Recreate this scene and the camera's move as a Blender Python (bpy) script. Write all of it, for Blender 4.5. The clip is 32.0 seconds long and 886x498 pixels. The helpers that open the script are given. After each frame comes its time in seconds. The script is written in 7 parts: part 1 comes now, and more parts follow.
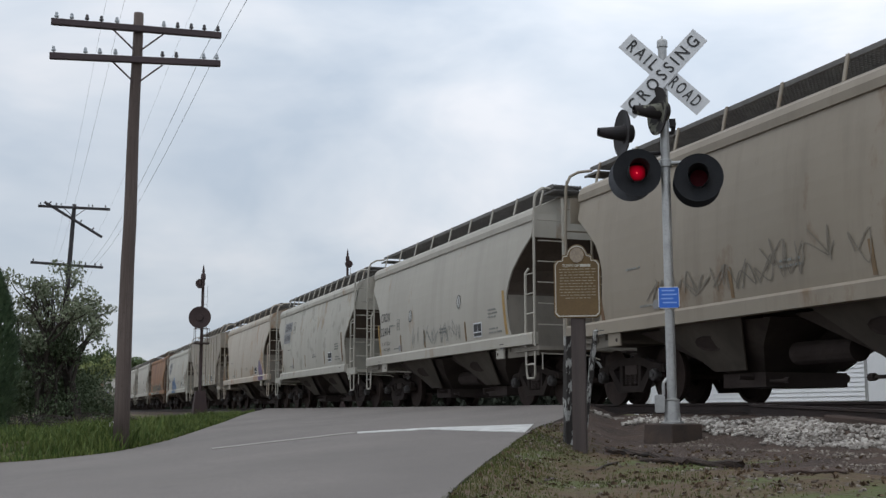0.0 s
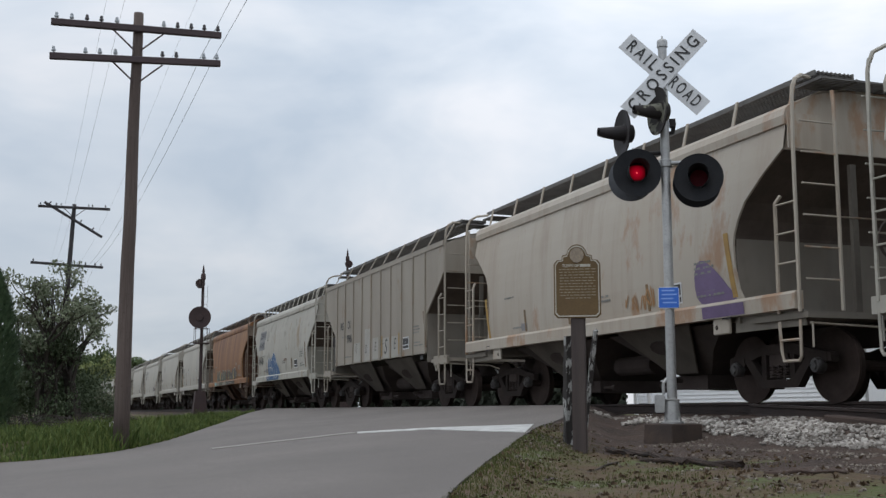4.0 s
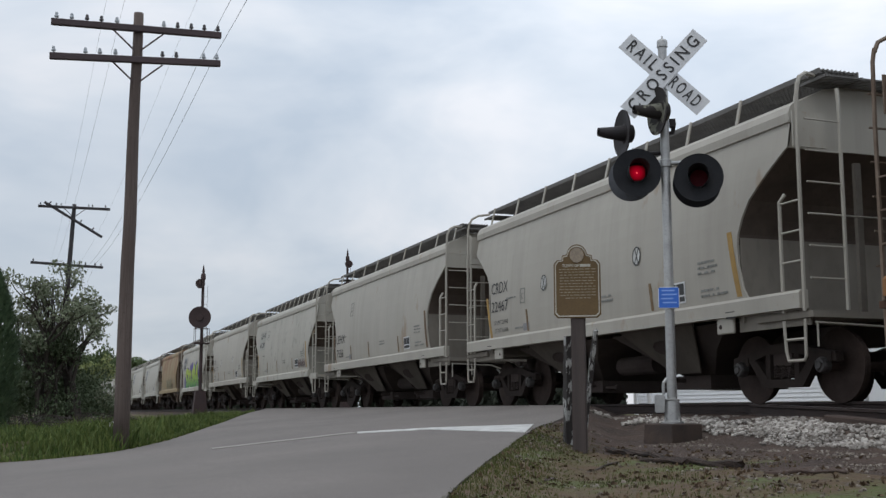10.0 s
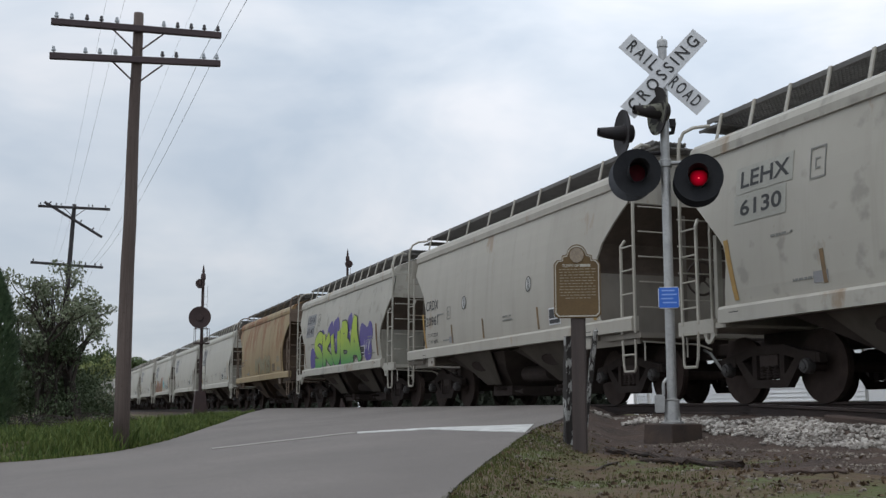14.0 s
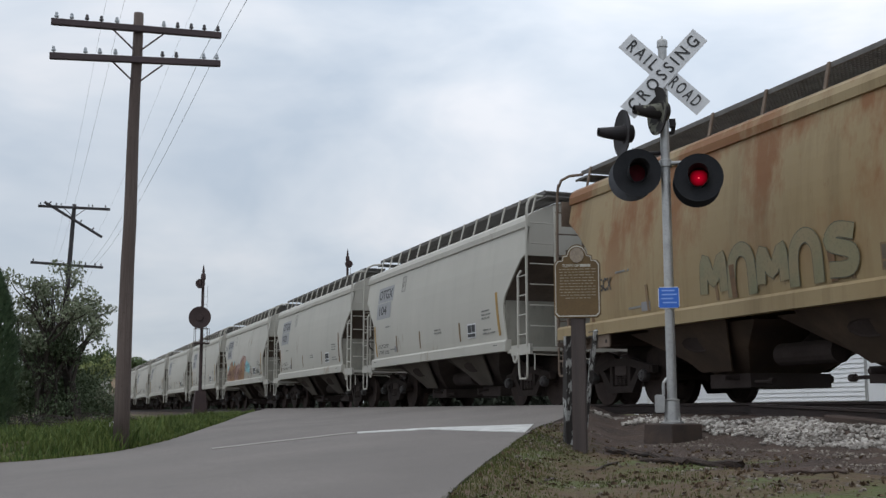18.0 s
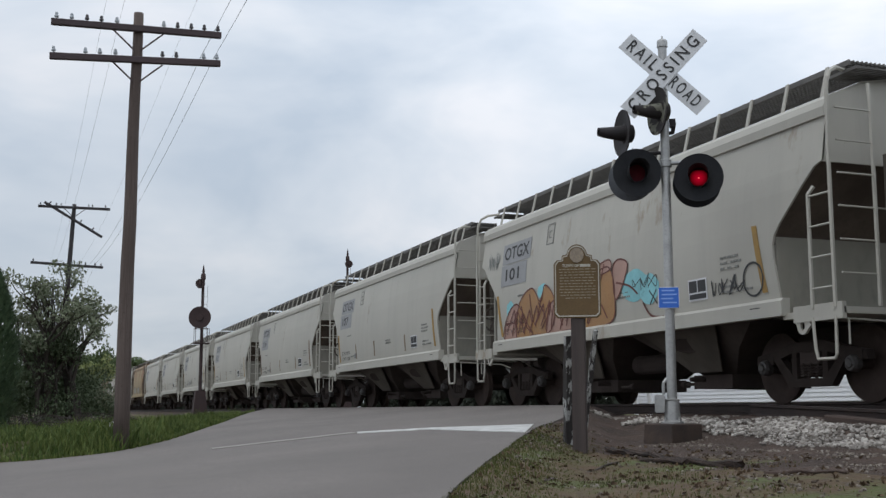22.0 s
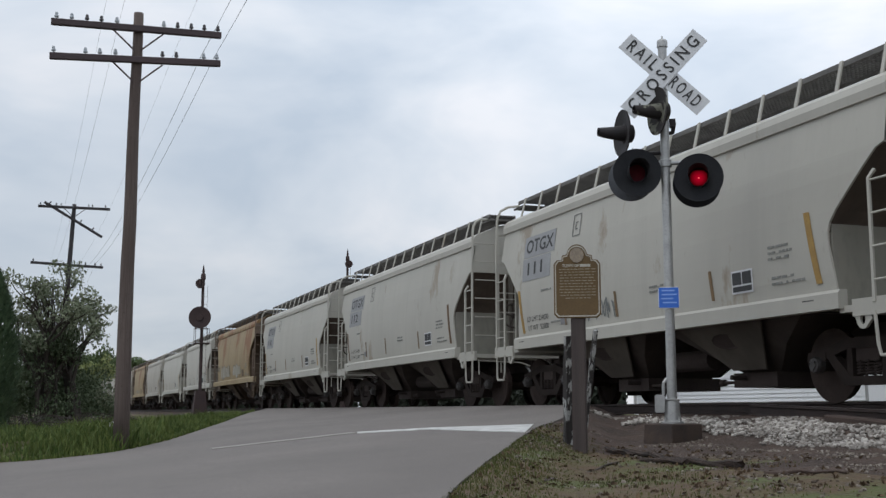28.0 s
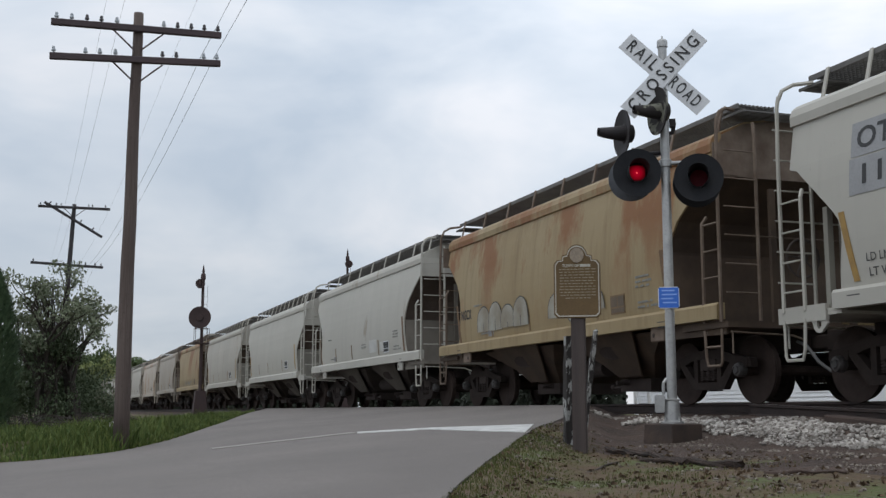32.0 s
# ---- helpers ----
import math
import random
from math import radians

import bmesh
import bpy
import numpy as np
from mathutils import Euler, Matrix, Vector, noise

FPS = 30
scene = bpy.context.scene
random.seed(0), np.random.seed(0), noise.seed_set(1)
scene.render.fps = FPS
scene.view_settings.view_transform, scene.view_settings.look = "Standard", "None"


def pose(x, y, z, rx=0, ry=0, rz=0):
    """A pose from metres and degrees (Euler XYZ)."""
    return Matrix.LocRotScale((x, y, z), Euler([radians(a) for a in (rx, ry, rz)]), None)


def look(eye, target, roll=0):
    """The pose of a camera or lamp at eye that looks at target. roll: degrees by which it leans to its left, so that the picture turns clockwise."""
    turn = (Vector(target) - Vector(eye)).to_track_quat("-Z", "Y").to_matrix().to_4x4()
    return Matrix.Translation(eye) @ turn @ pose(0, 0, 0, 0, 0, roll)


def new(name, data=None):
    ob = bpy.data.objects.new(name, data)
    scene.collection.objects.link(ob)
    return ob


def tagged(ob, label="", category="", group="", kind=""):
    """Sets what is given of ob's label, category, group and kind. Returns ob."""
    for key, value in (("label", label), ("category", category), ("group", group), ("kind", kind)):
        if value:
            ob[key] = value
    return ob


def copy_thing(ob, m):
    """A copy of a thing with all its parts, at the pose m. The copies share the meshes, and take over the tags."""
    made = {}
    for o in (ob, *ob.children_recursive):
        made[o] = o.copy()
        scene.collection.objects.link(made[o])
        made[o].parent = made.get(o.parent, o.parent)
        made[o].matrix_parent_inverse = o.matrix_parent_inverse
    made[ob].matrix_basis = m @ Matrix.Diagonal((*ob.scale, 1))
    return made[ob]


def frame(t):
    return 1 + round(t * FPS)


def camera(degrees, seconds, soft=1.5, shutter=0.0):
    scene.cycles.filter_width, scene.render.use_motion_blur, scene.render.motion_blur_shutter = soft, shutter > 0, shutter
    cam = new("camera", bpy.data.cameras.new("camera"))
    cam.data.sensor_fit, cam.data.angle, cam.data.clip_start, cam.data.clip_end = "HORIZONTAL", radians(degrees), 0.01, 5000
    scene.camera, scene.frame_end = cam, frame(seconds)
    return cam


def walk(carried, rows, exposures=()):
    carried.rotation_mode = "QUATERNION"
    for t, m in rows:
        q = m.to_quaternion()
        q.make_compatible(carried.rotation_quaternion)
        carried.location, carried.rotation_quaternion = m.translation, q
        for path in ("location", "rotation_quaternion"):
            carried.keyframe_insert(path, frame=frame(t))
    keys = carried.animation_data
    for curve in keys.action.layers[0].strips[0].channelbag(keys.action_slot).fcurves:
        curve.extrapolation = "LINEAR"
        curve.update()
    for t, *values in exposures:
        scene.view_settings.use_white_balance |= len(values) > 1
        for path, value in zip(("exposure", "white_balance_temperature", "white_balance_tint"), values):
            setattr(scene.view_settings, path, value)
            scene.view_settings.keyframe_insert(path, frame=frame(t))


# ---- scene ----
# The track runs along x; the rail heads are at z = 0 and the train rolls towards +x.
cam = camera(42.53, 32.0, soft=1.4, shutter=0.0)
EYE = (0.0, -10.45, -0.12)
HEADING, TILT = radians(19.616), radians(8.104)
AIM = (EYE[0] - math.cos(HEADING) * math.cos(TILT), EYE[1] + math.sin(HEADING) * math.cos(TILT), EYE[2] + math.sin(TILT))
walk(cam, [(0.0, look(EYE, AIM)), (32.0, look(EYE, AIM))], exposures=[(0.0, 0.0), (32.0, 0.0)])

# ---- world and light: a bright overcast sky ----
world = bpy.data.worlds.new("overcast_sky")
scene.world = world
world.use_nodes = True
wn, wl = world.node_tree.nodes, world.node_tree.links
wn.clear()


def wnode(kind, **values):
    n = wn.new(kind)
    for key, value in values.items():
        n.inputs[key].default_value = value
    return n


sky = wn.new("ShaderNodeTexSky")
sky.sky_type, sky.sun_disc, sky.sun_elevation, sky.sun_rotation = "NISHITA", False, radians(68), radians(153)
sky_dim = wn.new("ShaderNodeVectorMath")
sky_dim.operation = "SCALE"
sky_dim.inputs[3].default_value = 0.12
wl.new(sky.outputs[0], sky_dim.inputs[0])
coord = wn.new("ShaderNodeTexCoord")
stretch = wnode("ShaderNodeMapping", Scale=(1.0, 1.0, 2.6))
wl.new(coord.outputs["Generated"], stretch.inputs[0])
clouds = wnode("ShaderNodeTexNoise", Scale=3.1, Detail=5.0, Roughness=0.52, Distortion=0.35)
wl.new(stretch.outputs[0], clouds.inputs["Vector"])
ramp = wn.new("ShaderNodeValToRGB")
ramp.color_ramp.elements[0].position, ramp.color_ramp.elements[0].color = 0.34, (0.61, 0.70, 0.815, 1)
ramp.color_ramp.elements[1].position, ramp.color_ramp.elements[1].color = 0.62, (0.94, 0.965, 1.02, 1)
mid_cloud = ramp.color_ramp.elements.new(0.5)
mid_cloud.color = (0.785, 0.85, 0.935, 1)
wl.new(clouds.outputs["Fac"], ramp.inputs[0])
cover = wn.new("ShaderNodeMix")
cover.data_type = "RGBA"
cover.inputs[0].default_value = 0.9
wl.new(sky_dim.outputs[0], cover.inputs[6])
wl.new(ramp.outputs[0], cover.inputs[7])
height = wn.new("ShaderNodeSeparateXYZ")
wl.new(coord.outputs["Generated"], height.inputs[0])
overhead = wn.new("ShaderNodeMapRange")
for _key, _value in (("From Min", 0.0), ("From Max", 0.34), ("To Min", 0.77), ("To Max", 1.07)):
    overhead.inputs[_key].default_value = _value
wl.new(height.outputs[2], overhead.inputs["Value"])
graded = wn.new("ShaderNodeVectorMath")
graded.operation = "SCALE"
wl.new(cover.outputs[2], graded.inputs[0])
wl.new(overhead.outputs[0], graded.inputs[3])
# a heavier bank of cloud stands down the line
bank = wn.new("ShaderNodeVectorMath")
bank.operation = "DOT_PRODUCT"
bank.inputs[1].default_value = (-0.985, -0.10, 0.14)
wl.new(coord.outputs["Generated"], bank.inputs[0])
heavy = wn.new("ShaderNodeMapRange")
heavy.interpolation_type = "SMOOTHSTEP"
for _key, _value in (("From Min", 0.80), ("From Max", 1.0), ("To Min", 1.06), ("To Max", 0.90)):
    heavy.inputs[_key].default_value = _value
wl.new(bank.outputs["Value"], heavy.inputs["Value"])
banked = wn.new("ShaderNodeVectorMath")
banked.operation = "SCALE"
wl.new(graded.outputs[0], banked.inputs[0])
wl.new(heavy.outputs[0], banked.inputs[3])
# the veiled sun makes the high sky brighter than the rest
zenith = wn.new("ShaderNodeMapRange")
for _key, _value in (("From Min", 0.38), ("From Max", 0.95), ("To Min", 1.0), ("To Max", 1.3)):
    zenith.inputs[_key].default_value = _value
wl.new(height.outputs[2], zenith.inputs["Value"])
high_sky = wn.new("ShaderNodeVectorMath")
high_sky.operation = "SCALE"
wl.new(banked.outputs[0], high_sky.inputs[0])
wl.new(zenith.outputs[0], high_sky.inputs[3])
background = wnode("ShaderNodeBackground", Strength=1.0)
wl.new(high_sky.outputs[0], background.inputs[0])
wl.new(background.outputs[0], wn.new("ShaderNodeOutputWorld").inputs[0])

sun = new("sun", bpy.data.lights.new("sun", "SUN"))
sun.data.energy, sun.data.angle, sun.data.color = 0.5, radians(25), (1.0, 0.97, 0.93)
sun.matrix_world = look((15, -30, 83), (0, 0, 0))

# ---- materials ----


class Mat:
    """A node material under construction."""

    def __init__(self, name, rough=0.7, metal=0.0):
        self.m = bpy.data.materials.new(name)
        self.m.use_nodes = True
        self.n, self.l = self.m.node_tree.nodes, self.m.node_tree.links
        self.b = self.n["Principled BSDF"]
        self.b.inputs["Roughness"].default_value, self.b.inputs["Metallic"].default_value = rough, metal
        tc = self.n.new("ShaderNodeTexCoord")
        info = self.n.new("ShaderNodeObjectInfo")
        shift = self.n.new("ShaderNodeVectorMath")
        shift.operation = "MULTIPLY_ADD"
        self.l.new(info.outputs["Random"], shift.inputs[0])
        shift.inputs[1].default_value = (37.0, 19.0, 53.0)
        self.l.new(tc.outputs["Object"], shift.inputs[2])
        self.pos, self.rand = shift.outputs[0], info.outputs["Random"]

    def noise(self, scale, detail=4.0, squash=(1, 1, 1), rough=0.55):
        mp = self.n.new("ShaderNodeMapping")
        mp.inputs["Scale"].default_value = squash
        self.l.new(self.pos, mp.inputs[0])
        t = self.n.new("ShaderNodeTexNoise")
        t.inputs["Scale"].default_value, t.inputs["Detail"].default_value, t.inputs["Roughness"].default_value = scale, detail, rough
        self.l.new(mp.outputs[0], t.inputs["Vector"])
        return t.outputs["Fac"]

    def band(self, fac, lo, hi):
        r = self.n.new("ShaderNodeMapRange")
        r.inputs["From Min"].default_value, r.inputs["From Max"].default_value = lo, hi
        self.l.new(fac, r.inputs["Value"])
        return r.outputs[0]

    def mix(self, fac, a, b):
        x = self.n.new("ShaderNodeMix")
        x.data_type = "RGBA"
        for socket, value in ((x.inputs[0], fac), (x.inputs[6], a), (x.inputs[7], b)):
            if isinstance(value, (int, float, tuple)):
                socket.default_value = value
            else:
                self.l.new(value, socket)
        return x.outputs[2]

    def times(self, a, b):
        x = self.n.new("ShaderNodeMath")
        x.operation = "MULTIPLY"
        for socket, value in zip(x.inputs, (a, b)):
            if isinstance(value, (int, float)):
                socket.default_value = value
            else:
                self.l.new(value, socket)
        return x.outputs[0]

    def bump(self, fac, strength, distance=0.01):
        x = self.n.new("ShaderNodeBump")
        x.inputs["Strength"].default_value, x.inputs["Distance"].default_value = strength, distance
        self.l.new(fac, x.inputs["Height"])
        self.l.new(x.outputs[0], self.b.inputs["Normal"])

    def color(self, socket):
        if isinstance(socket, tuple):
            self.b.inputs["Base Color"].default_value = socket
        else:
            self.l.new(socket, self.b.inputs["Base Color"])
        return self.m


def rgb(r, g, b):
    return (r, g, b, 1.0)


def plain(name, c1, c2, scale=6.0, fine=40.0, rough=0.75, metal=0.0, bump=0.2, squash=(1, 1, 1), depth=0.01, gloss=0.5):
    """Two-scale mottled surface between two base colours."""
    k = Mat(name, rough, metal)
    k.b.inputs["Specular IOR Level"].default_value = gloss
    big = k.band(k.noise(scale, 4, squash), 0.3, 0.7)
    small = k.noise(fine, 3, squash)
    c = k.mix(big, c1, c2)
    dark = tuple(v * 0.6 for v in c1[:3]) + (1.0,)
    k.bump(small, bump, depth)
    return k.color(k.mix(k.times(k.band(small, 0.5, 0.8), 0.6), c, dark))


def car_paint(name, base, stain, rust, rust_amount, patch=None, patch_amount=0.0, rough=0.55, high=None):
    """Weathered paint with runs of dirt, rust blooms and overpainted patches."""
    k = Mat(name, rough)
    runs = k.noise(2.6, 6, (1.0, 1.0, 0.07), 0.65)
    cloudy = k.noise(0.55, 4, (1, 1, 0.8))
    c = k.mix(k.times(k.band(cloudy, 0.35, 0.7), 0.6), base, stain)
    c = k.mix(k.times(k.band(runs, 0.48, 0.68), 0.45 + 0.4 * rust_amount), c, tuple(v * (1 - 0.35 * rust_amount) for v in stain[:3]) + (1.0,))
    if patch:
        blotch = k.noise(2.3, 4, (0.9, 1.0, 1.0), 0.5)
        c = k.mix(k.times(k.band(blotch, 0.60 - 0.08 * patch_amount, 0.68 - 0.08 * patch_amount), 0.65), c, patch)
    bloom = k.noise(0.8 if not high else 0.55, 6, (1.0, 1.0, 0.5) if not high else high[0], 0.65)
    edge = 0.635 - 0.22 * rust_amount
    spread = 0.8
    if high:
        # worst under the roof edge, where the water stands
        tc, xyz = k.n.new("ShaderNodeTexCoord"), k.n.new("ShaderNodeSeparateXYZ")
        k.l.new(tc.outputs["Object"], xyz.inputs[0])
        spread = k.times(k.band(xyz.outputs[2], high[2], 2.9), 0.95)
    c = k.mix(k.times(k.band(bloom, edge, edge + (high[1] if high else 0.07)), spread), c, rust)
    speck = k.noise(9.0, 4, (1, 1, 0.4), 0.7)
    c = k.mix(k.times(k.band(speck, 0.66, 0.76), 0.25 + 0.4 * rust_amount), c, tuple(v * 0.7 for v in rust[:3]) + (1.0,))
    k.bump(k.noise(1.6, 3), 0.25, 0.02)
    return k.color(c)


PAINT = {
    "grey": car_paint("grey_car_paint", rgb(0.414, 0.397, 0.347), rgb(0.354, 0.338, 0.294), rgb(0.24, 0.19, 0.13), 0.05),
    "pale": car_paint("pale_grey_car_paint", rgb(0.370, 0.346, 0.296), rgb(0.29, 0.268, 0.226), rgb(0.26, 0.19, 0.12), 0.10),
    "patched": car_paint("patched_grey_car_paint", rgb(0.388, 0.368, 0.318), rgb(0.300, 0.279, 0.232), rgb(0.24, 0.17, 0.10), 0.12, rgb(0.225, 0.215, 0.18), 0.30),
    "taupe": car_paint("taupe_car_paint", rgb(0.26, 0.222, 0.17), rgb(0.19, 0.158, 0.118), rgb(0.16, 0.10, 0.055), 0.18),
    "dun": car_paint("dun_car_paint", rgb(0.30, 0.265, 0.215), rgb(0.235, 0.20, 0.158), rgb(0.22, 0.13, 0.07), 0.2),
    "pink": car_paint("faded_tan_car_paint", rgb(0.40, 0.36, 0.30), rgb(0.335, 0.268, 0.20), rgb(0.30, 0.165, 0.085), 0.38),
    "orange": car_paint("rust_orange_car_paint", rgb(0.240, 0.110, 0.033), rgb(0.176, 0.066, 0.017), rgb(0.115, 0.036, 0.011), 0.66, None, 0, 0.6, ((2.2, 1.0, 0.2), 0.13, 0.2)),
    "rusty": car_paint("rusty_tan_car_paint", rgb(0.285, 0.215, 0.110), rgb(0.222, 0.150, 0.062), rgb(0.190, 0.074, 0.016), 0.64, None, 0, 0.6, ((1.25, 1.0, 0.6), 0.09, 1.4)),
}
# grime with the under-car shade mixed into its colour
DIM_GRIME = plain("shaded_grimy_hopper_paint", rgb(0.080, 0.066, 0.058), rgb(0.048, 0.039, 0.035), 1.3, 14, 0.9, gloss=0.15)
# car paint lowered for road dirt and for the overhang above it
PANEL_DIRT_SHADE = plain("shaded_dirty_hopper_paint", rgb(0.125, 0.110, 0.092), rgb(0.070, 0.059, 0.050), 0.9, 5, 0.9, 0.0, 0.2, (1, 1, 0.6), gloss=0.2)
BROWN_DIRT_DIM = plain("rust_brown_plate", rgb(0.085, 0.056, 0.035), rgb(0.045, 0.029, 0.02), 1.5, 14, 0.85)
RED_DIRT_DIM = plain("red_brown_plate", rgb(0.09, 0.042, 0.022), rgb(0.05, 0.024, 0.015), 1.5, 14, 0.85)
RUSTY_BAR = plain("dusty_rusted_bar", rgb(0.19, 0.145, 0.11), rgb(0.10, 0.066, 0.045), 3.0, 20, 0.8)
# brown dirt plus the shadow on the sheet's underside, in one colour
SLOPE_DIRT_SHADE = plain("shaded_brown_slope_sheet", rgb(0.115, 0.091, 0.075), rgb(0.070, 0.054, 0.045), 1.5, 14, 0.9, gloss=0.2)
# recessed end plates: dusty paint darkened further for the shade they stand in
END_PLATE = plain("shaded_dusty_end_plate", rgb(0.285, 0.274, 0.236), rgb(0.205, 0.192, 0.162), 0.8, 7, 0.85, 0.0, 0.2, (1, 1, 0.5), gloss=0.3)
END_PLATE_DIM = plain("shaded_brown_dusted_plate", rgb(0.235, 0.216, 0.184), rgb(0.160, 0.140, 0.116), 0.8, 7, 0.9, 0.0, 0.2, (1, 1, 0.5), gloss=0.2)
# sprayed dirt, with the shade of the recessed end in the same colour
END_DIRT_SHADE = plain("shaded_dirt_sprayed_plate", rgb(0.13, 0.115, 0.095), rgb(0.075, 0.064, 0.052), 1.5, 14, 0.85)
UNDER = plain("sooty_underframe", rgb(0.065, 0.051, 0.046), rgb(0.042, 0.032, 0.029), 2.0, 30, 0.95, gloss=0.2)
CAST = plain("rusty_cast_steel", rgb(0.038, 0.029, 0.025), rgb(0.024, 0.018, 0.016), 3.0, 30, 0.95, gloss=0.2)
WHEEL = plain("wheel_steel", rgb(0.048, 0.034, 0.029), rgb(0.031, 0.022, 0.019), 5.0, 40, 0.9, gloss=0.2)
HOSE = plain("grey_rubber_hose", rgb(0.16, 0.16, 0.155), rgb(0.10, 0.10, 0.10), 6.0, 40, 0.6)
CAP = plain("bearing_cap_steel", rgb(0.085, 0.078, 0.075), rgb(0.04, 0.036, 0.034), 9.0, 50, 0.6, 0.3)
BOARD = plain("weathered_grating", rgb(0.155, 0.148, 0.138), rgb(0.105, 0.10, 0.094), 4.0, 40, 0.75, 0.2)
LETTER = plain("black_stencil_paint", rgb(0.03, 0.03, 0.032), rgb(0.05, 0.05, 0.05), 3.0, 40, 0.7)
PATCH_PAINT = plain("grey_overpaint", rgb(0.305, 0.308, 0.31), rgb(0.265, 0.268, 0.27), 3.0, 40, 0.65)
YELLOW = plain("faded_yellow_tape", rgb(0.38, 0.235, 0.06), rgb(0.27, 0.165, 0.055), 6.0, 60, 0.7)
WHITE = plain("white_paint", rgb(0.62, 0.62, 0.60), rgb(0.52, 0.52, 0.50), 5.0, 40, 0.6)
FAINT_LINE = plain("nearly_worn_off_road_paint", rgb(0.33, 0.312, 0.285), rgb(0.215, 0.198, 0.18), 2.2, 25, 0.9, 0.0, 0.2, (1, 0.6, 1))
LINE = plain("worn_white_road_paint", rgb(0.58, 0.58, 0.56), rgb(0.36, 0.355, 0.34), 3.0, 25, 0.85, 0.0, 0.2, (1, 2.5, 1))
RAIL = plain("rail_steel", rgb(0.040, 0.025, 0.021), rgb(0.024, 0.017, 0.015), 5.0, 40, 0.75, 0.3)
RAIL_HEAD = plain("polished_rail_head", rgb(0.32, 0.30, 0.29), rgb(0.22, 0.20, 0.19), 5.0, 40, 0.4, 0.8)
TIE = plain("creosoted_timber", rgb(0.068, 0.043, 0.032), rgb(0.04, 0.026, 0.02), 4.0, 25, 0.9, 0.0, 0.5, (0.3, 4, 4))
ARM_WOOD = plain("dark_crossarm_wood", rgb(0.085, 0.06, 0.062), rgb(0.055, 0.042, 0.045), 2.5, 22, 0.9, 0.0, 0.5, (3, 0.2, 3))
FAR_WOOD = plain("dark_pole_wood", rgb(0.05, 0.045, 0.048), rgb(0.035, 0.033, 0.035), 2.5, 22, 0.9, 0.0, 0.4, (3, 3, 0.12))
GALV = plain("galvanised_steel", rgb(0.44, 0.44, 0.43), rgb(0.33, 0.33, 0.325), 5.0, 40, 0.45, 0.55, 0.1)
BLACK = plain("black_signal_paint", rgb(0.008, 0.009, 0.012), rgb(0.014, 0.015, 0.018), 6.0, 40, 0.85, 0.0, 0.1)
WORN_BLACK = plain("worn_dark_paint", rgb(0.010, 0.008, 0.009), rgb(0.020, 0.015, 0.016), 9.0, 40, 0.7)
DULL_BLACK = plain("dusty_black_paint", rgb(0.075, 0.08, 0.09), rgb(0.055, 0.06, 0.07), 5.0, 40, 0.7)
SIGNAL_RUST = plain("dark_rusted_signal", rgb(0.05, 0.028, 0.026), rgb(0.035, 0.022, 0.022), 3.0, 30, 0.8)
SIGN_WHITE = plain("reflective_white_sign", rgb(0.66, 0.67, 0.68), rgb(0.58, 0.59, 0.60), 3.0, 40, 0.45, 0.0, 0.03)
BROWN = plain("brown_marker_enamel", rgb(0.135, 0.083, 0.030), rgb(0.110, 0.067, 0.025), 5.0, 40, 0.7, 0.0, 0.05)
GOLD = plain("cream_raised_lettering", rgb(0.50, 0.47, 0.40), rgb(0.38, 0.355, 0.30), 9.0, 50, 0.55, 0.0, 0.05)
FINE_PRINT = plain("small_raised_print", rgb(0.34, 0.30, 0.22), rgb(0.24, 0.20, 0.14), 9.0, 50, 0.6, 0.0, 0.05)
SEAL = plain("bronze_seal_relief", rgb(0.30, 0.24, 0.17), rgb(0.20, 0.16, 0.12), 40.0, 90, 0.5)
BLUE = plain("blue_sign_enamel", rgb(0.03, 0.15, 0.62), rgb(0.026, 0.13, 0.54), 3.0, 40, 0.45, 0.0, 0.03)
PALE_BLUE = plain("pale_blue_print", rgb(0.25, 0.42, 0.80), rgb(0.22, 0.38, 0.75), 3.0, 40, 0.5, 0.0, 0.03)
POST_WOOD = plain("brown_post_paint", rgb(0.075, 0.058, 0.052), rgb(0.055, 0.043, 0.04), 3.0, 25, 0.85, 0.0, 0.5, (4, 4, 0.2))
CONCRETE = plain("brown_stained_concrete", rgb(0.070, 0.046, 0.034), rgb(0.035, 0.027, 0.023), 4.0, 30, 0.9, 0.0, 0.5)
BARK = plain("dark_bark", rgb(0.06, 0.048, 0.04), rgb(0.04, 0.032, 0.027), 5.0, 30, 0.9, 0.0, 0.6)
SIDING = plain("white_siding_paint", rgb(0.78, 0.79, 0.80), rgb(0.72, 0.73, 0.74), 1.5, 40, 0.6, 0.0, 0.05)
FAR_ROOF = plain("grey_roof_felt", rgb(0.20, 0.20, 0.20), rgb(0.15, 0.15, 0.15), 2.0, 40, 0.9)
GLASS_PIN = plain("clear_glass_insulator", rgb(0.42, 0.45, 0.47), rgb(0.30, 0.33, 0.36), 9.0, 60, 0.2)
DARK_PIN = plain("brown_porcelain_insulator", rgb(0.05, 0.045, 0.05), rgb(0.04, 0.036, 0.04), 9.0, 60, 0.25)
WIRE = plain("oxidised_wire", rgb(0.10, 0.10, 0.11), rgb(0.07, 0.07, 0.08), 4.0, 60, 0.6, 0.5)


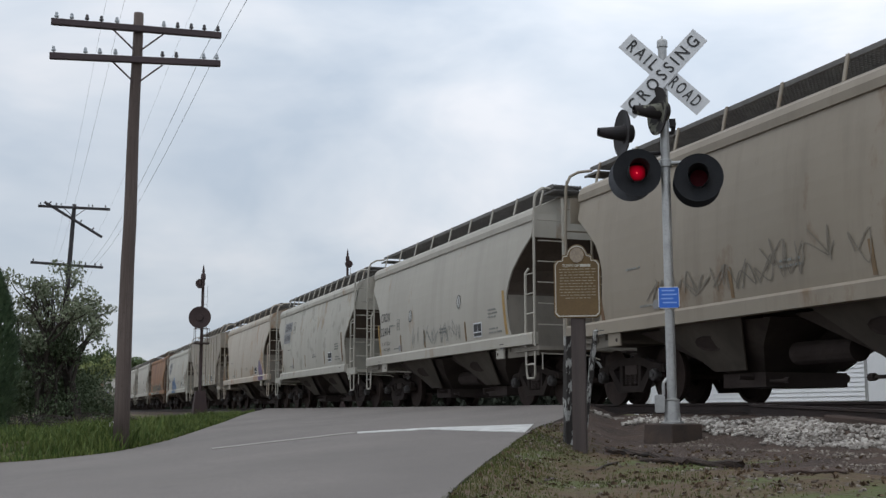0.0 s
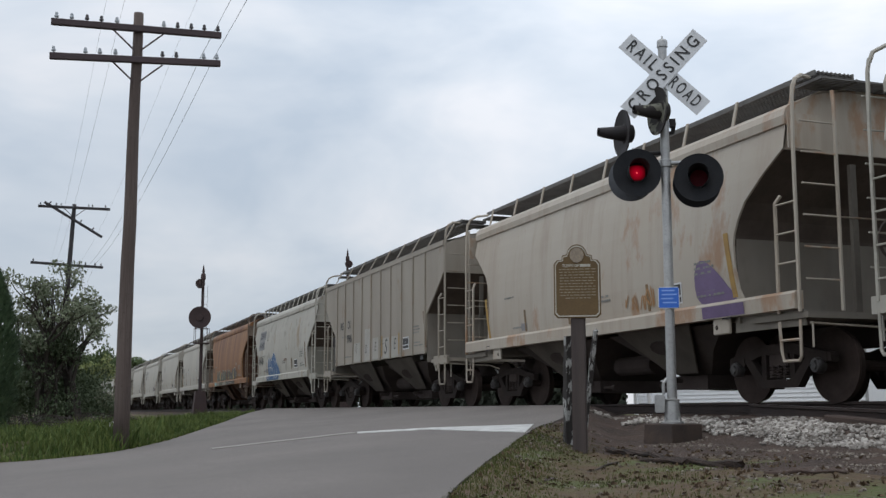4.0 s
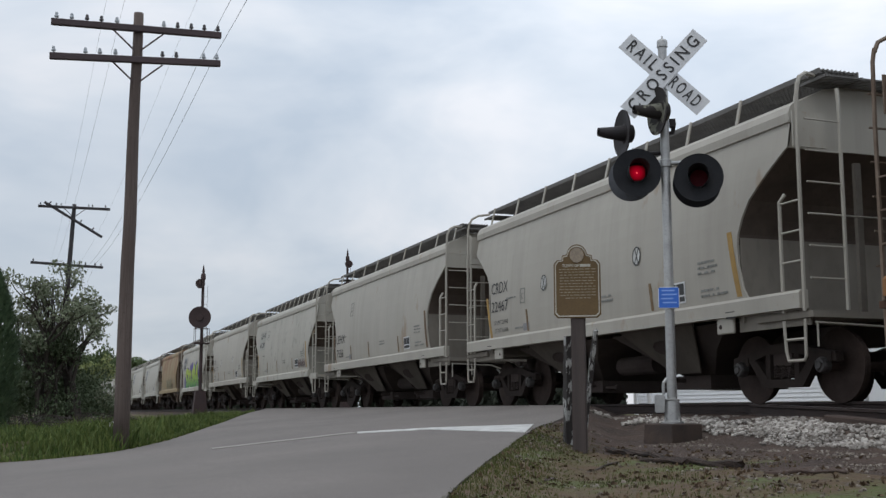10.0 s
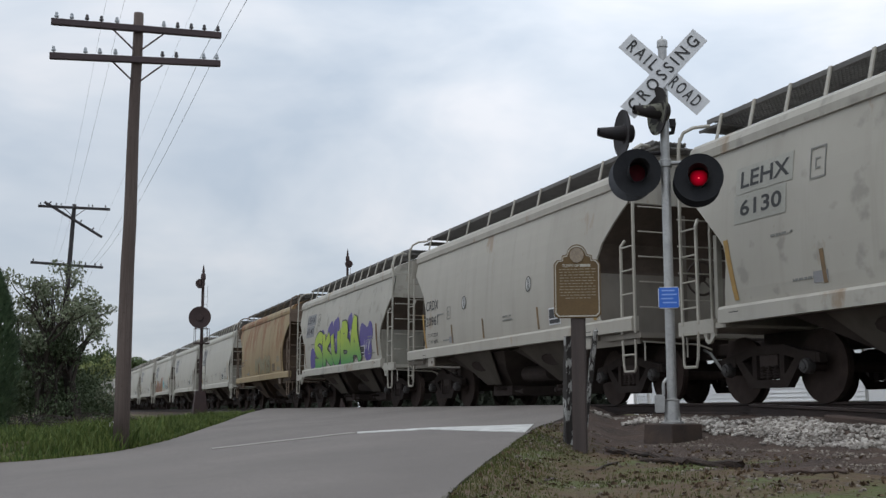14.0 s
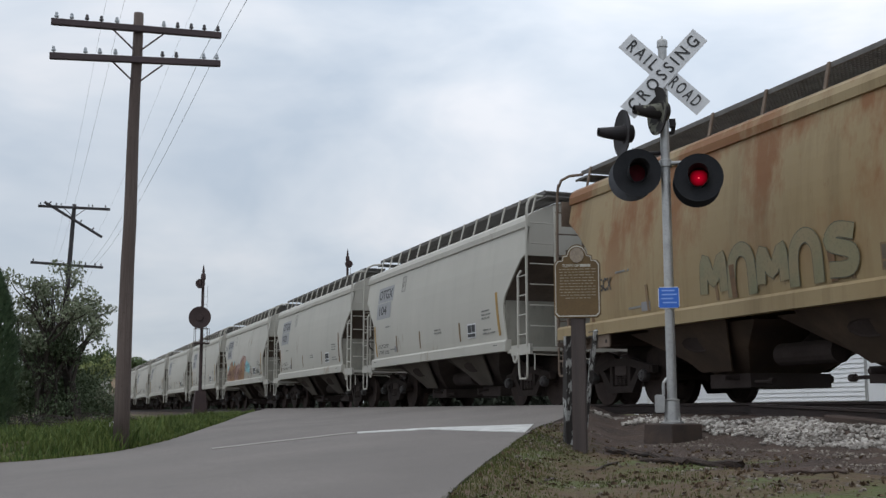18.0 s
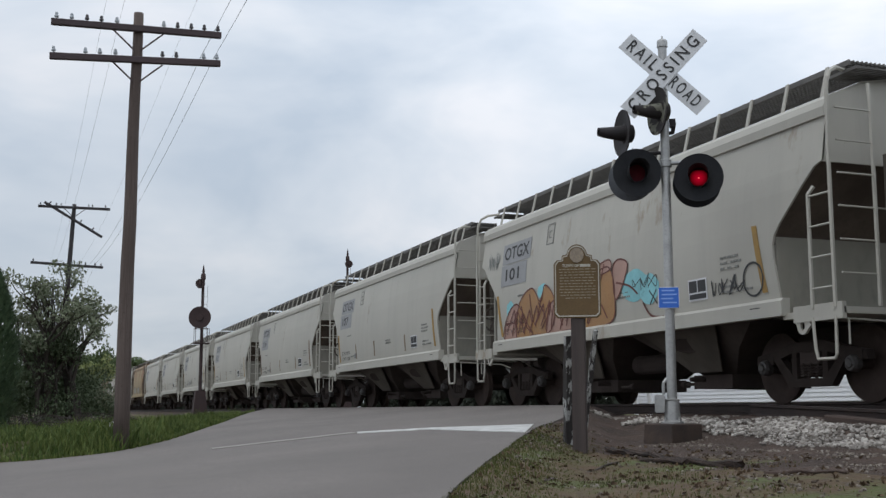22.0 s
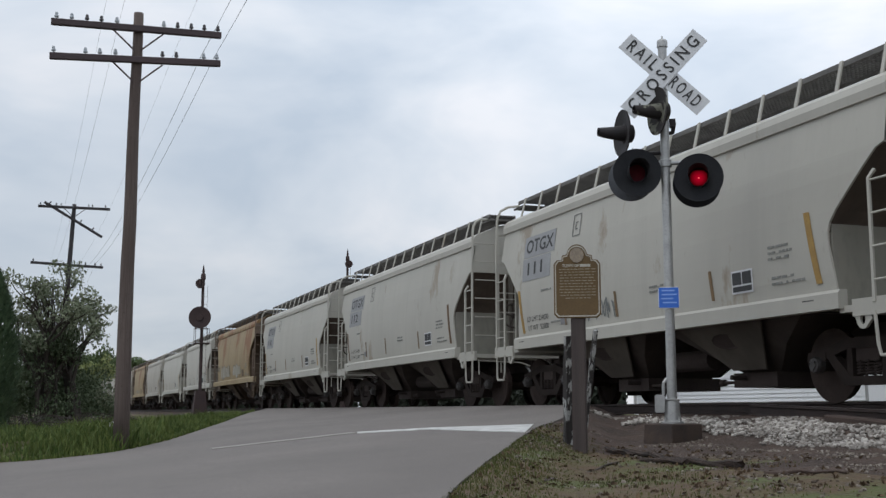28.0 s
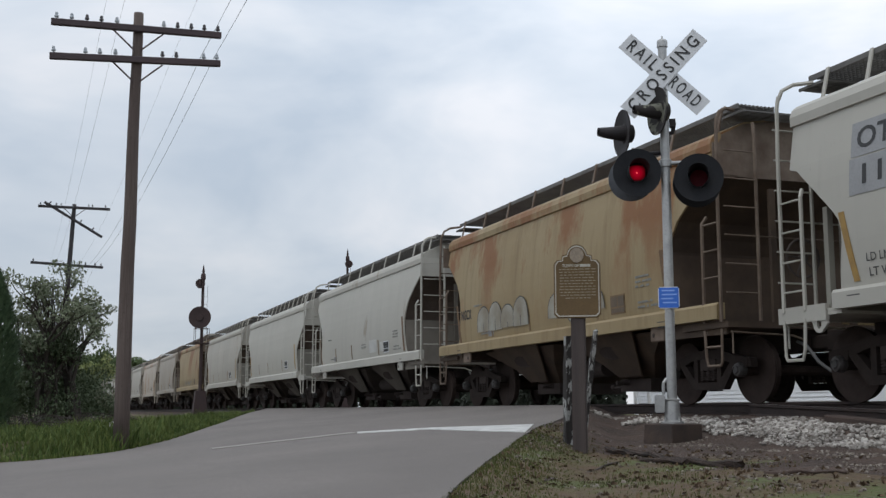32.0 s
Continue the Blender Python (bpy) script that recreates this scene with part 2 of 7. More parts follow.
def flaking(name, under, coat, scale, lo, hi, squash=(1, 1, 1)):
    """Old paint come off in sharp-edged flakes."""
    k = Mat(name, 0.85)
    c = k.mix(k.band(k.noise(scale, 5, squash, 0.6), lo, hi), under, coat)
    c = k.mix(k.times(k.band(k.noise(30.0, 3), 0.5, 0.75), 0.5), c, under)
    k.bump(k.noise(scale, 5, squash, 0.6), 0.6, 0.01)
    return k.color(c)


def grained(name, pale, dark, crack):
    """Weathered timber: long grain, grey patches and dark checks."""
    k = Mat(name, 0.9)
    grain = k.noise(22.0, 5, (3.0, 3.0, 0.03), 0.75)
    c = k.mix(k.band(grain, 0.3, 0.7), pale, dark)
    c = k.mix(k.times(k.band(k.noise(0.7, 4, (1, 1, 0.6)), 0.45, 0.65), 0.6), c, dark)
    checks = k.noise(34.0, 4, (3.0, 3.0, 0.03), 0.6)
    c = k.mix(k.times(k.band(checks, 0.60, 0.66), 0.85), c, crack)
    c = k.mix(k.times(k.band(k.noise(26.0, 3), 0.64, 0.72), 0.6), c, crack)
    k.bump(grain, 0.7, 0.012)
    return k.color(c)


POLE_WOOD = grained("weathered_pole_wood", rgb(0.150, 0.118, 0.102), rgb(0.070, 0.050, 0.043), rgb(0.026, 0.019, 0.017))
PEELING_BLACK = flaking("peeling_signal_paint", rgb(0.022, 0.018, 0.017), rgb(0.16, 0.16, 0.125), 5.5, 0.535, 0.575)
PEELING = flaking("peeling_white_post", rgb(0.028, 0.024, 0.022), rgb(0.33, 0.33, 0.315), 6.0, 0.53, 0.56, (2.0, 2.0, 0.7))


def leafy(name, c1, c2, rough=0.75):
    k = Mat(name, rough)
    geo = k.n.new("ShaderNodeNewGeometry")
    c = k.mix(geo.outputs["Random Per Island"], c1, c2)
    c = k.mix(k.times(k.band(k.noise(1.2, 3), 0.4, 0.65), 0.5), c, tuple(v * 0.55 for v in c1[:3]) + (1.0,))
    k.b.inputs["Specular IOR Level"].default_value = 0.25
    return k.color(c)


LEAF = leafy("shrub_leaves", rgb(0.060, 0.084, 0.044), rgb(0.118, 0.145, 0.082))
YELLOW_LEAF = leafy("yellow_green_leaves", rgb(0.16, 0.20, 0.07), rgb(0.26, 0.275, 0.11))
PALE_LEAF = leafy("grey_green_leaves", rgb(0.12, 0.145, 0.085), rgb(0.23, 0.25, 0.165))
CONIFER = leafy("cedar_foliage", rgb(0.075, 0.120, 0.066), rgb(0.135, 0.195, 0.105))
FAR_LEAF = leafy("distant_leaves", rgb(0.075, 0.11, 0.045), rgb(0.11, 0.14, 0.06))
# leaf tone taken near black for the darkness beneath the train
SCREEN_LEAF = leafy("dark_screen_leaves", rgb(0.020, 0.026, 0.017), rgb(0.034, 0.040, 0.026))
GRASS = leafy("long_grass", rgb(0.047, 0.086, 0.018), rgb(0.152, 0.182, 0.050))
TURF = leafy("short_turf", rgb(0.055, 0.078, 0.017), rgb(0.125, 0.114, 0.042))
LITTER = leafy("dead_leaf_litter", rgb(0.05, 0.032, 0.020), rgb(0.15, 0.105, 0.065), 0.9)
GRAVEL = leafy("loose_ballast", rgb(0.105, 0.086, 0.072), rgb(0.52, 0.49, 0.445), 0.95)
DIRTY_GRAVEL = leafy("dirty_gravel", rgb(0.078, 0.058, 0.044), rgb(0.28, 0.248, 0.213), 0.95)


def asphalt_mat():
    k = Mat("worn_asphalt", 0.9)
    c = k.mix(k.band(k.noise(0.35, 5), 0.35, 0.65), rgb(0.165, 0.146, 0.132), rgb(0.129, 0.114, 0.103))
    c = k.mix(k.times(k.band(k.noise(1.4, 6, (0.8, 1.2, 1), 0.75), 0.53, 0.68), 0.45), c, rgb(0.106, 0.094, 0.086))
    seam = k.noise(0.32, 2, (1, 1, 1), 0.5)
    c = k.mix(k.times(k.band(seam, 0.493, 0.498), k.times(k.band(seam, 0.507, 0.502), 0.22)), c, rgb(0.085, 0.075, 0.07))
    c = k.mix(k.times(k.band(k.noise(38.0, 3), 0.48, 0.72), 0.6), c, rgb(0.10, 0.089, 0.082))
    c = k.mix(k.times(k.band(k.noise(70.0, 2), 0.62, 0.72), 0.5), c, rgb(0.30, 0.28, 0.26))
    k.bump(k.noise(55.0, 3), 0.5, 0.01)
    return k.color(c)


ASPHALT = asphalt_mat()


def ground_mat():
    k = Mat("mossy_turf_ground", 0.95)
    c = k.mix(k.band(k.noise(3.2, 5, (1, 1, 1), 0.7), 0.36, 0.62), rgb(0.080, 0.046, 0.025), rgb(0.078, 0.058, 0.022))
    c = k.mix(k.times(k.band(k.noise(0.9, 5, (1, 1, 1), 0.65), 0.50, 0.60), 0.9), c, rgb(0.066, 0.086, 0.020))
    c = k.mix(k.times(k.band(k.noise(34.0, 4), 0.54, 0.66), 0.8), c, rgb(0.115, 0.085, 0.050))
    c = k.mix(k.times(k.band(k.noise(9.0, 5, (1, 1, 1), 0.7), 0.52, 0.66), 0.75), c, rgb(0.048, 0.033, 0.022))
    k.bump(k.noise(18.0, 4), 0.8, 0.03)
    return k.color(c)


def dirt_mat():
    k = Mat("gravelly_dirt", 0.95)
    c = k.mix(k.band(k.noise(2.0, 5), 0.35, 0.65), rgb(0.035, 0.021, 0.015), rgb(0.066, 0.041, 0.028))
    c = k.mix(k.times(k.band(k.noise(13.0, 4), 0.54, 0.68), 0.8), c, rgb(0.026, 0.017, 0.013))
    c = k.mix(k.band(k.noise(30.0, 3), 0.63, 0.70), c, rgb(0.20, 0.165, 0.14))
    k.bump(k.noise(26.0, 4), 0.9, 0.03)
    return k.color(c)


EARTH, DIRT = ground_mat(), dirt_mat()


def glow_mat(name, c, strength, base):
    k = Mat(name, 0.8)
    k.b.inputs["Specular IOR Level"].default_value = 0.05
    k.b.inputs["Emission Color"].default_value, k.b.inputs["Emission Strength"].default_value = c, strength
    return k.color(base)


def lit_mat():
    """A red lens with its light gathered towards the middle."""
    k = glow_mat("lit_red_lamp", rgb(0.75, 0.003, 0.03), 0.6, rgb(0.12, 0.002, 0.006))
    nodes, links = k.node_tree.nodes, k.node_tree.links
    tc, ramp = nodes.new("ShaderNodeTexCoord"), nodes.new("ShaderNodeMapRange")
    size = nodes.new("ShaderNodeVectorMath")
    size.operation = "LENGTH"
    links.new(tc.outputs["Object"], size.inputs[0])
    links.new(size.outputs["Value"], ramp.inputs["Value"])
    for key, value in (("From Min", 0.0), ("From Max", 0.10), ("To Min", 0.58), ("To Max", 0.08)):
        ramp.inputs[key].default_value = value
    links.new(ramp.outputs[0], nodes["Principled BSDF"].inputs["Emission Strength"])
    return k


LAMP_ON = lit_mat()
LAMP_CORE = glow_mat("lit_red_lamp_core", rgb(1.0, 0.13, 0.16), 0.8, rgb(0.4, 0.02, 0.02))
LAMP_OFF = plain("dark_red_lens", rgb(0.11, 0.004, 0.012), rgb(0.07, 0.003, 0.008), 12.0, 60, 0.5, 0.0, 0.05, gloss=0.12)

# ---- mesh helpers ----


def part(name, bm, material, parent=None, label="", smooth=False):
    """Links a bmesh as one mesh object under a thing or a part."""
    data = bpy.data.meshes.new(name)
    bmesh.ops.recalc_face_normals(bm, faces=bm.faces)
    bm.to_mesh(data)
    bm.free()
    for m in material if isinstance(material, (list, tuple)) else [material]:
        data.materials.append(m)
    if smooth:
        data.polygons.foreach_set("use_smooth", [True] * len(data.polygons))
    ob = new(name, data)
    ob.parent = parent
    if label:
        ob["label"] = label
    return ob


def again(ob, parent, m=None):
    """Another object on the same mesh."""
    twin = ob.copy()
    scene.collection.objects.link(twin)
    twin.parent = parent
    if m is not None:
        twin.matrix_basis = m
    return twin


def loose(name, verts, faces, material, parent=None):
    data = bpy.data.meshes.new(name)
    data.from_pydata(verts, [], faces)
    for m in material if isinstance(material, (list, tuple)) else [material]:
        data.materials.append(m)
    ob = new(name, data)
    ob.parent = parent
    return ob


def empty(name, m=None):
    ob = new(name)
    ob.empty_display_size = 0.2
    if m is not None:
        ob.matrix_basis = m
    return ob


def hexa(bm, p):
    v = [bm.verts.new(q) for q in p]
    for f in ((0, 3, 2, 1), (4, 5, 6, 7), (0, 1, 5, 4), (1, 2, 6, 5), (2, 3, 7, 6), (3, 0, 4, 7)):
        bm.faces.new([v[i] for i in f])
    return bm


def box(bm, x0, x1, y0, y1, z0, z1):
    return hexa(bm, ((x0, y0, z0), (x1, y0, z0), (x1, y1, z0), (x0, y1, z0), (x0, y0, z1), (x1, y0, z1), (x1, y1, z1), (x0, y1, z1)))


def tube(bm, points, r, seg=6, r_end=None, caps=True):
    """A round bar along a line of points."""
    points = [Vector(p) for p in points]
    rings = []
    side = None
    for i, p in enumerate(points):
        d = (points[min(i + 1, len(points) - 1)] - points[max(i - 1, 0)]).normalized()
        if side is None:
            side = d.orthogonal().normalized()
        side = (side - d * side.dot(d)).normalized()
        other = d.cross(side)
        rr = r if r_end is None else r + (r_end - r) * i / (len(points) - 1)
        rings.append([bm.verts.new(p + (side * math.cos(2 * math.pi * k / seg) + other * math.sin(2 * math.pi * k / seg)) * rr) for k in range(seg)])
    for a, b in zip(rings, rings[1:]):
        for k in range(seg):
            bm.faces.new((a[k], a[(k + 1) % seg], b[(k + 1) % seg], b[k]))
    if caps:
        bm.faces.new(rings[0][::-1])
        bm.faces.new(rings[-1])
    return bm


def lathe(bm, profile, seg=20, m=None):
    """Turns (radius, height) pairs about z."""
    m = m or Matrix.Identity(4)
    rings = []
    for r, z in profile:
        if r < 1e-5:
            rings.append([bm.verts.new(m @ Vector((0, 0, z)))] * seg)
        else:
            rings.append([bm.verts.new(m @ Vector((r * math.cos(2 * math.pi * k / seg), r * math.sin(2 * math.pi * k / seg), z))) for k in range(seg)])
    for a, b in zip(rings, rings[1:]):
        for k in range(seg):
            quad = []
            for v in (a[k], a[(k + 1) % seg], b[(k + 1) % seg], b[k]):
                if v not in quad:
                    quad.append(v)
            if len(quad) > 2:
                bm.faces.new(quad)
    return bm


def slab(bm, outline, offset):
    """A plate: a flat outline of 3D points, thickened by the vector offset."""
    off = Vector(offset)
    a = [bm.verts.new(p) for p in outline]
    b = [bm.verts.new(Vector(p) + off) for p in outline]
    bm.faces.new(a)
    bm.faces.new(b[::-1])
    n = len(a)
    for i in range(n):
        bm.faces.new((a[i], b[i], b[(i + 1) % n], a[(i + 1) % n]))
    return bm


def sheet(bm, rows, offset):
    """A curved plate from a grid of points, thickened by the vector offset."""
    off = Vector(offset)
    front = [[bm.verts.new(p) for p in row] for row in rows]
    back = [[bm.verts.new(Vector(p) + off) for p in row] for row in rows]
    nr, nc = len(rows), len(rows[0])
    for i in range(nr - 1):
        for j in range(nc - 1):
            bm.faces.new((front[i][j], front[i][j + 1], front[i + 1][j + 1], front[i + 1][j]))
            bm.faces.new((back[i][j], back[i + 1][j], back[i + 1][j + 1], back[i][j + 1]))
    edge = [(0, j) for j in range(nc)] + [(i, nc - 1) for i in range(1, nr)] + [(nr - 1, j) for j in range(nc - 2, -1, -1)] + [(i, 0) for i in range(nr - 2, 0, -1)]
    for (i, j), (k, l) in zip(edge, edge[1:] + edge[:1]):
        bm.faces.new((front[i][j], back[i][j], back[k][l], front[k][l]))
    return bm


def words(text, size, bold=0.0, shear=0.0, align="CENTER", spread=1.0):
    """The built-in font as flat faces: vertices (x, y) and polygons."""
    curve = bpy.data.curves.new("words", "FONT")
    curve.body, curve.size, curve.offset, curve.shear, curve.align_x, curve.align_y = text, size, bold, shear, align, "CENTER"
    curve.resolution_u = 3
    curve.space_character = spread
    ob = bpy.data.objects.new("words", curve)
    data = bpy.data.meshes.new_from_object(ob)
    verts = [(v.co.x, v.co.y) for v in data.vertices]
    faces = [tuple(p.vertices) for p in data.polygons]
    bpy.data.objects.remove(ob)
    bpy.data.curves.remove(curve)
    bpy.data.meshes.remove(data)
    return verts, faces


def letters(verts, faces):
    """Splits flat writing into its separate characters."""
    home = list(range(len(verts)))

    def root(i):
        while home[i] != i:
            i = home[i]
        return i

    for f in faces:
        for i in f[1:]:
            home[root(i)] = root(f[0])
    out = []
    for r in sorted({root(f[0]) for f in faces}):
        own = [f for f in faces if root(f[0]) == r]
        used = sorted({i for f in own for i in f})
        at = {i: n for n, i in enumerate(used)}
        out.append(([verts[i] for i in used], [tuple(at[i] for i in f) for f in own]))
    return out


def smoothstep(a, b, x):
    x = min(max((x - a) / (b - a), 0.0), 1.0)
    return x * x * (3 - 2 * x)


# ---- the ground, the road and the track ----
RIGHT_KERB = ((-40, 26), (-15.6, 7.1), (-8.01, -6.88), (-6.63, -9.43), (-4.66, -12.93), (-3.87, -13.95), (-3.39, -14.68), (-1.45, -18.0), (1.45, -23.0), (23, -60))
LEFT_KERB = ((-40, -46), (-15, -22.6), (-10.92, -20.1), (-10.3, -19.5), (-9.64, -19.25), (-9.2, -19.4), (-8.67, -20.4), (-8.0, -22.3), (-6.97, -26.1), (-5.4, -32.1), (-4.47, -36.0), (-3.2, -41.0), (-1.46, -46.5), (1.45, -51.0), (23, -85))


def along(table, v):
    if v <= table[0][0]:
        return table[0][1]
    for (a, p), (b, q) in zip(table, table[1:]):
        if v <= b:
            return p + (q - p) * (v - a) / (b - a)
    return table[-1][1]


def road_z(y):
    return -0.01 - 0.10 * min(max(-y - 1.5, 0), 12.0) - 0.02 * min(max(y - 1.5, 0), 8.0)


RIGHT_BANK = ((-20, -1.7), (-15, -1.4), (-10.5, -1.02), (-8, -0.78), (-5, -0.60), (-3, -0.50), (-2.3, -0.40), (-1.5, -0.27), (1.5, -0.27), (3, -0.35), (14, 0.1), (60, 0.3))
LEFT_BANK = ((-30, -0.9), (-12, -0.72), (-9, -0.57), (-4, -0.42), (-2.4, -0.38), (-1.6, -0.3), (1.6, -0.3), (3, -0.35), (14, 0.1), (60, 0.3))


def ground_z(x, y):
    xl, xr = along(LEFT_KERB, y), along(RIGHT_KERB, y)
    wave = 0.05 * noise.noise(Vector((x * 0.5, y * 0.5, 0))) + 0.02 * noise.noise(Vector((x * 2.1, y * 2.1, 4)))
    if y > 23 or y < -40:
        return along(LEFT_BANK, y) + wave
    if xl + 0.6 < x < xr - 0.6:
        return road_z(y) - 0.1
    if xl < x < xr:
        return road_z(y) - 0.022
    out = (x - xr if x >= xr else xl - x) * 0.5
    bank = along(RIGHT_BANK if x >= xr else LEFT_BANK, y) + wave
    k = smoothstep(0.0, 0.9, out)
    return (road_z(y) - 0.004) * (1 - k) + bank * k


def steps(bounds):
    out = []
    for a, b, s in bounds:
        out += list(np.arange(a, b, s))
    return out + [bounds[-1][1]]


gx = steps([(-3200, -500, 300), (-500, -100, 20), (-100, -50, 2.0), (-50, -28, 0.6), (-28, -2, 0.3), (-2, 10, 1.0), (10, 100, 15), (100, 3200, 300)])
gy = steps([(-3200, -200, 300), (-200, -40, 20), (-40, -14, 1.0), (-14, 3, 0.25), (3, 20, 1.0), (20, 200, 15), (200, 3200, 300)])
gv = [(x, y, ground_z(x, y)) for y in gy for x in gx]
gf, gm = [], []
for j in range(len(gy) - 1):
    for i in range(len(gx) - 1):
        a = j * len(gx) + i
        gf.append((a, a + 1, a + 1 + len(gx), a + len(gx)))
        cx, cy = (gx[i] + gx[i + 1]) / 2, (gy[j] + gy[j + 1]) / 2
        wob = 0.9 * noise.noise(Vector((cx * 0.8, cy * 0.8, 7)))
        gm.append(1 if (abs(cy) < 2.6 and cx < -40) or (cx > -20 and -4.9 + wob < cy < 4) else 0)
ground = loose("ground", gv, gf, [EARTH, DIRT])
ground.data.polygons.foreach_set("material_index", gm)
ground.data.polygons.foreach_set("use_smooth", [True] * len(gf))
tagged(ground, "mossy turf and gravelly dirt beside the railway", "ground", kind="structure")

ry = steps([(-40, -14, 2.0), (-14, 2, 0.4), (2, 23, 3.0)])
road_rows = []
for y in ry:
    xl, xr = along(LEFT_KERB, y), along(RIGHT_KERB, y)
    row = []
    for k in range(25):
        f = k / 24
        edge = 0.10 * noise.noise(Vector((y * 1.7, k, 3))) if k in (0, 24) else 0.0
        row.append((xl + (xr - xl) * f + edge, y, road_z(y) + (0.006 * noise.noise(Vector((k * 0.8, y * 0.7, 1))))))
    road_rows.append(row)
bm = bmesh.new()
sheet(bm, road_rows, (0, 0, -0.14))
road = part("road", bm, ASPHALT, smooth=False)
tagged(road, "worn grey asphalt road rising to the level crossing", "road", kind="structure")


def road_mark(name, corners, label, paint=LINE):
    bm = bmesh.new()
    rows = []
    n = 14
    for i in range(n + 1):
        f = i / n
        a = Vector(corners[0]).lerp(Vector(corners[1]), f)
        b = Vector(corners[3]).lerp(Vector(corners[2]), f)
        wob = 0.035 * noise.noise(Vector((i * 1.3, 2, 5)))
        rows.append([(a.x, a.y + wob, road_z(a.y + wob) + 0.009), (b.x, b.y + wob * 0.6, road_z(b.y + wob * 0.6) + 0.009)])
    sheet(bm, rows, (0, 0, -0.012))
    return tagged(part(name, bm, paint), label, "road marking", kind="structure")


road_mark("stop_line", ((-13.64, -4.34), (-15.78, -5.04), (-15.4, -5.2), (-12.26, -5.07)), "worn white stop line painted across the lane")
road_mark("stop_line", ((-15.74, -5.02), (-16.95, -5.8), (-16.55, -5.9), (-15.35, -5.2)), "faded end of the white stop line")
road_mark("lane_line", ((-17.05, -5.85), (-16.95, -8.0), (-16.62, -8.02), (-16.70, -5.88)), "almost worn-off lane line on the road", FAINT_LINE)


def ballast_bed():
    """Sloped bed of crushed stone under the track on either side of the crossing."""
    bm = bmesh.new()
    for x0, x1 in ((-420, -51), (-16.6, 70)):
        n = 40
        rows = []
        for i in range(n + 1):
            x = x0 + (x1 - x0) * i / n
            rows.append([(x, y, z + 0.03 * noise.noise(Vector((x, y * 3, 2)))) for y, z in ((-2.75, -0.52), (-2.1, -0.30), (-1.5, -0.19), (0, -0.17), (1.5, -0.19), (2.1, -0.3), (2.75, -0.5))])
        sheet(bm, rows, (0, 0, -0.3))
    return tagged(part("ballast_bed", bm, DIRT), "pale crushed stone bed under the rails", "ballast", kind="structure")


ballast_bed()
RAIL_SHAPE = ((-0.07, -0.17), (0.07, -0.17), (0.07, -0.155), (0.012, -0.13), (0.012, -0.045), (0.036, -0.035), (0.036, -0.004), (0.028, 0.0), (-0.028, 0.0), (-0.036, -0.004), (-0.036, -0.035), (-0.012, -0.045), (-0.012, -0.13), (-0.07, -0.155))


def rail_bar(name, a, b, parent=None):
    """A rail of its true section from a to b (points at its head)."""
    bm = bmesh.new()
    a, b = Vector(a), Vector(b)
    side = Vector((0, 0, 1)).cross(b - a).normalized()
    ring = [[bm.verts.new(p + side * u + Vector((0, 0, v))) for u, v in RAIL_SHAPE] for p in (a, b)]
    n = len(RAIL_SHAPE)
    for k in range(n):
        f = bm.faces.new((ring[0][k], ring[0][(k + 1) % n], ring[1][(k + 1) % n], ring[1][k]))
        f.material_index = 1 if k in (7,) else 0
    bm.faces.new(ring[0][::-1])
    bm.faces.new(ring[1])
    return part(name, bm, [RAIL, RAIL_HEAD], parent)


track = tagged(empty("railway_track"), "single railway track on timber ties and pale ballast", "railway track", kind="structure")
for y in (-0.754, 0.754):
    rail_bar("rail", (-420, y, 0), (70, y, 0), track)
tie_mesh = None
for k in range(36):
    x = -16.0 + 0.53 * k
    if tie_mesh is None:
        bm = bmesh.new()
        box(bm, -0.115, 0.115, -1.3, 1.3, -0.34, -0.172)
        bmesh.ops.bevel(bm, geom=bm.edges, offset=0.012, segments=1, affect="EDGES")
        tie_mesh = part("tie", bm, TIE, track)
        tie_mesh.location.x = x
    else:
        again(tie_mesh, track, pose(x, random.uniform(-0.05, 0.05), 0, 0, 0, random.uniform(-1.5, 1.5)))
bm = bmesh.new()
for k in range(420):
    x = -52 - 0.55 * k
    box(bm, x - 0.115, x + 0.115, -1.3, 1.3, -0.3, -0.172)
tagged(part("far_tie", bm, TIE, track), kind="stuff")

spare = rail_bar("spare_rail", (-13.46, -1.15, -0.02), (-4.6, -2.74, -0.24))
tagged(spare, "rusty old rail lying on the ballast beside the track", "rail")
for x, y, turn in ((-10.4, -1.82, -8), (-8.6, -2.1, 6)):
    bm = bmesh.new()
    box(bm, -0.75, 0.75, -0.11, 0.11, 0, 0.17)
    bmesh.ops.bevel(bm, geom=bm.edges, offset=0.015, segments=1, affect="EDGES")
    t = part("old_tie", bm, TIE)
    t.matrix_basis = pose(x + 0.2, y - 0.1, -0.37, 0, 3, turn)
    tagged(t, "broken brown timber tie lying under the spare rail", "timber", group="old ties beside the track")


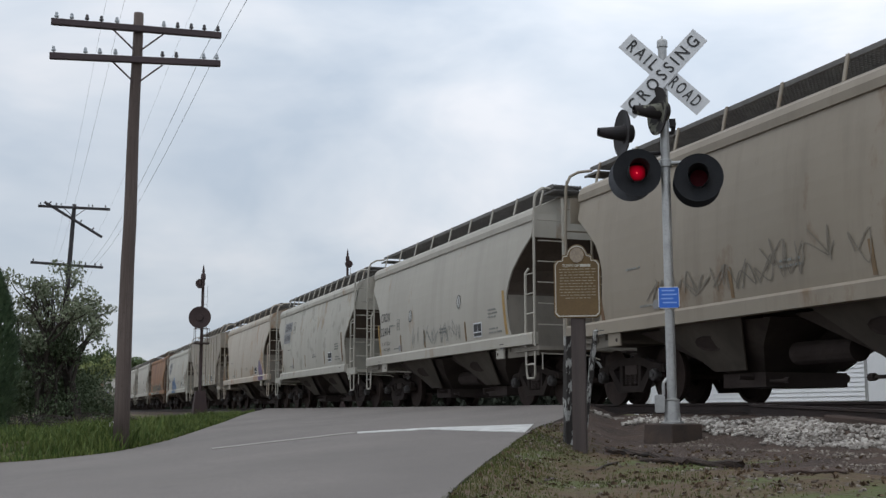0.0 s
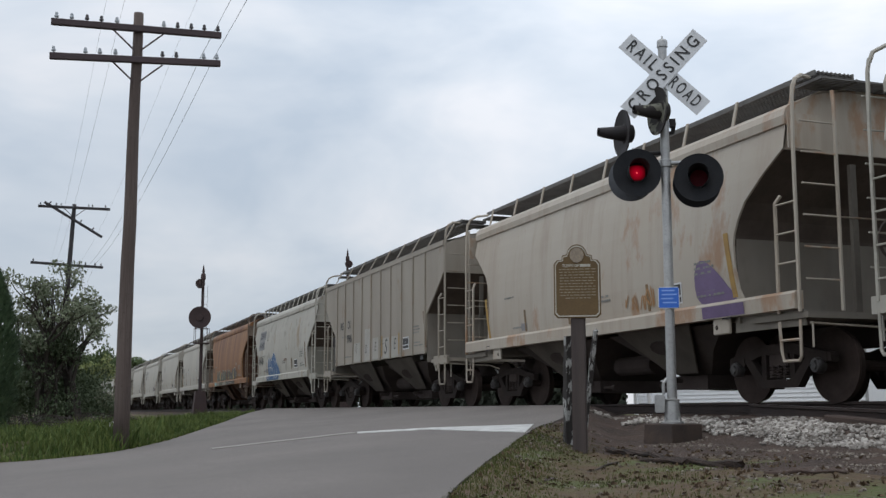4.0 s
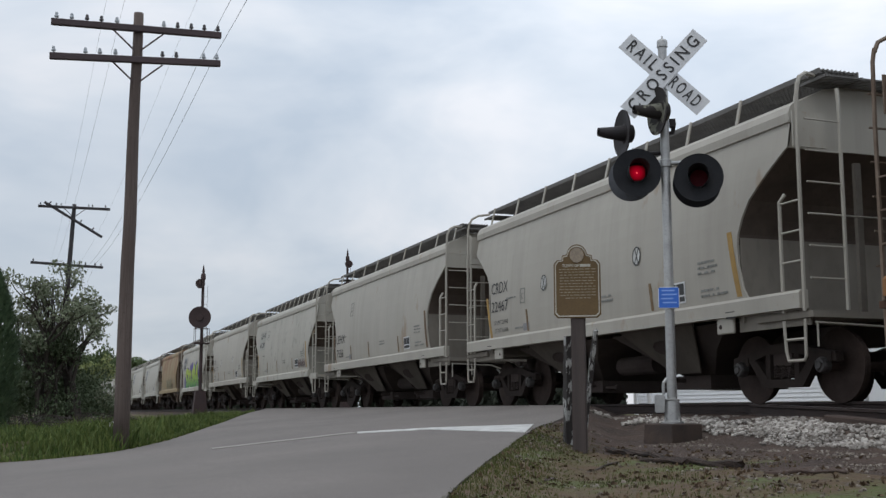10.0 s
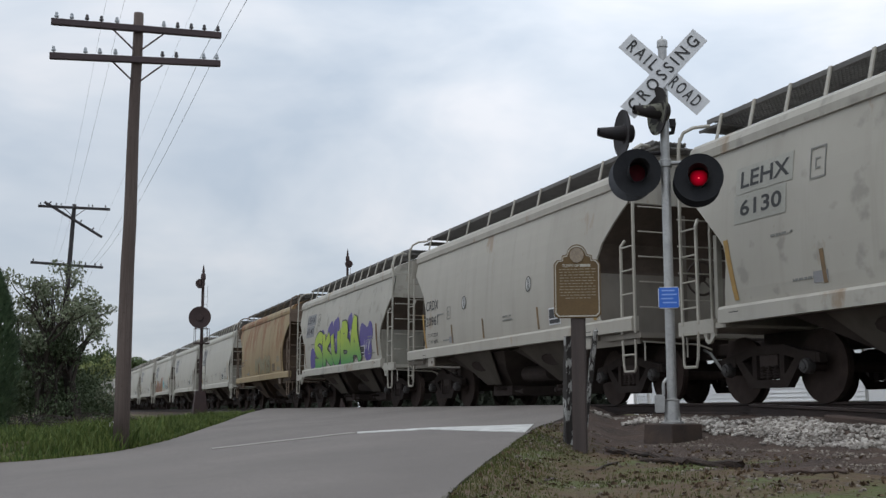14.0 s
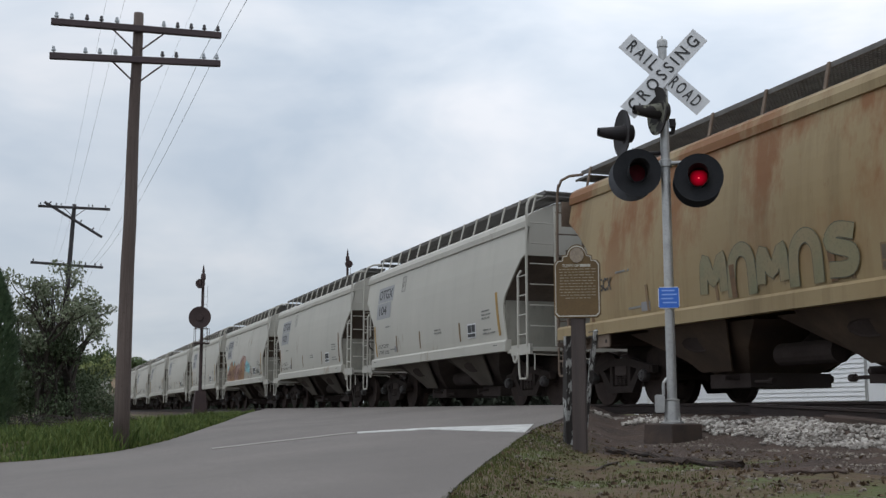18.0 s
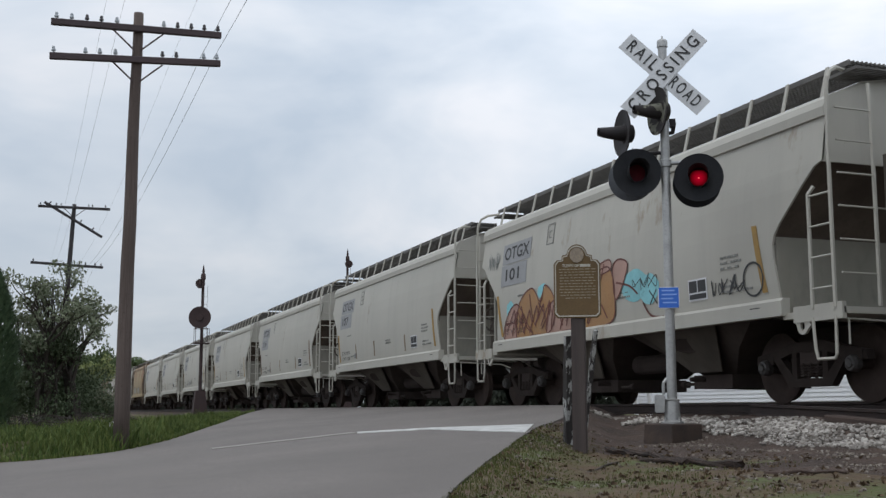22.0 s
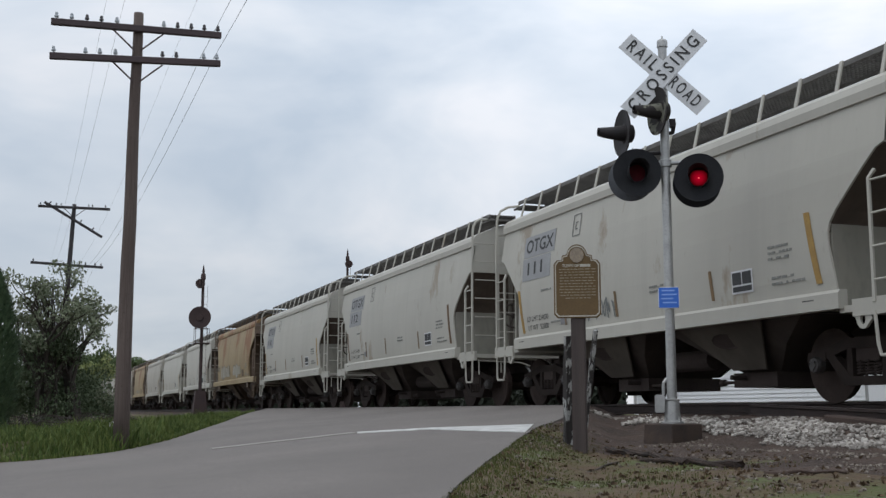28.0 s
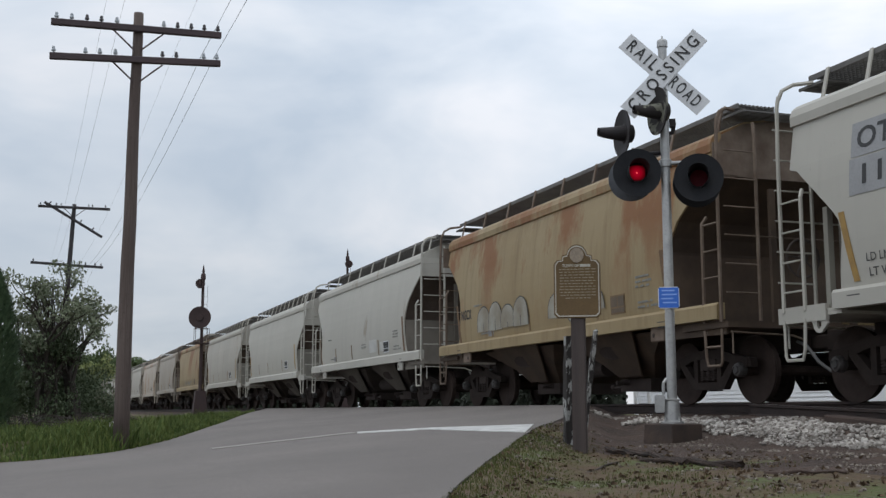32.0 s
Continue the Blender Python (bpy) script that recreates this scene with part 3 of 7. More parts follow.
def stones(name, count, place, size, material, label):
    """Scattered broken stone, far too many to count."""
    g = 1.618
    base = [Vector(v).normalized() for v in ((-1, g, 0), (1, g, 0), (-1, -g, 0), (1, -g, 0), (0, -1, g), (0, 1, g), (0, -1, -g), (0, 1, -g), (g, 0, -1), (g, 0, 1), (-g, 0, -1), (-g, 0, 1))]
    tri = ((0, 11, 5), (0, 5, 1), (0, 1, 7), (0, 7, 10), (0, 10, 11), (1, 5, 9), (5, 11, 4), (11, 10, 2), (10, 7, 6), (7, 1, 8), (3, 9, 4), (3, 4, 2), (3, 2, 6), (3, 6, 8), (3, 8, 9), (4, 9, 5), (2, 4, 11), (6, 2, 10), (8, 6, 7), (9, 8, 1))
    vs, fs = [], []
    rng = random.Random(name)
    for _ in range(count):
        x, y, z = place(rng)
        s = size * rng.uniform(0.45, 1.0) * rng.choice((0.7, 1.0, 1.0, 1.35))
        turn = Euler((rng.uniform(-0.5, 0.5), rng.uniform(-0.5, 0.5), rng.uniform(0, 6))).to_matrix()
        k = len(vs)
        wide, deep, tall = rng.uniform(0.9, 1.35), rng.uniform(0.7, 1.0), rng.uniform(0.6, 0.95)
        for b in base:
            p = turn @ Vector((b[0] * wide * rng.uniform(0.62, 1.22), b[1] * deep * rng.uniform(0.62, 1.22), b[2] * tall * rng.uniform(0.65, 1.2))) * s
            vs.append((x + p.x, y + p.y, z + p.z))
        fs += [tuple(k + i for i in f) for f in tri]
    return tagged(loose(name, vs, fs, material), label, "gravel", kind="stuff")


def bed_spot(rng):
    while True:
        x = -17.0 + 15.0 * rng.random() ** 0.8
        y = -rng.triangular(1.3, 3.3, 2.0)
        crest = along(((-17, -2.0), (-13, -2.05), (-11, -2.35), (-9, -2.55), (-5, -2.7)), x)
        clump = 0.62 + 1.5 * noise.noise(Vector((x * 1.5, y * 2.0, 5))) + 0.12 * min(x + 12.2, 1.5) - 2.6 * max(0, crest - 0.10 - y) - 1.1 * max(0, y - crest - 0.45)
        if rng.random() < clump:
            break
    top = along(((-3.4, -0.54), (-2.75, -0.50), (-2.1, -0.29), (-1.5, -0.21), (-1.0, -0.20)), y)
    return x, y, max(top, ground_z(x, y) if x > along(RIGHT_KERB, y) else road_z(y)) + 0.005


def verge_spot(rng):
    while True:
        x = rng.uniform(-14.5, -2.5)
        y = -rng.triangular(2.6, 7.2, 3.0)
        if rng.random() < 0.2 + 1.3 * noise.noise(Vector((x * 1.3, y * 1.3, 8))) + 0.05 * (x + 9):
            return x, y, ground_z(x, y) + 0.002


def far_bed_spot(rng):
    x = rng.uniform(-70, -46)
    y = -rng.uniform(1.0, 2.6)
    return x, y, along(((-2.75, -0.50), (-2.1, -0.27), (-1.5, -0.16), (-1.0, -0.155)), y)


stones("ballast_stones", 11000, bed_spot, 0.034, GRAVEL, "heap of pale broken limestone ballast")
stones("verge_gravel", 2600, verge_spot, 0.019, DIRTY_GRAVEL, "scattered dirty gravel trodden into the verge")
stones("far_ballast_stones", 900, far_bed_spot, 0.05, DIRTY_GRAVEL, "dull ballast stones on the track shoulder")

# ---- the flashing-light crossing signal ----
MAST_TURN = 59.3


def disc_lamp(parent, m, side=False, black=BLACK):
    """A signal lamp: round background, dark body behind, visor in front of the lens."""
    head = part("background", lathe(bmesh.new(), ((0.0, 0.0), (0.11, 0.0), (0.13, -0.012), (0.30, 0.03), (0.305, 0.05), (0.29, 0.045), (0.13, 0.012), (0.11, 0.02)), 36), black, parent, smooth=False)
    head.matrix_basis = m
    bm = bmesh.new()
    deep = 0.45 if side else 1.0
    lathe(bm, ((0.0, -0.26 * deep), (0.07, -0.25 * deep), (0.115, -0.2 * deep), (0.125, -0.02), (0.0, -0.01)), 20)
    part("lamp_body", bm, black, head)
    bm = bmesh.new()
    seg = 18
    rows = []
    for i in range(7):
        f = i / 6
        half = radians(176 - 100 * f ** 1.3) if not side else radians(179 - 30 * f ** 3)
        r = 0.128 if not side else 0.105 - 0.052 * f
        drop = 0.0 if not side else 0.03 * f - 0.03 * f * f
        rows.append([(r * math.sin(-half + 2 * half * k / seg), r * math.cos(-half + 2 * half * k / seg) - drop, (0.36 if side else 0.33) * f) for k in range(seg + 1)])
    sheet(bm, rows, (0, 0.006, 0))
    part("visor", bm, black, head)
    return head


def crossing_signal(x, y):
    sig = tagged(empty("crossing_signal", pose(x, y, -0.28, 0, 0, MAST_TURN)), "galvanised crossing mast with crossbuck and black flashing lamps", "crossing signal")
    bm = bmesh.new()
    tube(bm, [(0, 0, 0.02), (0, 0, 4.86)], 0.062, 20, 0.056)
    part("mast", bm, GALV, sig, smooth=False)
    bm = bmesh.new()
    lathe(bm, ((0.068, 4.80), (0.068, 4.88), (0.05, 4.90), (0.012, 4.915), (0.010, 4.95), (0.0, 4.955)), 16)
    part("cap", bm, GALV, sig)
    bm = bmesh.new()
    lathe(bm, ((0.14, 0.0), (0.14, 0.03), (0.10, 0.05), (0.088, 0.28), (0.095, 0.30), (0.062, 0.31)), 20)
    part("base_casting", bm, GALV, sig)
    for a in (45, 135, 225, 315):
        bm = bmesh.new()
        tube(bm, [(0.12 * math.cos(radians(a)), 0.12 * math.sin(radians(a)), -0.02), (0.12 * math.cos(radians(a)), 0.12 * math.sin(radians(a)), 0.09)], 0.016, 6)
        part("anchor_bolt", bm, GALV, sig)
    bm = bmesh.new()
    box(bm, -0.21, -0.085, -0.1, 0.06, 0.14, 0.36)
    bmesh.ops.bevel(bm, geom=bm.edges, offset=0.012, segments=2, affect="EDGES")
    part("junction_box", bm, GALV, sig, "grey cast junction box")
    bm = bmesh.new()
    tube(bm, [(-0.1, -0.02, 0.36), (-0.1, -0.02, 0.5)], 0.02, 8)
    tube(bm, [(-0.1, -0.02, 0.5), (-0.055, 0.0, 0.56)], 0.02, 8)
    part("conduit", bm, GALV, sig)
    # the crossbuck, two nine-inch blades with raised black letters
    for sign, text, back, slant in ((-1, ("RAIL", "ROAD"), 0.0, 44.6), (1, ("CROSSING",), -0.012, 45.9)):
        bm = bmesh.new()
        L, W = 0.675, 0.1215
        box(bm, -L, L, -0.005 + back, 0.005 + back, -W, W)
        blade = part("blade", bm, SIGN_WHITE, sig, "white blade lettered in black")
        blade.matrix_basis = pose(0.0105, -0.075, 4.423, 0, -sign * slant, 0)
        if len(text) == 2:
            spots = ((-0.372, text[0]), (0.36, text[1]))
        else:
            spots = ((0.0, text[0]),)
        for cx, word in spots:
            wv, wf = words(word, 0.225, 0.0035, 0, "CENTER", 1.45)
            width = max(v[0] for v in wv) - min(v[0] for v in wv)
            want = 0.455 if len(word) == 4 else 1.21
            for verts, faces in letters(wv, wf):
                loose("letter", [(cx + u * want / width, -0.0095 + back, v) for u, v in verts], faces, LETTER, blade)
    bm = bmesh.new()
    box(bm, -0.07, 0.07, -0.07, -0.02, 4.30, 4.36)
    part("clamp", bm, GALV, sig)
    bm = bmesh.new()
    box(bm, -0.07, 0.07, -0.07, -0.02, 4.50, 4.56)
    part("clamp", bm, GALV, sig)
    # crossarm and lamps that face along the road
    bm = bmesh.new()
    tube(bm, [(-0.36, -0.02, 3.27), (0.36, -0.02, 3.27)], 0.028, 10)
    tube(bm, [(-0.36, -0.02, 3.27), (-0.36, 0.02, 3.1)], 0.022, 8)
    tube(bm, [(0.36, -0.02, 3.27), (0.36, 0.02, 3.1)], 0.022, 8)
    lathe(bm, ((0.07, 3.22), (0.08, 3.23), (0.08, 3.31), (0.07, 3.32)), 14)
    part("lamp_bracket", bm, GALV, sig)
    bulbs = []
    for lx, yaw, lz in ((-0.36, 8, 3.145), (0.405, -3, 3.05)):
        m = pose(lx, -0.09, lz, 0, 0, yaw) @ pose(0, 0, 0, 90, 0, 0)
        head = disc_lamp(sig, m)
        bm = bmesh.new()
        lathe(bm, ((0.0, 0.008), (0.108, 0.0), (0.108, -0.004), (0.0, -0.004)), 28)
        lens = part("lens", bm, LAMP_OFF, head, "dark red glass lens")
        # the lit reflector turns out of the dark housing and back
        turner = part("bulb_reflector", box(bmesh.new(), -0.066, 0.066, -0.06, 0.06, -0.006, 0.006), LAMP_OFF, head)
        bm = bmesh.new()
        rim = [(0.104 * (abs(math.cos(a)) ** 0.6) * (1 if math.cos(a) > 0 else -1), 0.094 * (abs(math.sin(a)) ** 0.6) * (1 if math.sin(a) > 0 else -1), 0.0) for a in (6.2832 * k / 28 for k in range(28))]
        slab(bm, rim, (0, 0, 0.009))
        core = lathe(bmesh.new(), ((0.0, 0.016), (0.010, 0.014), (0.012, 0.0), (0.0, 0.0)), 14)
        mesh = bpy.data.meshes.new("bulb_reflector")
        bm.to_mesh(mesh)
        n0 = len(bm.faces)
        bm.free()
        bm = bmesh.new()
        bm.from_mesh(mesh)
        tmp = bpy.data.meshes.new("core")
        core.to_mesh(tmp)
        core.free()
        bm.from_mesh(tmp)
        bm.faces.ensure_lookup_table()
        for f in bm.faces[n0:]:
            f.material_index = 1
        bm.to_mesh(mesh)
        bm.free()
        mesh.materials.append(LAMP_ON)
        mesh.materials.append(LAMP_CORE)
        turner.data = mesh
        bulbs.append(turner)
    # the second pair, turned to the side street
    for (lx, ly, lz), yaw, tone in (((-0.50, 0.05, 3.70), -68, WORN_BLACK), ((-0.045, -0.13, 3.92), -66, PEELING_BLACK), ((-0.44, 0.20, 3.15), 172, DULL_BLACK), ((0.39, 0.20, 3.04), 184, BLACK)):
        disc_lamp(sig, pose(lx, ly, lz, 0, 0, yaw) @ pose(0, 0, 0, 90, 0, 0), abs(yaw) < 90, tone)
    bm = bmesh.new()
    tube(bm, [(-0.02, 0.02, 3.42), (-0.3, 0.06, 3.42), (-0.42, 0.04, 3.48)], 0.024, 8)
    tube(bm, [(0.0, 0.02, 3.66), (0.1, 0.04, 3.68), (0.12, 0.0, 3.8)], 0.03, 8)
    box(bm, 0.06, 0.14, -0.05, 0.05, 3.74, 3.84)
    part("side_bracket", bm, WORN_BLACK, sig)
    # the blue notice on the mast
    bm = bmesh.new()
    box(bm, -0.135, 0.125, -0.082, -0.078, 1.42, 1.69)
    bmesh.ops.bevel(bm, geom=[e for e in bm.edges if abs(e.verts[0].co.y - e.verts[1].co.y) > 0.001], offset=0.02, segments=3, affect="EDGES")
    notice = part("notice_plate", bm, SIGN_WHITE, sig, "small blue notice with a white rim")
    bm = bmesh.new()
    box(bm, -0.125, 0.115, -0.086, -0.082, 1.43, 1.68)
    part("blue_face", bm, BLUE, notice)
    for k, (a, b) in enumerate(((-0.09, 0.07), (-0.09, 0.09), (-0.1, 0.05), (-0.08, 0.09))):
        bm = bmesh.new()
        box(bm, a, b, -0.0885, -0.086, 1.635 - 0.05 * k, 1.652 - 0.05 * k)
        part("print_bar", bm, PALE_BLUE, notice)
    return bulbs


BULBS = crossing_signal(-12.39, -3.035)
bm = bmesh.new()
hexa(bm, ((-0.27, -0.27, -0.3), (0.27, -0.27, -0.3), (0.27, 0.27, -0.3), (-0.27, 0.27, -0.3), (-0.25, -0.25, 0.25), (0.25, -0.25, 0.25), (0.25, 0.25, 0.25), (-0.25, 0.25, 0.25)))
bmesh.ops.bevel(bm, geom=bm.edges, offset=0.015, segments=1, affect="EDGES")
footing = part("mast_footing", bm, CONCRETE)
footing.matrix_basis = pose(-12.39, -3.035, -0.52, 0, 0, 12)
tagged(footing, "square brown-stained concrete footing under the crossing mast", "footing")

# ---- the town marker and the old posts behind it ----


def town_marker():
    x, y, z = -10.98, -5.0, -0.6
    turn = math.degrees(math.atan2(0 - x, -(EYE[1] - y))) - 4
    sign = tagged(empty("town_marker", pose(x, y, z, 0, 0, turn)), "brown cast town marker with cream border on a post", "marker sign")
    bm = bmesh.new()
    box(bm, -0.075, 0.075, -0.06, 0.06, -0.1, 1.5)
    bmesh.ops.bevel(bm, geom=bm.edges, offset=0.012, segments=2, affect="EDGES")
    part("post", bm, POST_WOOD, sign, "weathered dark brown square post")

    def outline(s, y0):
        pts = [(-0.20, 0), (0.20, 0), (0.235, 0.035), (0.235, 0.56), (0.205, 0.60), (0.155, 0.605), (0.15, 0.65), (0.105, 0.66)]
        pts += [(0.10 * math.cos(radians(a)), 0.66 + 0.10 * math.sin(radians(a)) * 1.05) for a in range(15, 166, 15)]
        pts += [(-0.105, 0.66), (-0.15, 0.65), (-0.155, 0.605), (-0.205, 0.60), (-0.235, 0.56), (-0.235, 0.035)]
        return [(u * s[0], y0, 0.38 + (v - 0.38) * s[1] + 1.475) for u, v in pts]

    bm = bmesh.new()
    slab(bm, outline((1.06, 1.035), -0.075), (0, 0.03, 0))
    plate = part("plate", bm, BROWN, sign)
    bm = bmesh.new()
    a, b = outline((1.0, 1.0), -0.082), outline((0.955, 0.965), -0.082)
    for k in range(len(a)):
        j = (k + 1) % len(a)
        slab(bm, (a[k], a[j], b[j], b[k]), (0, 0.007, 0))
    part("border", bm, GOLD, plate, "raised cream border")
    bm = bmesh.new()
    slab(bm, [(0.075 * math.cos(radians(t)), -0.088, 2.135 + 0.08 * math.sin(radians(t))) for t in range(0, 360, 15)], (0, 0.013, 0))
    part("seal", bm, SEAL, plate, "round relief seal")
    wv, wf = words("TOWN OF", 0.046, 0.0015)
    loose("heading", [(u * 0.8 - 0.068, -0.0795, v * 0.9 + 2.023) for u, v in wv], wf, GOLD, plate)
    bm = bmesh.new()
    box(bm, 0.03, 0.145, -0.0795, -0.075, 2.01, 2.038)
    part("name_bar", bm, GOLD, plate)
    rng = random.Random(4)
    for k in range(11):
        bm = bmesh.new()
        half = 0.195 if k < 10 else 0.14
        u = -half + rng.uniform(0, 0.02)
        while u < half - 0.02:
            w = rng.uniform(0.02, 0.06)
            box(bm, u, min(u + w, half), -0.0785, -0.075, 1.981 - 0.031 * k, 1.989 - 0.031 * k)
            u += w + 0.012
        part("text_bar", bm, FINE_PRINT, plate)
    return sign


town_marker()
for (x0, y0, z0), (x1, y1, z1), w, d in (((-11.73, -4.78, -0.62), (-11.60, -4.82, 0.70), 0.04, 0.042), ((-11.63, -4.65, -0.55), (-11.48, -4.54, 0.78), 0.018, 0.024)):
    bm = bmesh.new()
    rows = []
    rng = random.Random(x0)
    n = 9
    ring = []
    for i in range(n):
        f = i / (n - 1)
        c = Vector((x0, y0, z0)).lerp(Vector((x1, y1, z1)), f)
        ring.append([bm.verts.new(c + Vector((sx * w + rng.uniform(-.006, .006), sy * d + rng.uniform(-.006, .006), rng.uniform(-.02, .02) if i == n - 1 else 0))) for sx, sy in ((-1, -1), (1, -1), (1, 1), (-1, 1))])
    for a, b in zip(ring, ring[1:]):
        for k in range(4):
            bm.faces.new((a[k], a[(k + 1) % 4], b[(k + 1) % 4], b[k]))
    bm.faces.new(ring[0][::-1])
    bm.faces.new(ring[-1])
    p = part("old_post", bm, PEELING)
    tagged(p, "leaning old post with peeling white paint", "post", group="old posts behind the marker")

# ---- the telegraph line ----


def insulator(parent, p, tone):
    bm = bmesh.new()
    m = Matrix.Translation(p)
    lathe(bm, ((0.010, -0.11), (0.010, 0.02), (0.036, 0.025), (0.04, 0.05), (0.026, 0.066), (0.029, 0.09), (0.02, 0.115), (0.0, 0.12)), 10, m)
    return part("insulator", bm, tone, parent)


def brace(parent, a, b, tone):
    bm = bmesh.new()
    tube(bm, [a, b], 0.016, 6)
    return part("brace", bm, tone, parent)


def telegraph_pole(x, y, z0, z1, arms, lean, tone, arm_tone, label):
    """arms: height, half length, list of insulator offsets with their tone, tilt in degrees."""
    pole = tagged(empty("telegraph_pole", pose(x, y, z0) @ pose(0, 0, 0, lean[0], lean[1], 0)), label, "utility pole", group="old telegraph poles along the track")
    bm = bmesh.new()
    h = z1 - z0
    rng = random.Random(x)
    tube(bm, [(rng.uniform(-.012, .012), rng.uniform(-.012, .012), h * i / 10 - (0.3 if i == 0 else 0)) for i in range(11)], 0.138, 14, 0.085)
    part("shaft", bm, tone, pole, smooth=True)
    for height, half, pins, tilt, shift in arms:
        bm = bmesh.new()
        box(bm, -0.05, 0.05, -half, half, -0.055, 0.055)
        bmesh.ops.bevel(bm, geom=bm.edges, offset=0.008, segments=1, affect="EDGES")
        arm = part("crossarm", bm, arm_tone, pole)
        arm.matrix_basis = pose(0.12, shift, height, tilt, 0, 0)
        for off, pin in pins:
            insulator(arm, (0, off, 0.06), GLASS_PIN if pin else DARK_PIN)
        if abs(tilt) < 5:
            brace(pole, (0.13, 0.44, height - 0.05), (0.1, 0.06, height - 0.38), arm_tone)
            brace(pole, (0.13, -0.44, height - 0.05), (0.1, -0.06, height - 0.38), arm_tone)
    return pole


PINS_TOP = [(-1.36, 1), (-1.11, 1), (-0.86, 0), (-0.62, 0), (-0.36, 1), (0.44, 1), (0.68, 0), (0.92, 0), (1.15, 0), (1.39, 0)]
PINS_LOW = [(-1.38, 1), (-0.86, 1), (-0.62, 1), (-0.36, 1), (0.44, 0), (0.68, 0), (1.16, 1), (1.39, 1)]
telegraph_pole(-20.15, -9.03, -0.62, 6.86, [(7.16, 1.45, PINS_TOP, 1.5, 0), (6.595, 1.45, PINS_LOW, 3.2, 0)], (0.0, 0.6), POLE_WOOD, ARM_WOOD, "weathered brown telegraph pole with two crossarms of insulators")
telegraph_pole(-51.7, -9.5, -0.6, 8.85, [(9.28, 1.5, [(-1.4, 1), (-1.1, 0), (-0.75, 0), (-0.55, 1), (0.6, 1), (0.75, 0), (1.3, 0)], 2.4, 0), (8.75, 1.42, [(-1.2, 0), (0.3, 0), (0.9, 0)], -28, 0.0), (6.75, 1.5, [(-1.4, 0), (-0.6, 0), (0.5, 0), (0.75, 0), (1.15, 0), (1.4, 0)], 0, -0.1)], (-2.0, 0.4), FAR_WOOD, FAR_WOOD, "dark old telegraph pole with a broken hanging crossarm")
telegraph_pole(-87.3, -9.5, -0.6, 9.0, [(9.45, 1.5, [(-1.2, 0), (-0.8, 0), (0.9, 0), (1.3, 0)], 0, 0), (8.3, 1.4, [(-1.0, 0), (1.0, 0)], 0, 0)], (0.0, 0.0), FAR_WOOD, FAR_WOOD, "far dark telegraph pole above the shrubs")


def wire(points, r, label):
    bm = bmesh.new()
    line = []
    for a, b in zip(points, points[1:]):
        for i in range(16):
            f = i / 16
            p = Vector(a).lerp(Vector(b), f)
            p.z -= 0.55 * 4 * f * (1 - f) * min(1.0, (Vector(b) - Vector(a)).length / 40)
            line.append(p)
    line.append(Vector(points[-1]))
    tube(bm, line, r, 5)
    w = part("wire", bm, WIRE)
    return tagged(w, label, "wire", group="telegraph wires")


for off, low, r in ((1.39, True, 0.0042), (1.16, True, 0.0038), (-0.36, True, 0.0022), (-0.62, True, 0.0018), (0.68, True, 0.0014)):
    y = -9.08
    wire([(14.0, -9.0 + off, 6.9), (-20.0, y + off, 6.17), (-51.6, -9.5 + off * 0.93, 6.25), (-87.3, -9.5 + off * 0.9, 7.9)], r, "thin sagging telegraph wire")

# ---- the searchlight signals ----


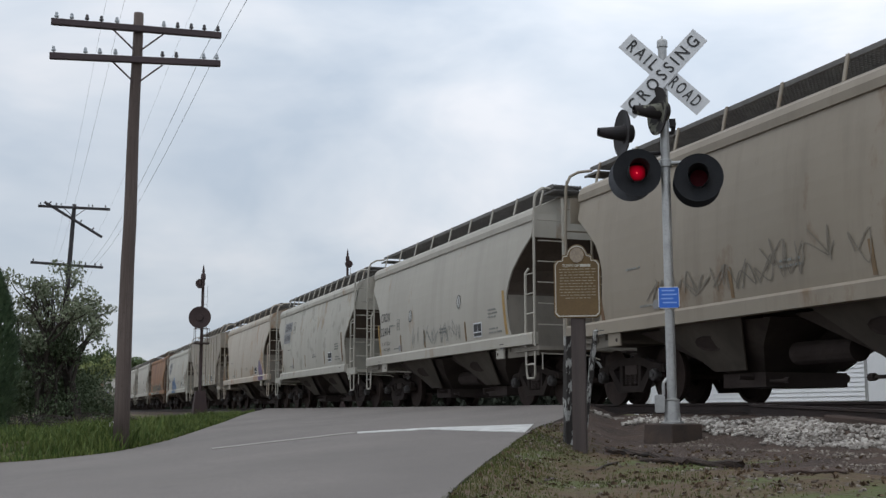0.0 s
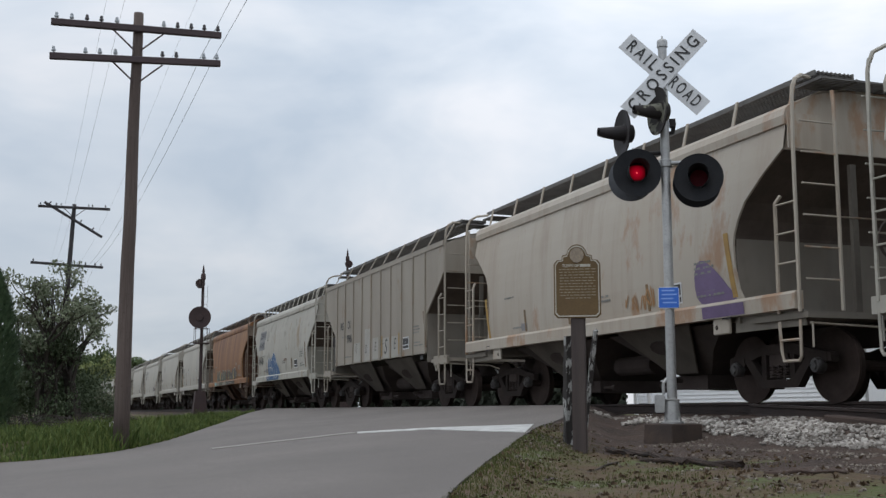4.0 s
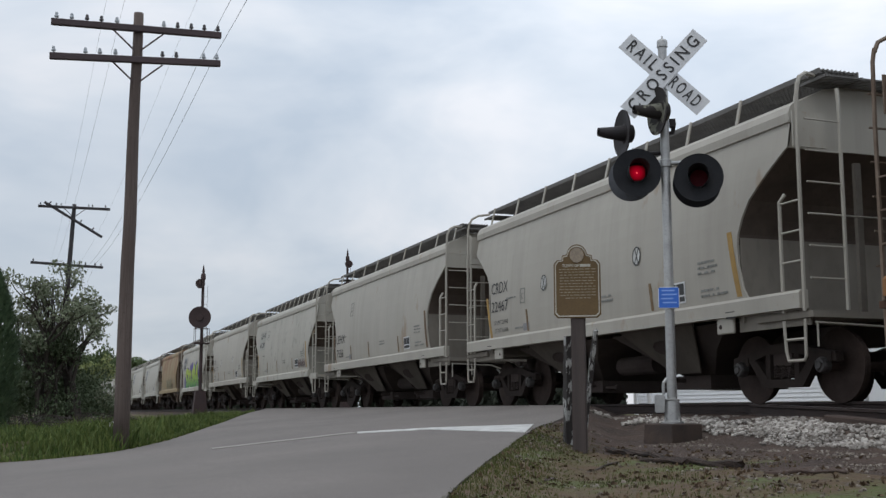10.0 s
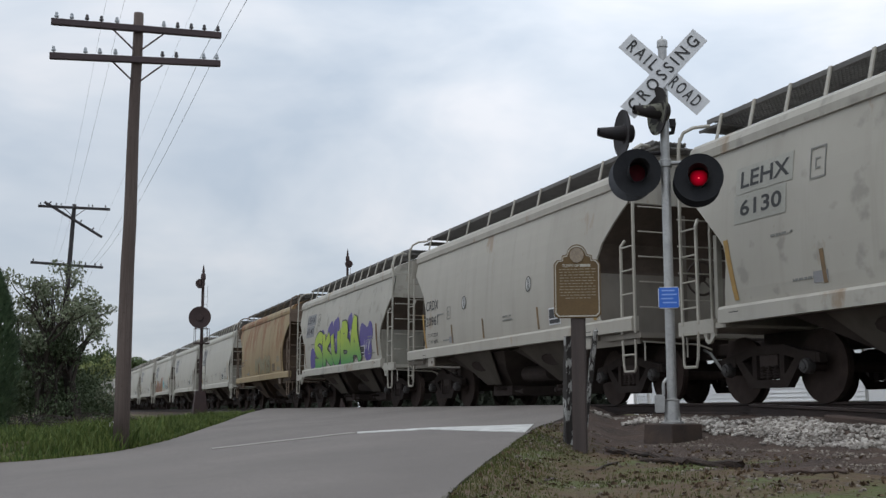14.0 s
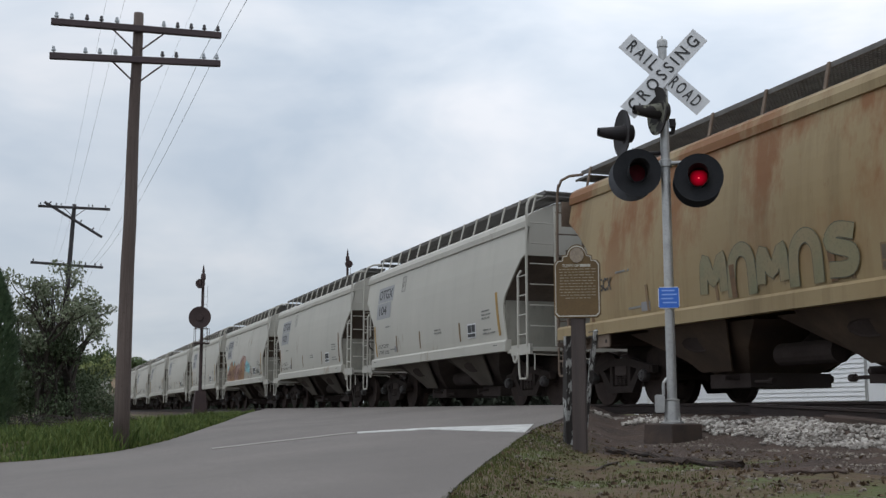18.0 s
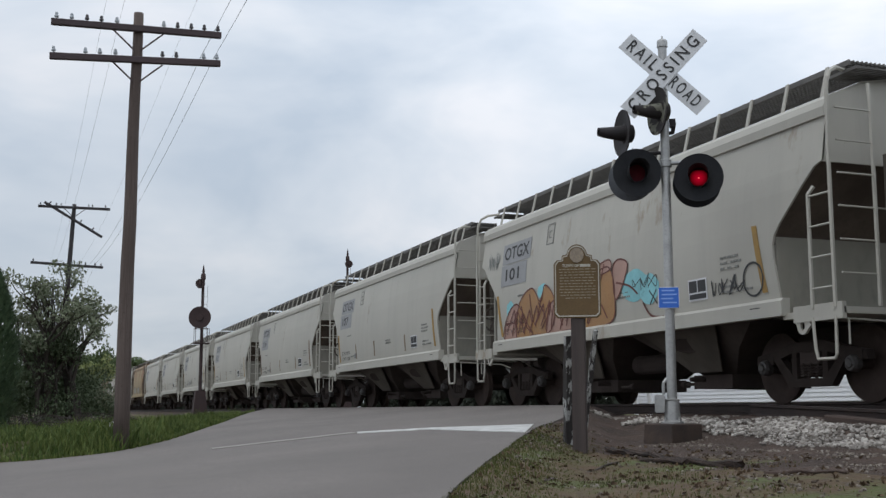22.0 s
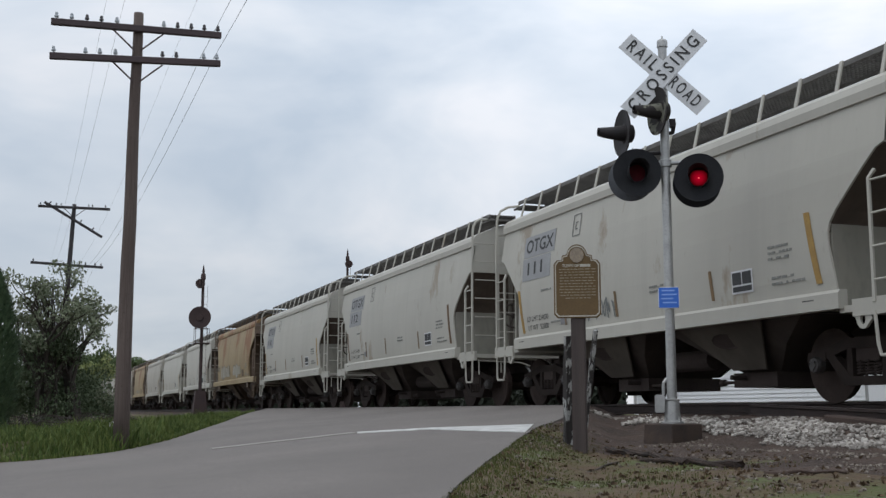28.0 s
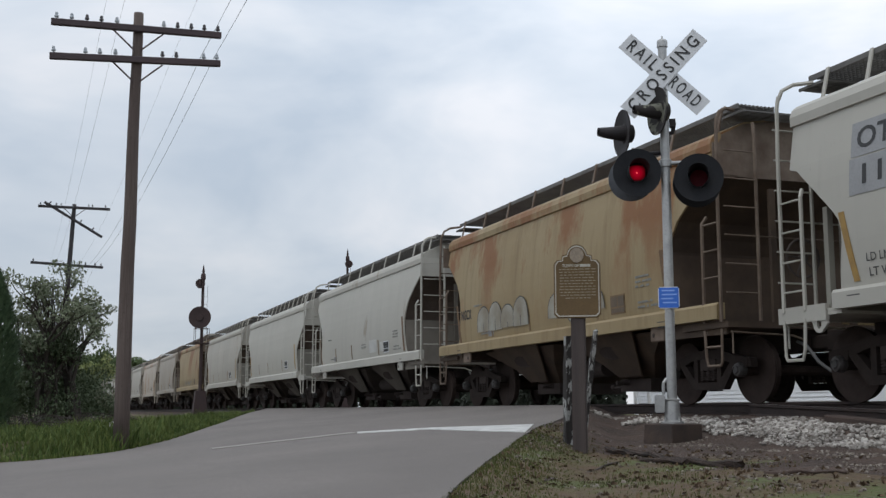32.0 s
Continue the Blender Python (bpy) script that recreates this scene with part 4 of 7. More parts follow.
def track_signal(x, y, z, top, side, label):
    s = tagged(empty("track_signal", pose(x, y, z)), label, "railway signal", group="dark track signals")
    h = top - z
    bm = bmesh.new()
    tube(bm, [(0, 0, 0.5), (0, 0, h - 0.75)], 0.075, 12, 0.06)
    part("post", bm, SIGNAL_RUST, s)
    bm = bmesh.new()
    lathe(bm, ((0.06, h - 0.75), (0.11, h - 0.6), (0.09, h - 0.45), (0.05, h - 0.38), (0.06, h - 0.33), (0.0, h)), 12)
    part("finial", bm, SIGNAL_RUST, s, "pointed iron finial")
    bm = bmesh.new()
    hexa(bm, ((-0.32, -0.32, -0.2), (0.32, -0.32, -0.2), (0.32, 0.32, -0.2), (-0.32, 0.32, -0.2), (-0.2, -0.2, 1.05), (0.2, -0.2, 1.05), (0.2, 0.2, 1.05), (-0.2, 0.2, 1.05)))
    part("base_case", bm, SIGNAL_RUST, s, "dark iron base case")
    face = pose(0, 0, 0, 0, 0, 72)
    for zc, r, off in ((h - 2.27, 0.46, -0.06 * side), (h - 0.86, 0.20, -0.08 * side)):
        bm = bmesh.new()
        lathe(bm, ((0.0, 0.06), (r * 0.3, 0.06), (r * 0.32, 0.0), (r, 0.03), (r, -0.01), (0.0, -0.03)), 28, face @ pose(off, -0.2, zc, 90, 0, 0))
        disc = part("target", bm, SIGNAL_RUST, s, "round dark target disc")
        bm = bmesh.new()
        lathe(bm, ((0.0, -0.34), (0.12, -0.32), (0.14, -0.04), (0.0, -0.04)), 12, face @ pose(off, -0.2, zc, 90, 0, 0))
        part("lamp_case", bm, SIGNAL_RUST, disc)
    bm = bmesh.new()
    for dx in (0.06, 0.24):
        tube(bm, [(-0.2, dx - 0.02, 0.3), (-0.2, dx - 0.02, h - 0.9)], 0.007, 5)
    for k in range(int((h - 1.4) / 0.32)):
        tube(bm, [(-0.2, 0.04, 0.5 + 0.32 * k), (-0.2, 0.22, 0.5 + 0.32 * k)], 0.005, 5)
    part("ladder", bm, SIGNAL_RUST, s)
    bm = bmesh.new()
    box(bm, -0.3, 0.25, -0.3, 0.3, h - 3.36, h - 3.31)
    part("platform", bm, SIGNAL_RUST, s, "small iron platform")
    legs = ((-0.28, -0.28), (0.23, -0.28), (0.23, 0.28), (-0.28, 0.28))
    for px, py in legs:
        part("rail_post", tube(bmesh.new(), [(px, py, h - 3.33), (px, py, h - 2.72)], 0.012, 5), SIGNAL_RUST, s)
    for a, b in ((0, 1), (1, 2), (3, 0)):
        part("guard_rail", tube(bmesh.new(), [(*legs[a], h - 2.72), (*legs[b], h - 2.72)], 0.012, 5), SIGNAL_RUST, s)
    return s


track_signal(-48.0, -4.0, -0.35, 6.0, 1, "dark searchlight signal with two round targets on an iron base")
track_signal(-57.6, 4.75, -0.3, 8.37, -1, "tall dark searchlight signal across the track")

# ---- beyond the track ----


def white_shed():
    shed = tagged(empty("white_shed", pose(0, 14.0, 0.1)), "long low white building with lap siding across the track", "building")
    bm = bmesh.new()
    box(bm, -44, 5, 0.03, 6.0, -0.1, 2.9)
    part("wall", bm, SIDING, shed)
    bm = bmesh.new()
    box(bm, -44.3, 5.3, -0.3, 6.3, 2.9, 3.1)
    part("roof", bm, FAR_ROOF, shed)
    for k in range(19):
        z = 0.12 + 0.147 * k
        bm = bmesh.new()
        hexa(bm, ((-44.02, -0.012, z - 0.01), (5.02, -0.012, z - 0.01), (5.02, 0.03, z - 0.01), (-44.02, 0.03, z - 0.01), (-44.02, 0.018, z + 0.14), (5.02, 0.018, z + 0.14), (5.02, 0.03, z + 0.14), (-44.02, 0.03, z + 0.14)))
        part("siding_board", bm, SIDING, shed)
    bm = bmesh.new()
    for x in (-29.2, -27.7):
        box(bm, x - 0.06, x + 0.06, -0.05, 0.0, 0.0, 2.2)
    box(bm, -29.26, -27.64, -0.05, 0.0, 2.2, 2.32)
    part("door_frame", bm, GALV, shed)
    bm = bmesh.new()
    box(bm, -29.14, -27.76, -0.03, 0.01, 0.05, 2.2)
    part("door", bm, SIDING, shed)
    return shed


white_shed()
for x, y in ((-25.9, 4.0), (-25.3, 4.05)):
    bm = bmesh.new()
    lathe(bm, ((0.06, -0.4), (0.06, 0.40), (0.03, 0.44), (0.0, 0.45)), 12)
    b = part("bollard", bm, SIDING)
    b.matrix_basis = pose(x, y, 0.02)
    tagged(b, "short white post beside the crossing", "bollard", group="white posts")
bm = bmesh.new()
box(bm, -0.09, 0.09, -0.08, 0.08, -0.35, -0.14)
bmesh.ops.bevel(bm, geom=bm.edges, offset=0.02, segments=2, affect="EDGES")
b = part("marker_box", bm, WHITE)
b.matrix_basis = pose(-25.17, -8.85, -0.2)
tagged(b, "small white marker box in the grass", "marker")

# ---- plants ----


def leaf_cloud(name, clumps, leaves, size, material, parent=None, seed=1, flat=0.6):
    """Many small leaves scattered in uneven clumps (centre, radii)."""
    rng = random.Random(seed)
    vs, fs = [], []
    weights = [c[1][0] * c[1][1] * c[1][2] for c in clumps]
    for c, r in rng.choices(clumps, weights, k=leaves):
        while True:
            p = Vector((rng.uniform(-1, 1), rng.uniform(-1, 1), rng.uniform(-1, 1)))
            if 0.25 < p.length < 1:
                break
        q = Vector((c[0] + p.x * r[0], c[1] + p.y * r[1], c[2] + p.z * r[2]))
        s = size * rng.uniform(0.5, 1.3)
        turn = Euler((rng.uniform(-1, 1) * 1.4, rng.uniform(-1, 1) * 1.4, rng.uniform(0, 6.3))).to_matrix()
        k = len(vs)
        for u, v, w in ((-0.5, 0, 0), (0, -0.28, 0.06), (0.55, 0, 0), (0, 0.28, 0.06)):
            e = turn @ Vector((u, v, w)) * s
            vs.append(tuple(q + e))
        fs.append((k, k + 1, k + 2, k + 3))
    return loose(name, vs, fs, material, parent)


def branching(bm, p, d, length, r, depth, rng, tips):
    q = p + d * length
    mid = p.lerp(q, 0.5) + Vector((rng.uniform(-1, 1), rng.uniform(-1, 1), 0)) * length * 0.06
    tube(bm, [p, mid, q], r, 6 if depth > 1 else 4, r * 0.62, caps=False)
    if depth == 0:
        tips.append(q)
        return
    for _ in range(3 if depth > 1 else 2):
        e = (d + Vector((rng.uniform(-1, 1), rng.uniform(-1, 1), rng.uniform(-0.25, 0.7))) * 0.75).normalized()
        branching(bm, p.lerp(q, rng.uniform(0.55, 1.0)), e, length * rng.uniform(0.6, 0.8), r * 0.58, depth - 1, rng, tips)


def shrub_tree(x, y, z, height, spread, leaves, size, seed, material, label, name="tree", trunks=1, low=0.0):
    tree = tagged(empty(name, pose(x, y, z)), label, name)
    rng = random.Random(seed)
    bm = bmesh.new()
    tips = []
    for t in range(trunks):
        d = Vector((rng.uniform(-0.25, 0.25), rng.uniform(-0.25, 0.25), 1)).normalized()
        branching(bm, Vector((rng.uniform(-.2, .2) * trunks, rng.uniform(-.2, .2) * trunks, -0.1)), d, height * 0.34, 0.02 * height, 3, rng, tips)
    part("trunk", bm, BARK, tree)
    clumps = [((t.x, t.y, t.z), (spread * rng.uniform(0.1, 0.22), spread * rng.uniform(0.1, 0.22), spread * rng.uniform(0.08, 0.18))) for t in tips]
    for _ in range(int(14 * low)):
        clumps.append(((rng.uniform(-1, 1) * spread * 0.5, rng.uniform(-1, 1) * spread * 0.5, rng.uniform(0.1, 0.5) * height), (spread * 0.22, spread * 0.22, spread * 0.2)))
    leaf_cloud("crown", clumps, leaves, size, material, tree, seed)
    return tree


def cedar(x, y, z, height, radius, seed):
    tree = tagged(empty("cedar", pose(x, y, z)), "dense dark green columnar cedar", "tree")
    bm = bmesh.new()
    tube(bm, [(0, 0, -0.2), (0, 0, height * 0.9)], 0.09, 8, 0.02)
    part("trunk", bm, BARK, tree)
    rng = random.Random(seed)
    vs, fs = [], []
    for _ in range(15000):
        f = rng.random() ** 0.8
        r = radius * (0.55 + 0.45 * math.sin(min(1, f * 2.4) * math.pi / 2)) * (1 - f ** 2.6) ** 0.7
        a = rng.uniform(0, 6.283)
        lump = 1 + 0.16 * noise.noise(Vector((math.cos(a) * 2, math.sin(a) * 2, f * 9 + seed)))
        rr = r * lump * rng.uniform(0.7, 1.04)
        p = Vector((rr * math.cos(a), rr * math.sin(a), f * height))
        out = Vector((math.cos(a), math.sin(a), rng.uniform(0.5, 2.2))).normalized()
        side = Vector((-math.sin(a), math.cos(a), rng.uniform(-0.4, 0.4))).normalized()
        s = rng.uniform(0.04, 0.09)
        k = len(vs)
        vs += [tuple(p - side * s * 0.35), tuple(p + side * s * 0.35), tuple(p + out * s * 1.8)]
        fs.append((k, k + 1, k + 2))
    loose("crown", vs, fs, CONIFER, tree)
    return tree


cedar(-28.4, -11.5, -0.65, 3.85, 0.78, 3)
cedar(-29.2, -12.3, -0.65, 4.3, 0.85, 5)
shrub_tree(-33.4, -10.35, -0.55, 3.5, 2.2, 9000, 0.09, 11, LEAF, "dense grey-green shrub beside the track", "shrub", 3, 2.2)
shrub_tree(-33.6, -9.9, -0.55, 5.6, 1.8, 4200, 0.10, 27, PALE_LEAF, "tall loose shrub with pale leaves and thin branches", "tree", 3, 0.0)
shrub_tree(-33.0, -9.0, -0.55, 4.9, 1.7, 4200, 0.10, 28, PALE_LEAF, "loose pale-leaved shrub near the telegraph pole", "shrub", 2, 0.2)
shrub_tree(-34.6, -9.6, -0.55, 3.3, 2.0, 9000, 0.09, 12, LEAF, "dense dark shrub below the telegraph wires", "shrub", 3, 2.0)
shrub_tree(-36.0, -10.6, -0.55, 3.2, 2.4, 7000, 0.10, 15, LEAF, "tangled dark shrub below the telegraph pole", "shrub", 3, 1.6)
shrub_tree(-38.0, -8.9, -0.5, 1.8, 1.7, 5000, 0.10, 16, LEAF, "low dark shrub near the rails", "shrub", 3, 1.6)
shrub_tree(-66.0, -8.3, -0.5, 4.6, 3.0, 7000, 0.16, 29, YELLOW_LEAF, "yellow-green tree leaning beside the track", "tree", 2, 1.0)
shrub_tree(-240, -1.0, -0.4, 17.0, 11.0, 12000, 0.6, 21, FAR_LEAF, "broad green tree far down the line", "tree", 2, 1.0)
shrub_tree(-232, 9.0, -0.4, 15.0, 9.0, 7000, 0.55, 22, FAR_LEAF, "green tree far behind the track", "tree", 2, 1.0)
shrub_tree(-150, -14.0, -0.5, 6.5, 6.0, 6000, 0.3, 23, FAR_LEAF, "bushy green tree down the line", "tree", 2, 1.2)


def blades(name, count, place, height, width, material, label, seed):
    rng = random.Random(seed)
    vs, fs = [], []
    for _ in range(count):
        x, y, z, k = place(rng)
        h = height * rng.uniform(0.4, 1.2) * k
        a = rng.uniform(0, 6.283)
        lean = Vector((rng.uniform(-1, 1), rng.uniform(-1, 1), 0)) * h * 0.6
        dx, dy = math.cos(a) * width, math.sin(a) * width
        i = len(vs)
        vs += [(x - dx, y - dy, z - 0.02), (x + dx, y + dy, z - 0.02), (x + dx * 0.6 + lean.x * 0.4, y + dy * 0.6 + lean.y * 0.4, z + h * 0.6), (x - dx * 0.6 + lean.x * 0.4, y - dy * 0.6 + lean.y * 0.4, z + h * 0.6), (x + lean.x, y + lean.y, z + h)]
        fs += [(i, i + 1, i + 2, i + 3), (i + 3, i + 2, i + 4)]
    return tagged(loose(name, vs, fs, material), label, "grass", kind="stuff")


def bank_spot(rng):
    y = rng.uniform(-14, -2.6)
    xl = along(LEFT_KERB, y)
    x = xl - 0.1 - 13 * rng.random() ** 1.6
    k = 0.35 + 0.65 * smoothstep(0, 1.2, xl - x)
    k *= 0.5 + 1.1 * abs(noise.noise(Vector((x * 0.8, y * 0.8, 9)))) + 0.5 * (rng.random() < 0.04)
    return x, y, ground_z(x, y), k


def turf_spot(rng):
    while True:
        y = rng.uniform(-8.6, -4.0)
        x = along(RIGHT_KERB, y) + rng.uniform(-0.05, 7.0)
        edge = x - along(RIGHT_KERB, y)
        thick = noise.noise(Vector((x * 0.9, y * 0.9, 2))) * 0.6 + 0.5 - 0.30 * max(0, y + 5.6) + (0.25 if edge < 1.5 else -0.08 * edge)
        if rng.random() < thick:
            return x, y, ground_z(x, y), 0.6 + 0.4 * rng.random()


blades("bank_grass", 36000, bank_spot, 0.27, 0.013, GRASS, "long green grass on the bank beside the road", 31)


def foot_spot(rng):
    while True:
        a, r = rng.uniform(0, 6.283), 1.3 * rng.random() ** 0.6
        x, y = -20.45 + r * math.cos(a), -9.3 + r * math.sin(a)
        if x < along(LEFT_KERB, y) - 0.12:
            return x, y, ground_z(x, y), 1.0 - 0.4 * r


blades("tall_weeds", 1300, foot_spot, 0.46, 0.013, GRASS, "tall weeds round the foot of the telegraph pole", 33)
blades("verge_turf", 12000, turf_spot, 0.028, 0.0045, TURF, "short patchy turf along the road edge", 32)


def litter_spot(rng):
    y = rng.uniform(-8.8, -3.6)
    x = along(RIGHT_KERB, y) + 0.1 + 7 * rng.random()
    return (x, y, ground_z(x, y) + 0.004), (0.03, 0.03, 0.012)


_rng = random.Random(77)
leaf_cloud("leaf_litter", [litter_spot(_rng) for _ in range(900)], 3500, 0.045, LITTER, None, 78)
tagged(bpy.data.objects["leaf_litter"], "brown dead leaves scattered on the verge", "leaf litter", kind="stuff")


def dead_sticks(name, cx, cy, n, seed, label, reach=0.8):
    rng = random.Random(seed)
    bm = bmesh.new()
    for _ in range(n):
        x, y = cx + rng.uniform(-reach, reach), cy + rng.uniform(-reach, reach) * 0.6
        z = ground_z(x, y) + rng.uniform(0.02, 0.3)
        a, l = rng.uniform(0, 6.3), rng.uniform(0.4, 1.2)
        tube(bm, [(x, y, z), (x + math.cos(a) * l * 0.5, y + math.sin(a) * l * 0.5, z + rng.uniform(0, 0.15)), (x + math.cos(a) * l, y + math.sin(a) * l, z + rng.uniform(-0.1, 0.2))], 0.015, 5, 0.006)
    return tagged(part(name, bm, BARK), label, "branches", kind="stuff")


# Added leaf rows block sky under the cars; their dark colour stands for shade.
leaf_cloud("far_hedge", [((-x, 9.5 + 1.5 * math.sin(x), 0.35 + 0.35 * math.sin(x * 0.37)), (2.4, 1.4, 0.75)) for x in range(75, 330, 4)], 45000, 0.3, SCREEN_LEAF, None, 41)
leaf_cloud("near_hedge", [((-x, 10.5 + 1.2 * math.sin(x), 0.3 + 0.3 * math.sin(x * 0.37)), (2.2, 1.2, 1.3)) for x in range(41, 68, 2)], 26000, 0.34, SCREEN_LEAF, None, 43)
tagged(bpy.data.objects["near_hedge"], "added dark leaf screen that keeps the gaps under the train dark", "hedge", kind="stuff")
tagged(bpy.data.objects["far_hedge"], "added far leaf screen blocking the low sky beneath the train", "hedge", kind="stuff")
dead_sticks("brush_pile", -30.2, -9.9, 70, 5, "pile of dead grey branches under the shrubs", 1.6)
dead_sticks("brush_pile", -32.0, -8.8, 50, 6, "dry branches heaped below the shrubs", 1.4)


def log(points, r, tone, label, high=0.5):
    """A rotten, splintered log: uneven rings and a ragged broken end."""
    rng = random.Random(int(points[0][0] * 100))
    bm = bmesh.new()
    line = []
    for a, b in zip(points, points[1:]):
        line += [Vector(a).lerp(Vector(b), f) for f in (0, 0.25, 0.5, 0.75)]
    line.append(Vector(points[-1]))
    rings, seg = [], 9
    for i, p in enumerate(line):
        f = i / (len(line) - 1)
        rr = r * (1 - 0.55 * f) * rng.uniform(0.8, 1.15)
        d = (line[min(i + 1, len(line) - 1)] - line[max(i - 1, 0)]).normalized()
        side = Vector((-d.y, d.x, 0))
        c = Vector((p.x, p.y, ground_z(p.x, p.y) + r * high + rng.uniform(-.008, .008)))
        ring = []
        for k in range(seg):
            a = 6.283 * k / seg
            q = rr * rng.uniform(0.6, 1.2)
            jag = d.to_3d() * (rng.uniform(-0.09, 0.09) if i in (0, len(line) - 1) else 0)
            ring.append(bm.verts.new(c + side * math.cos(a) * q + Vector((0, 0, 0.75 * math.sin(a) * q)) + jag))
        rings.append(ring)
    for a, b in zip(rings, rings[1:]):
        for k in range(seg):
            bm.faces.new((a[k], a[(k + 1) % seg], b[(k + 1) % seg], b[k]))
    bm.faces.new(rings[0][::-1])
    bm.faces.new(rings[-1])
    return tagged(part("fallen_log", bm, tone), label, "log", group="rotten wood on the verge")


ROTTEN = plain("rotten_black_wood", rgb(0.016, 0.013, 0.011), rgb(0.060, 0.036, 0.025), 7.0, 40, 0.95, 0.0, 0.8, (1, 4, 4))
log([(-11.1, -4.60), (-10.6, -4.66), (-10.1, -4.66), (-9.75, -4.74)], 0.06, ROTTEN, "dark rotten log lying on the dirt")
log([(-8.2, -4.9), (-8.7, -4.92), (-9.3, -4.86), (-9.9, -4.74)], 0.055, ROTTEN, "broken brown log lying on the dirt")
log([(-8.95, -5.0), (-9.4, -5.02), (-9.8, -4.98)], 0.045, ROTTEN, "splintered black slab of rotten wood")
log([(-9.75, -5.22), (-9.4, -5.6), (-9.13, -5.95)], 0.016, BARK, "thin grey stick on the turf")
log([(-8.12, -6.72), (-8.3, -6.58), (-8.47, -6.43)], 0.016, POLE_WOOD, "pale broken stick on the turf")
log([(-7.5, -5.1), (-7.2, -5.05), (-6.9, -4.9)], 0.03, TIE, "short brown scrap of wood on the dirt")
# ---- the train: two-bay hopper cars ----
AXLE, RADIUS = 0.889, 0.457
TRUCK_X = 4.55


def side_y(z, flat=False):
    return 1.585 if flat else 1.60 - 0.062 * (z - 2.0) ** 2


CHEEK = {
    "angular": ((1.16, 4.74), (1.5, 4.70), (1.85, 4.64), (2.0, 4.64), (2.12, 4.68), (2.25, 4.79), (2.65, 5.23), (2.86, 5.47), (2.91, 5.62), (3.55, 5.62)),
    "round": ((1.24, 4.68), (1.5, 4.52), (1.8, 4.45), (2.1, 4.43), (2.25, 4.45), (2.45, 4.54), (2.67, 4.69), (2.97, 5.07), (3.15, 5.34), (3.24, 5.48), (3.64, 5.48)),
    "ribbed": ((1.27, 4.44), (1.5, 4.44), (1.9, 4.44), (2.18, 4.44), (2.22, 4.48), (2.63, 5.07), (2.85, 5.37), (3.06, 5.64), (3.10, 5.70), (3.75, 5.70)),
}


def wall_profile(style):
    return [r[0] for r in CHEEK[style]], [r[1] for r in CHEEK[style]]


def build_truck(parent, x):
    """A three-piece freight truck with its two turning wheelsets."""
    truck = empty("truck")
    truck.parent, truck.location = parent, (x, 0, 0)
    for s in (-1, 1):
        bm = bmesh.new()
        y0, y1 = s * 0.99 - 0.06, s * 0.99 + 0.06
        # cast side frame: top chord, tension chord and columns round the spring opening
        top = [(-1.12, 0.50), (-1.10, 0.62), (-0.70, 0.68), (-0.35, 0.77), (0.35, 0.77), (0.70, 0.68), (1.10, 0.62), (1.12, 0.50), (0.72, 0.54), (0.33, 0.64), (-0.33, 0.64), (-0.72, 0.54)]
        slab(bm, [(u, y0, v) for u, v in top], (0, y1 - y0, 0))
        low = [(-0.76, 0.58), (-0.62, 0.60), (-0.30, 0.30), (0.30, 0.30), (0.62, 0.60), (0.76, 0.58), (0.42, 0.19), (-0.42, 0.19)]
        slab(bm, [(u, y0 + 0.004, v) for u, v in low], (0, y1 - y0 - 0.008, 0))
        for u in (-0.36, 0.26):
            box(bm, u, u + 0.10, y0 + 0.008, y1 - 0.008, 0.25, 0.70)
        for u in (-AXLE, AXLE):
            box(bm, u - 0.15, u + 0.15, y0 - 0.01, y1 + 0.01, 0.50, 0.62)
        part("side_frame", bm, CAST, truck)
        bm = bmesh.new()
        for u in (-0.15, 0.0, 0.15):
            coil = [(u + 0.055 * math.cos(t * 1.05), s * 0.99 + 0.055 * math.sin(t * 1.05), 0.31 + 0.006 * t) for t in range(0, 30)]
            tube(bm, coil, 0.014, 4)
        part("spring_nest", bm, UNDER, truck)
    bm = bmesh.new()
    box(bm, -0.2, 0.2, -1.03, 1.03, 0.48, 0.68)
    part("bolster", bm, UNDER, truck)
    sets = []
    for u in (-AXLE, AXLE):
        bm = bmesh.new()
        turn = pose(0, 0, 0, 90, 0, 0)
        lathe(bm, ((0.075, -1.0), (0.075, 1.0)), 10, turn)
        for s in (-1, 1):
            m = pose(0, s * 0.76, 0, 90 * s, 0, 0)
            lathe(bm, ((0.0, 0.05), (0.11, 0.05), (0.13, -0.01), (0.37, -0.005), (0.385, 0.05), (RADIUS - 0.012, 0.055), (RADIUS, -0.02), (RADIUS + 0.024, -0.045), (RADIUS + 0.02, -0.065), (0.37, -0.07), (0.12, -0.06), (0.0, -0.06)), 28, m)
        n0 = len(bm.faces)
        for s in (-1, 1):
            m = pose(0, s * 1.07, 0, 90 * s, 0, 0)
            lathe(bm, ((0.0, -0.085), (0.05, -0.085), (0.06, -0.07), (0.09, -0.065), (0.105, -0.03), (0.105, 0.05)), 14, m)
            for a in (0, 120, 240):
                tube(bm, [(0.055 * math.cos(radians(a)), s * 1.13, 0.055 * math.sin(radians(a))), (0.055 * math.cos(radians(a)), s * 1.165, 0.055 * math.sin(radians(a)))], 0.014, 6)
        bm.faces.ensure_lookup_table()
        for f in bm.faces[n0:]:
            f.material_index = 1
        w = part("wheelset", bm, [WHEEL, CAP], truck)
        w.matrix_basis = pose(u, 0, RADIUS)
        sets.append(w)
    return truck, sets


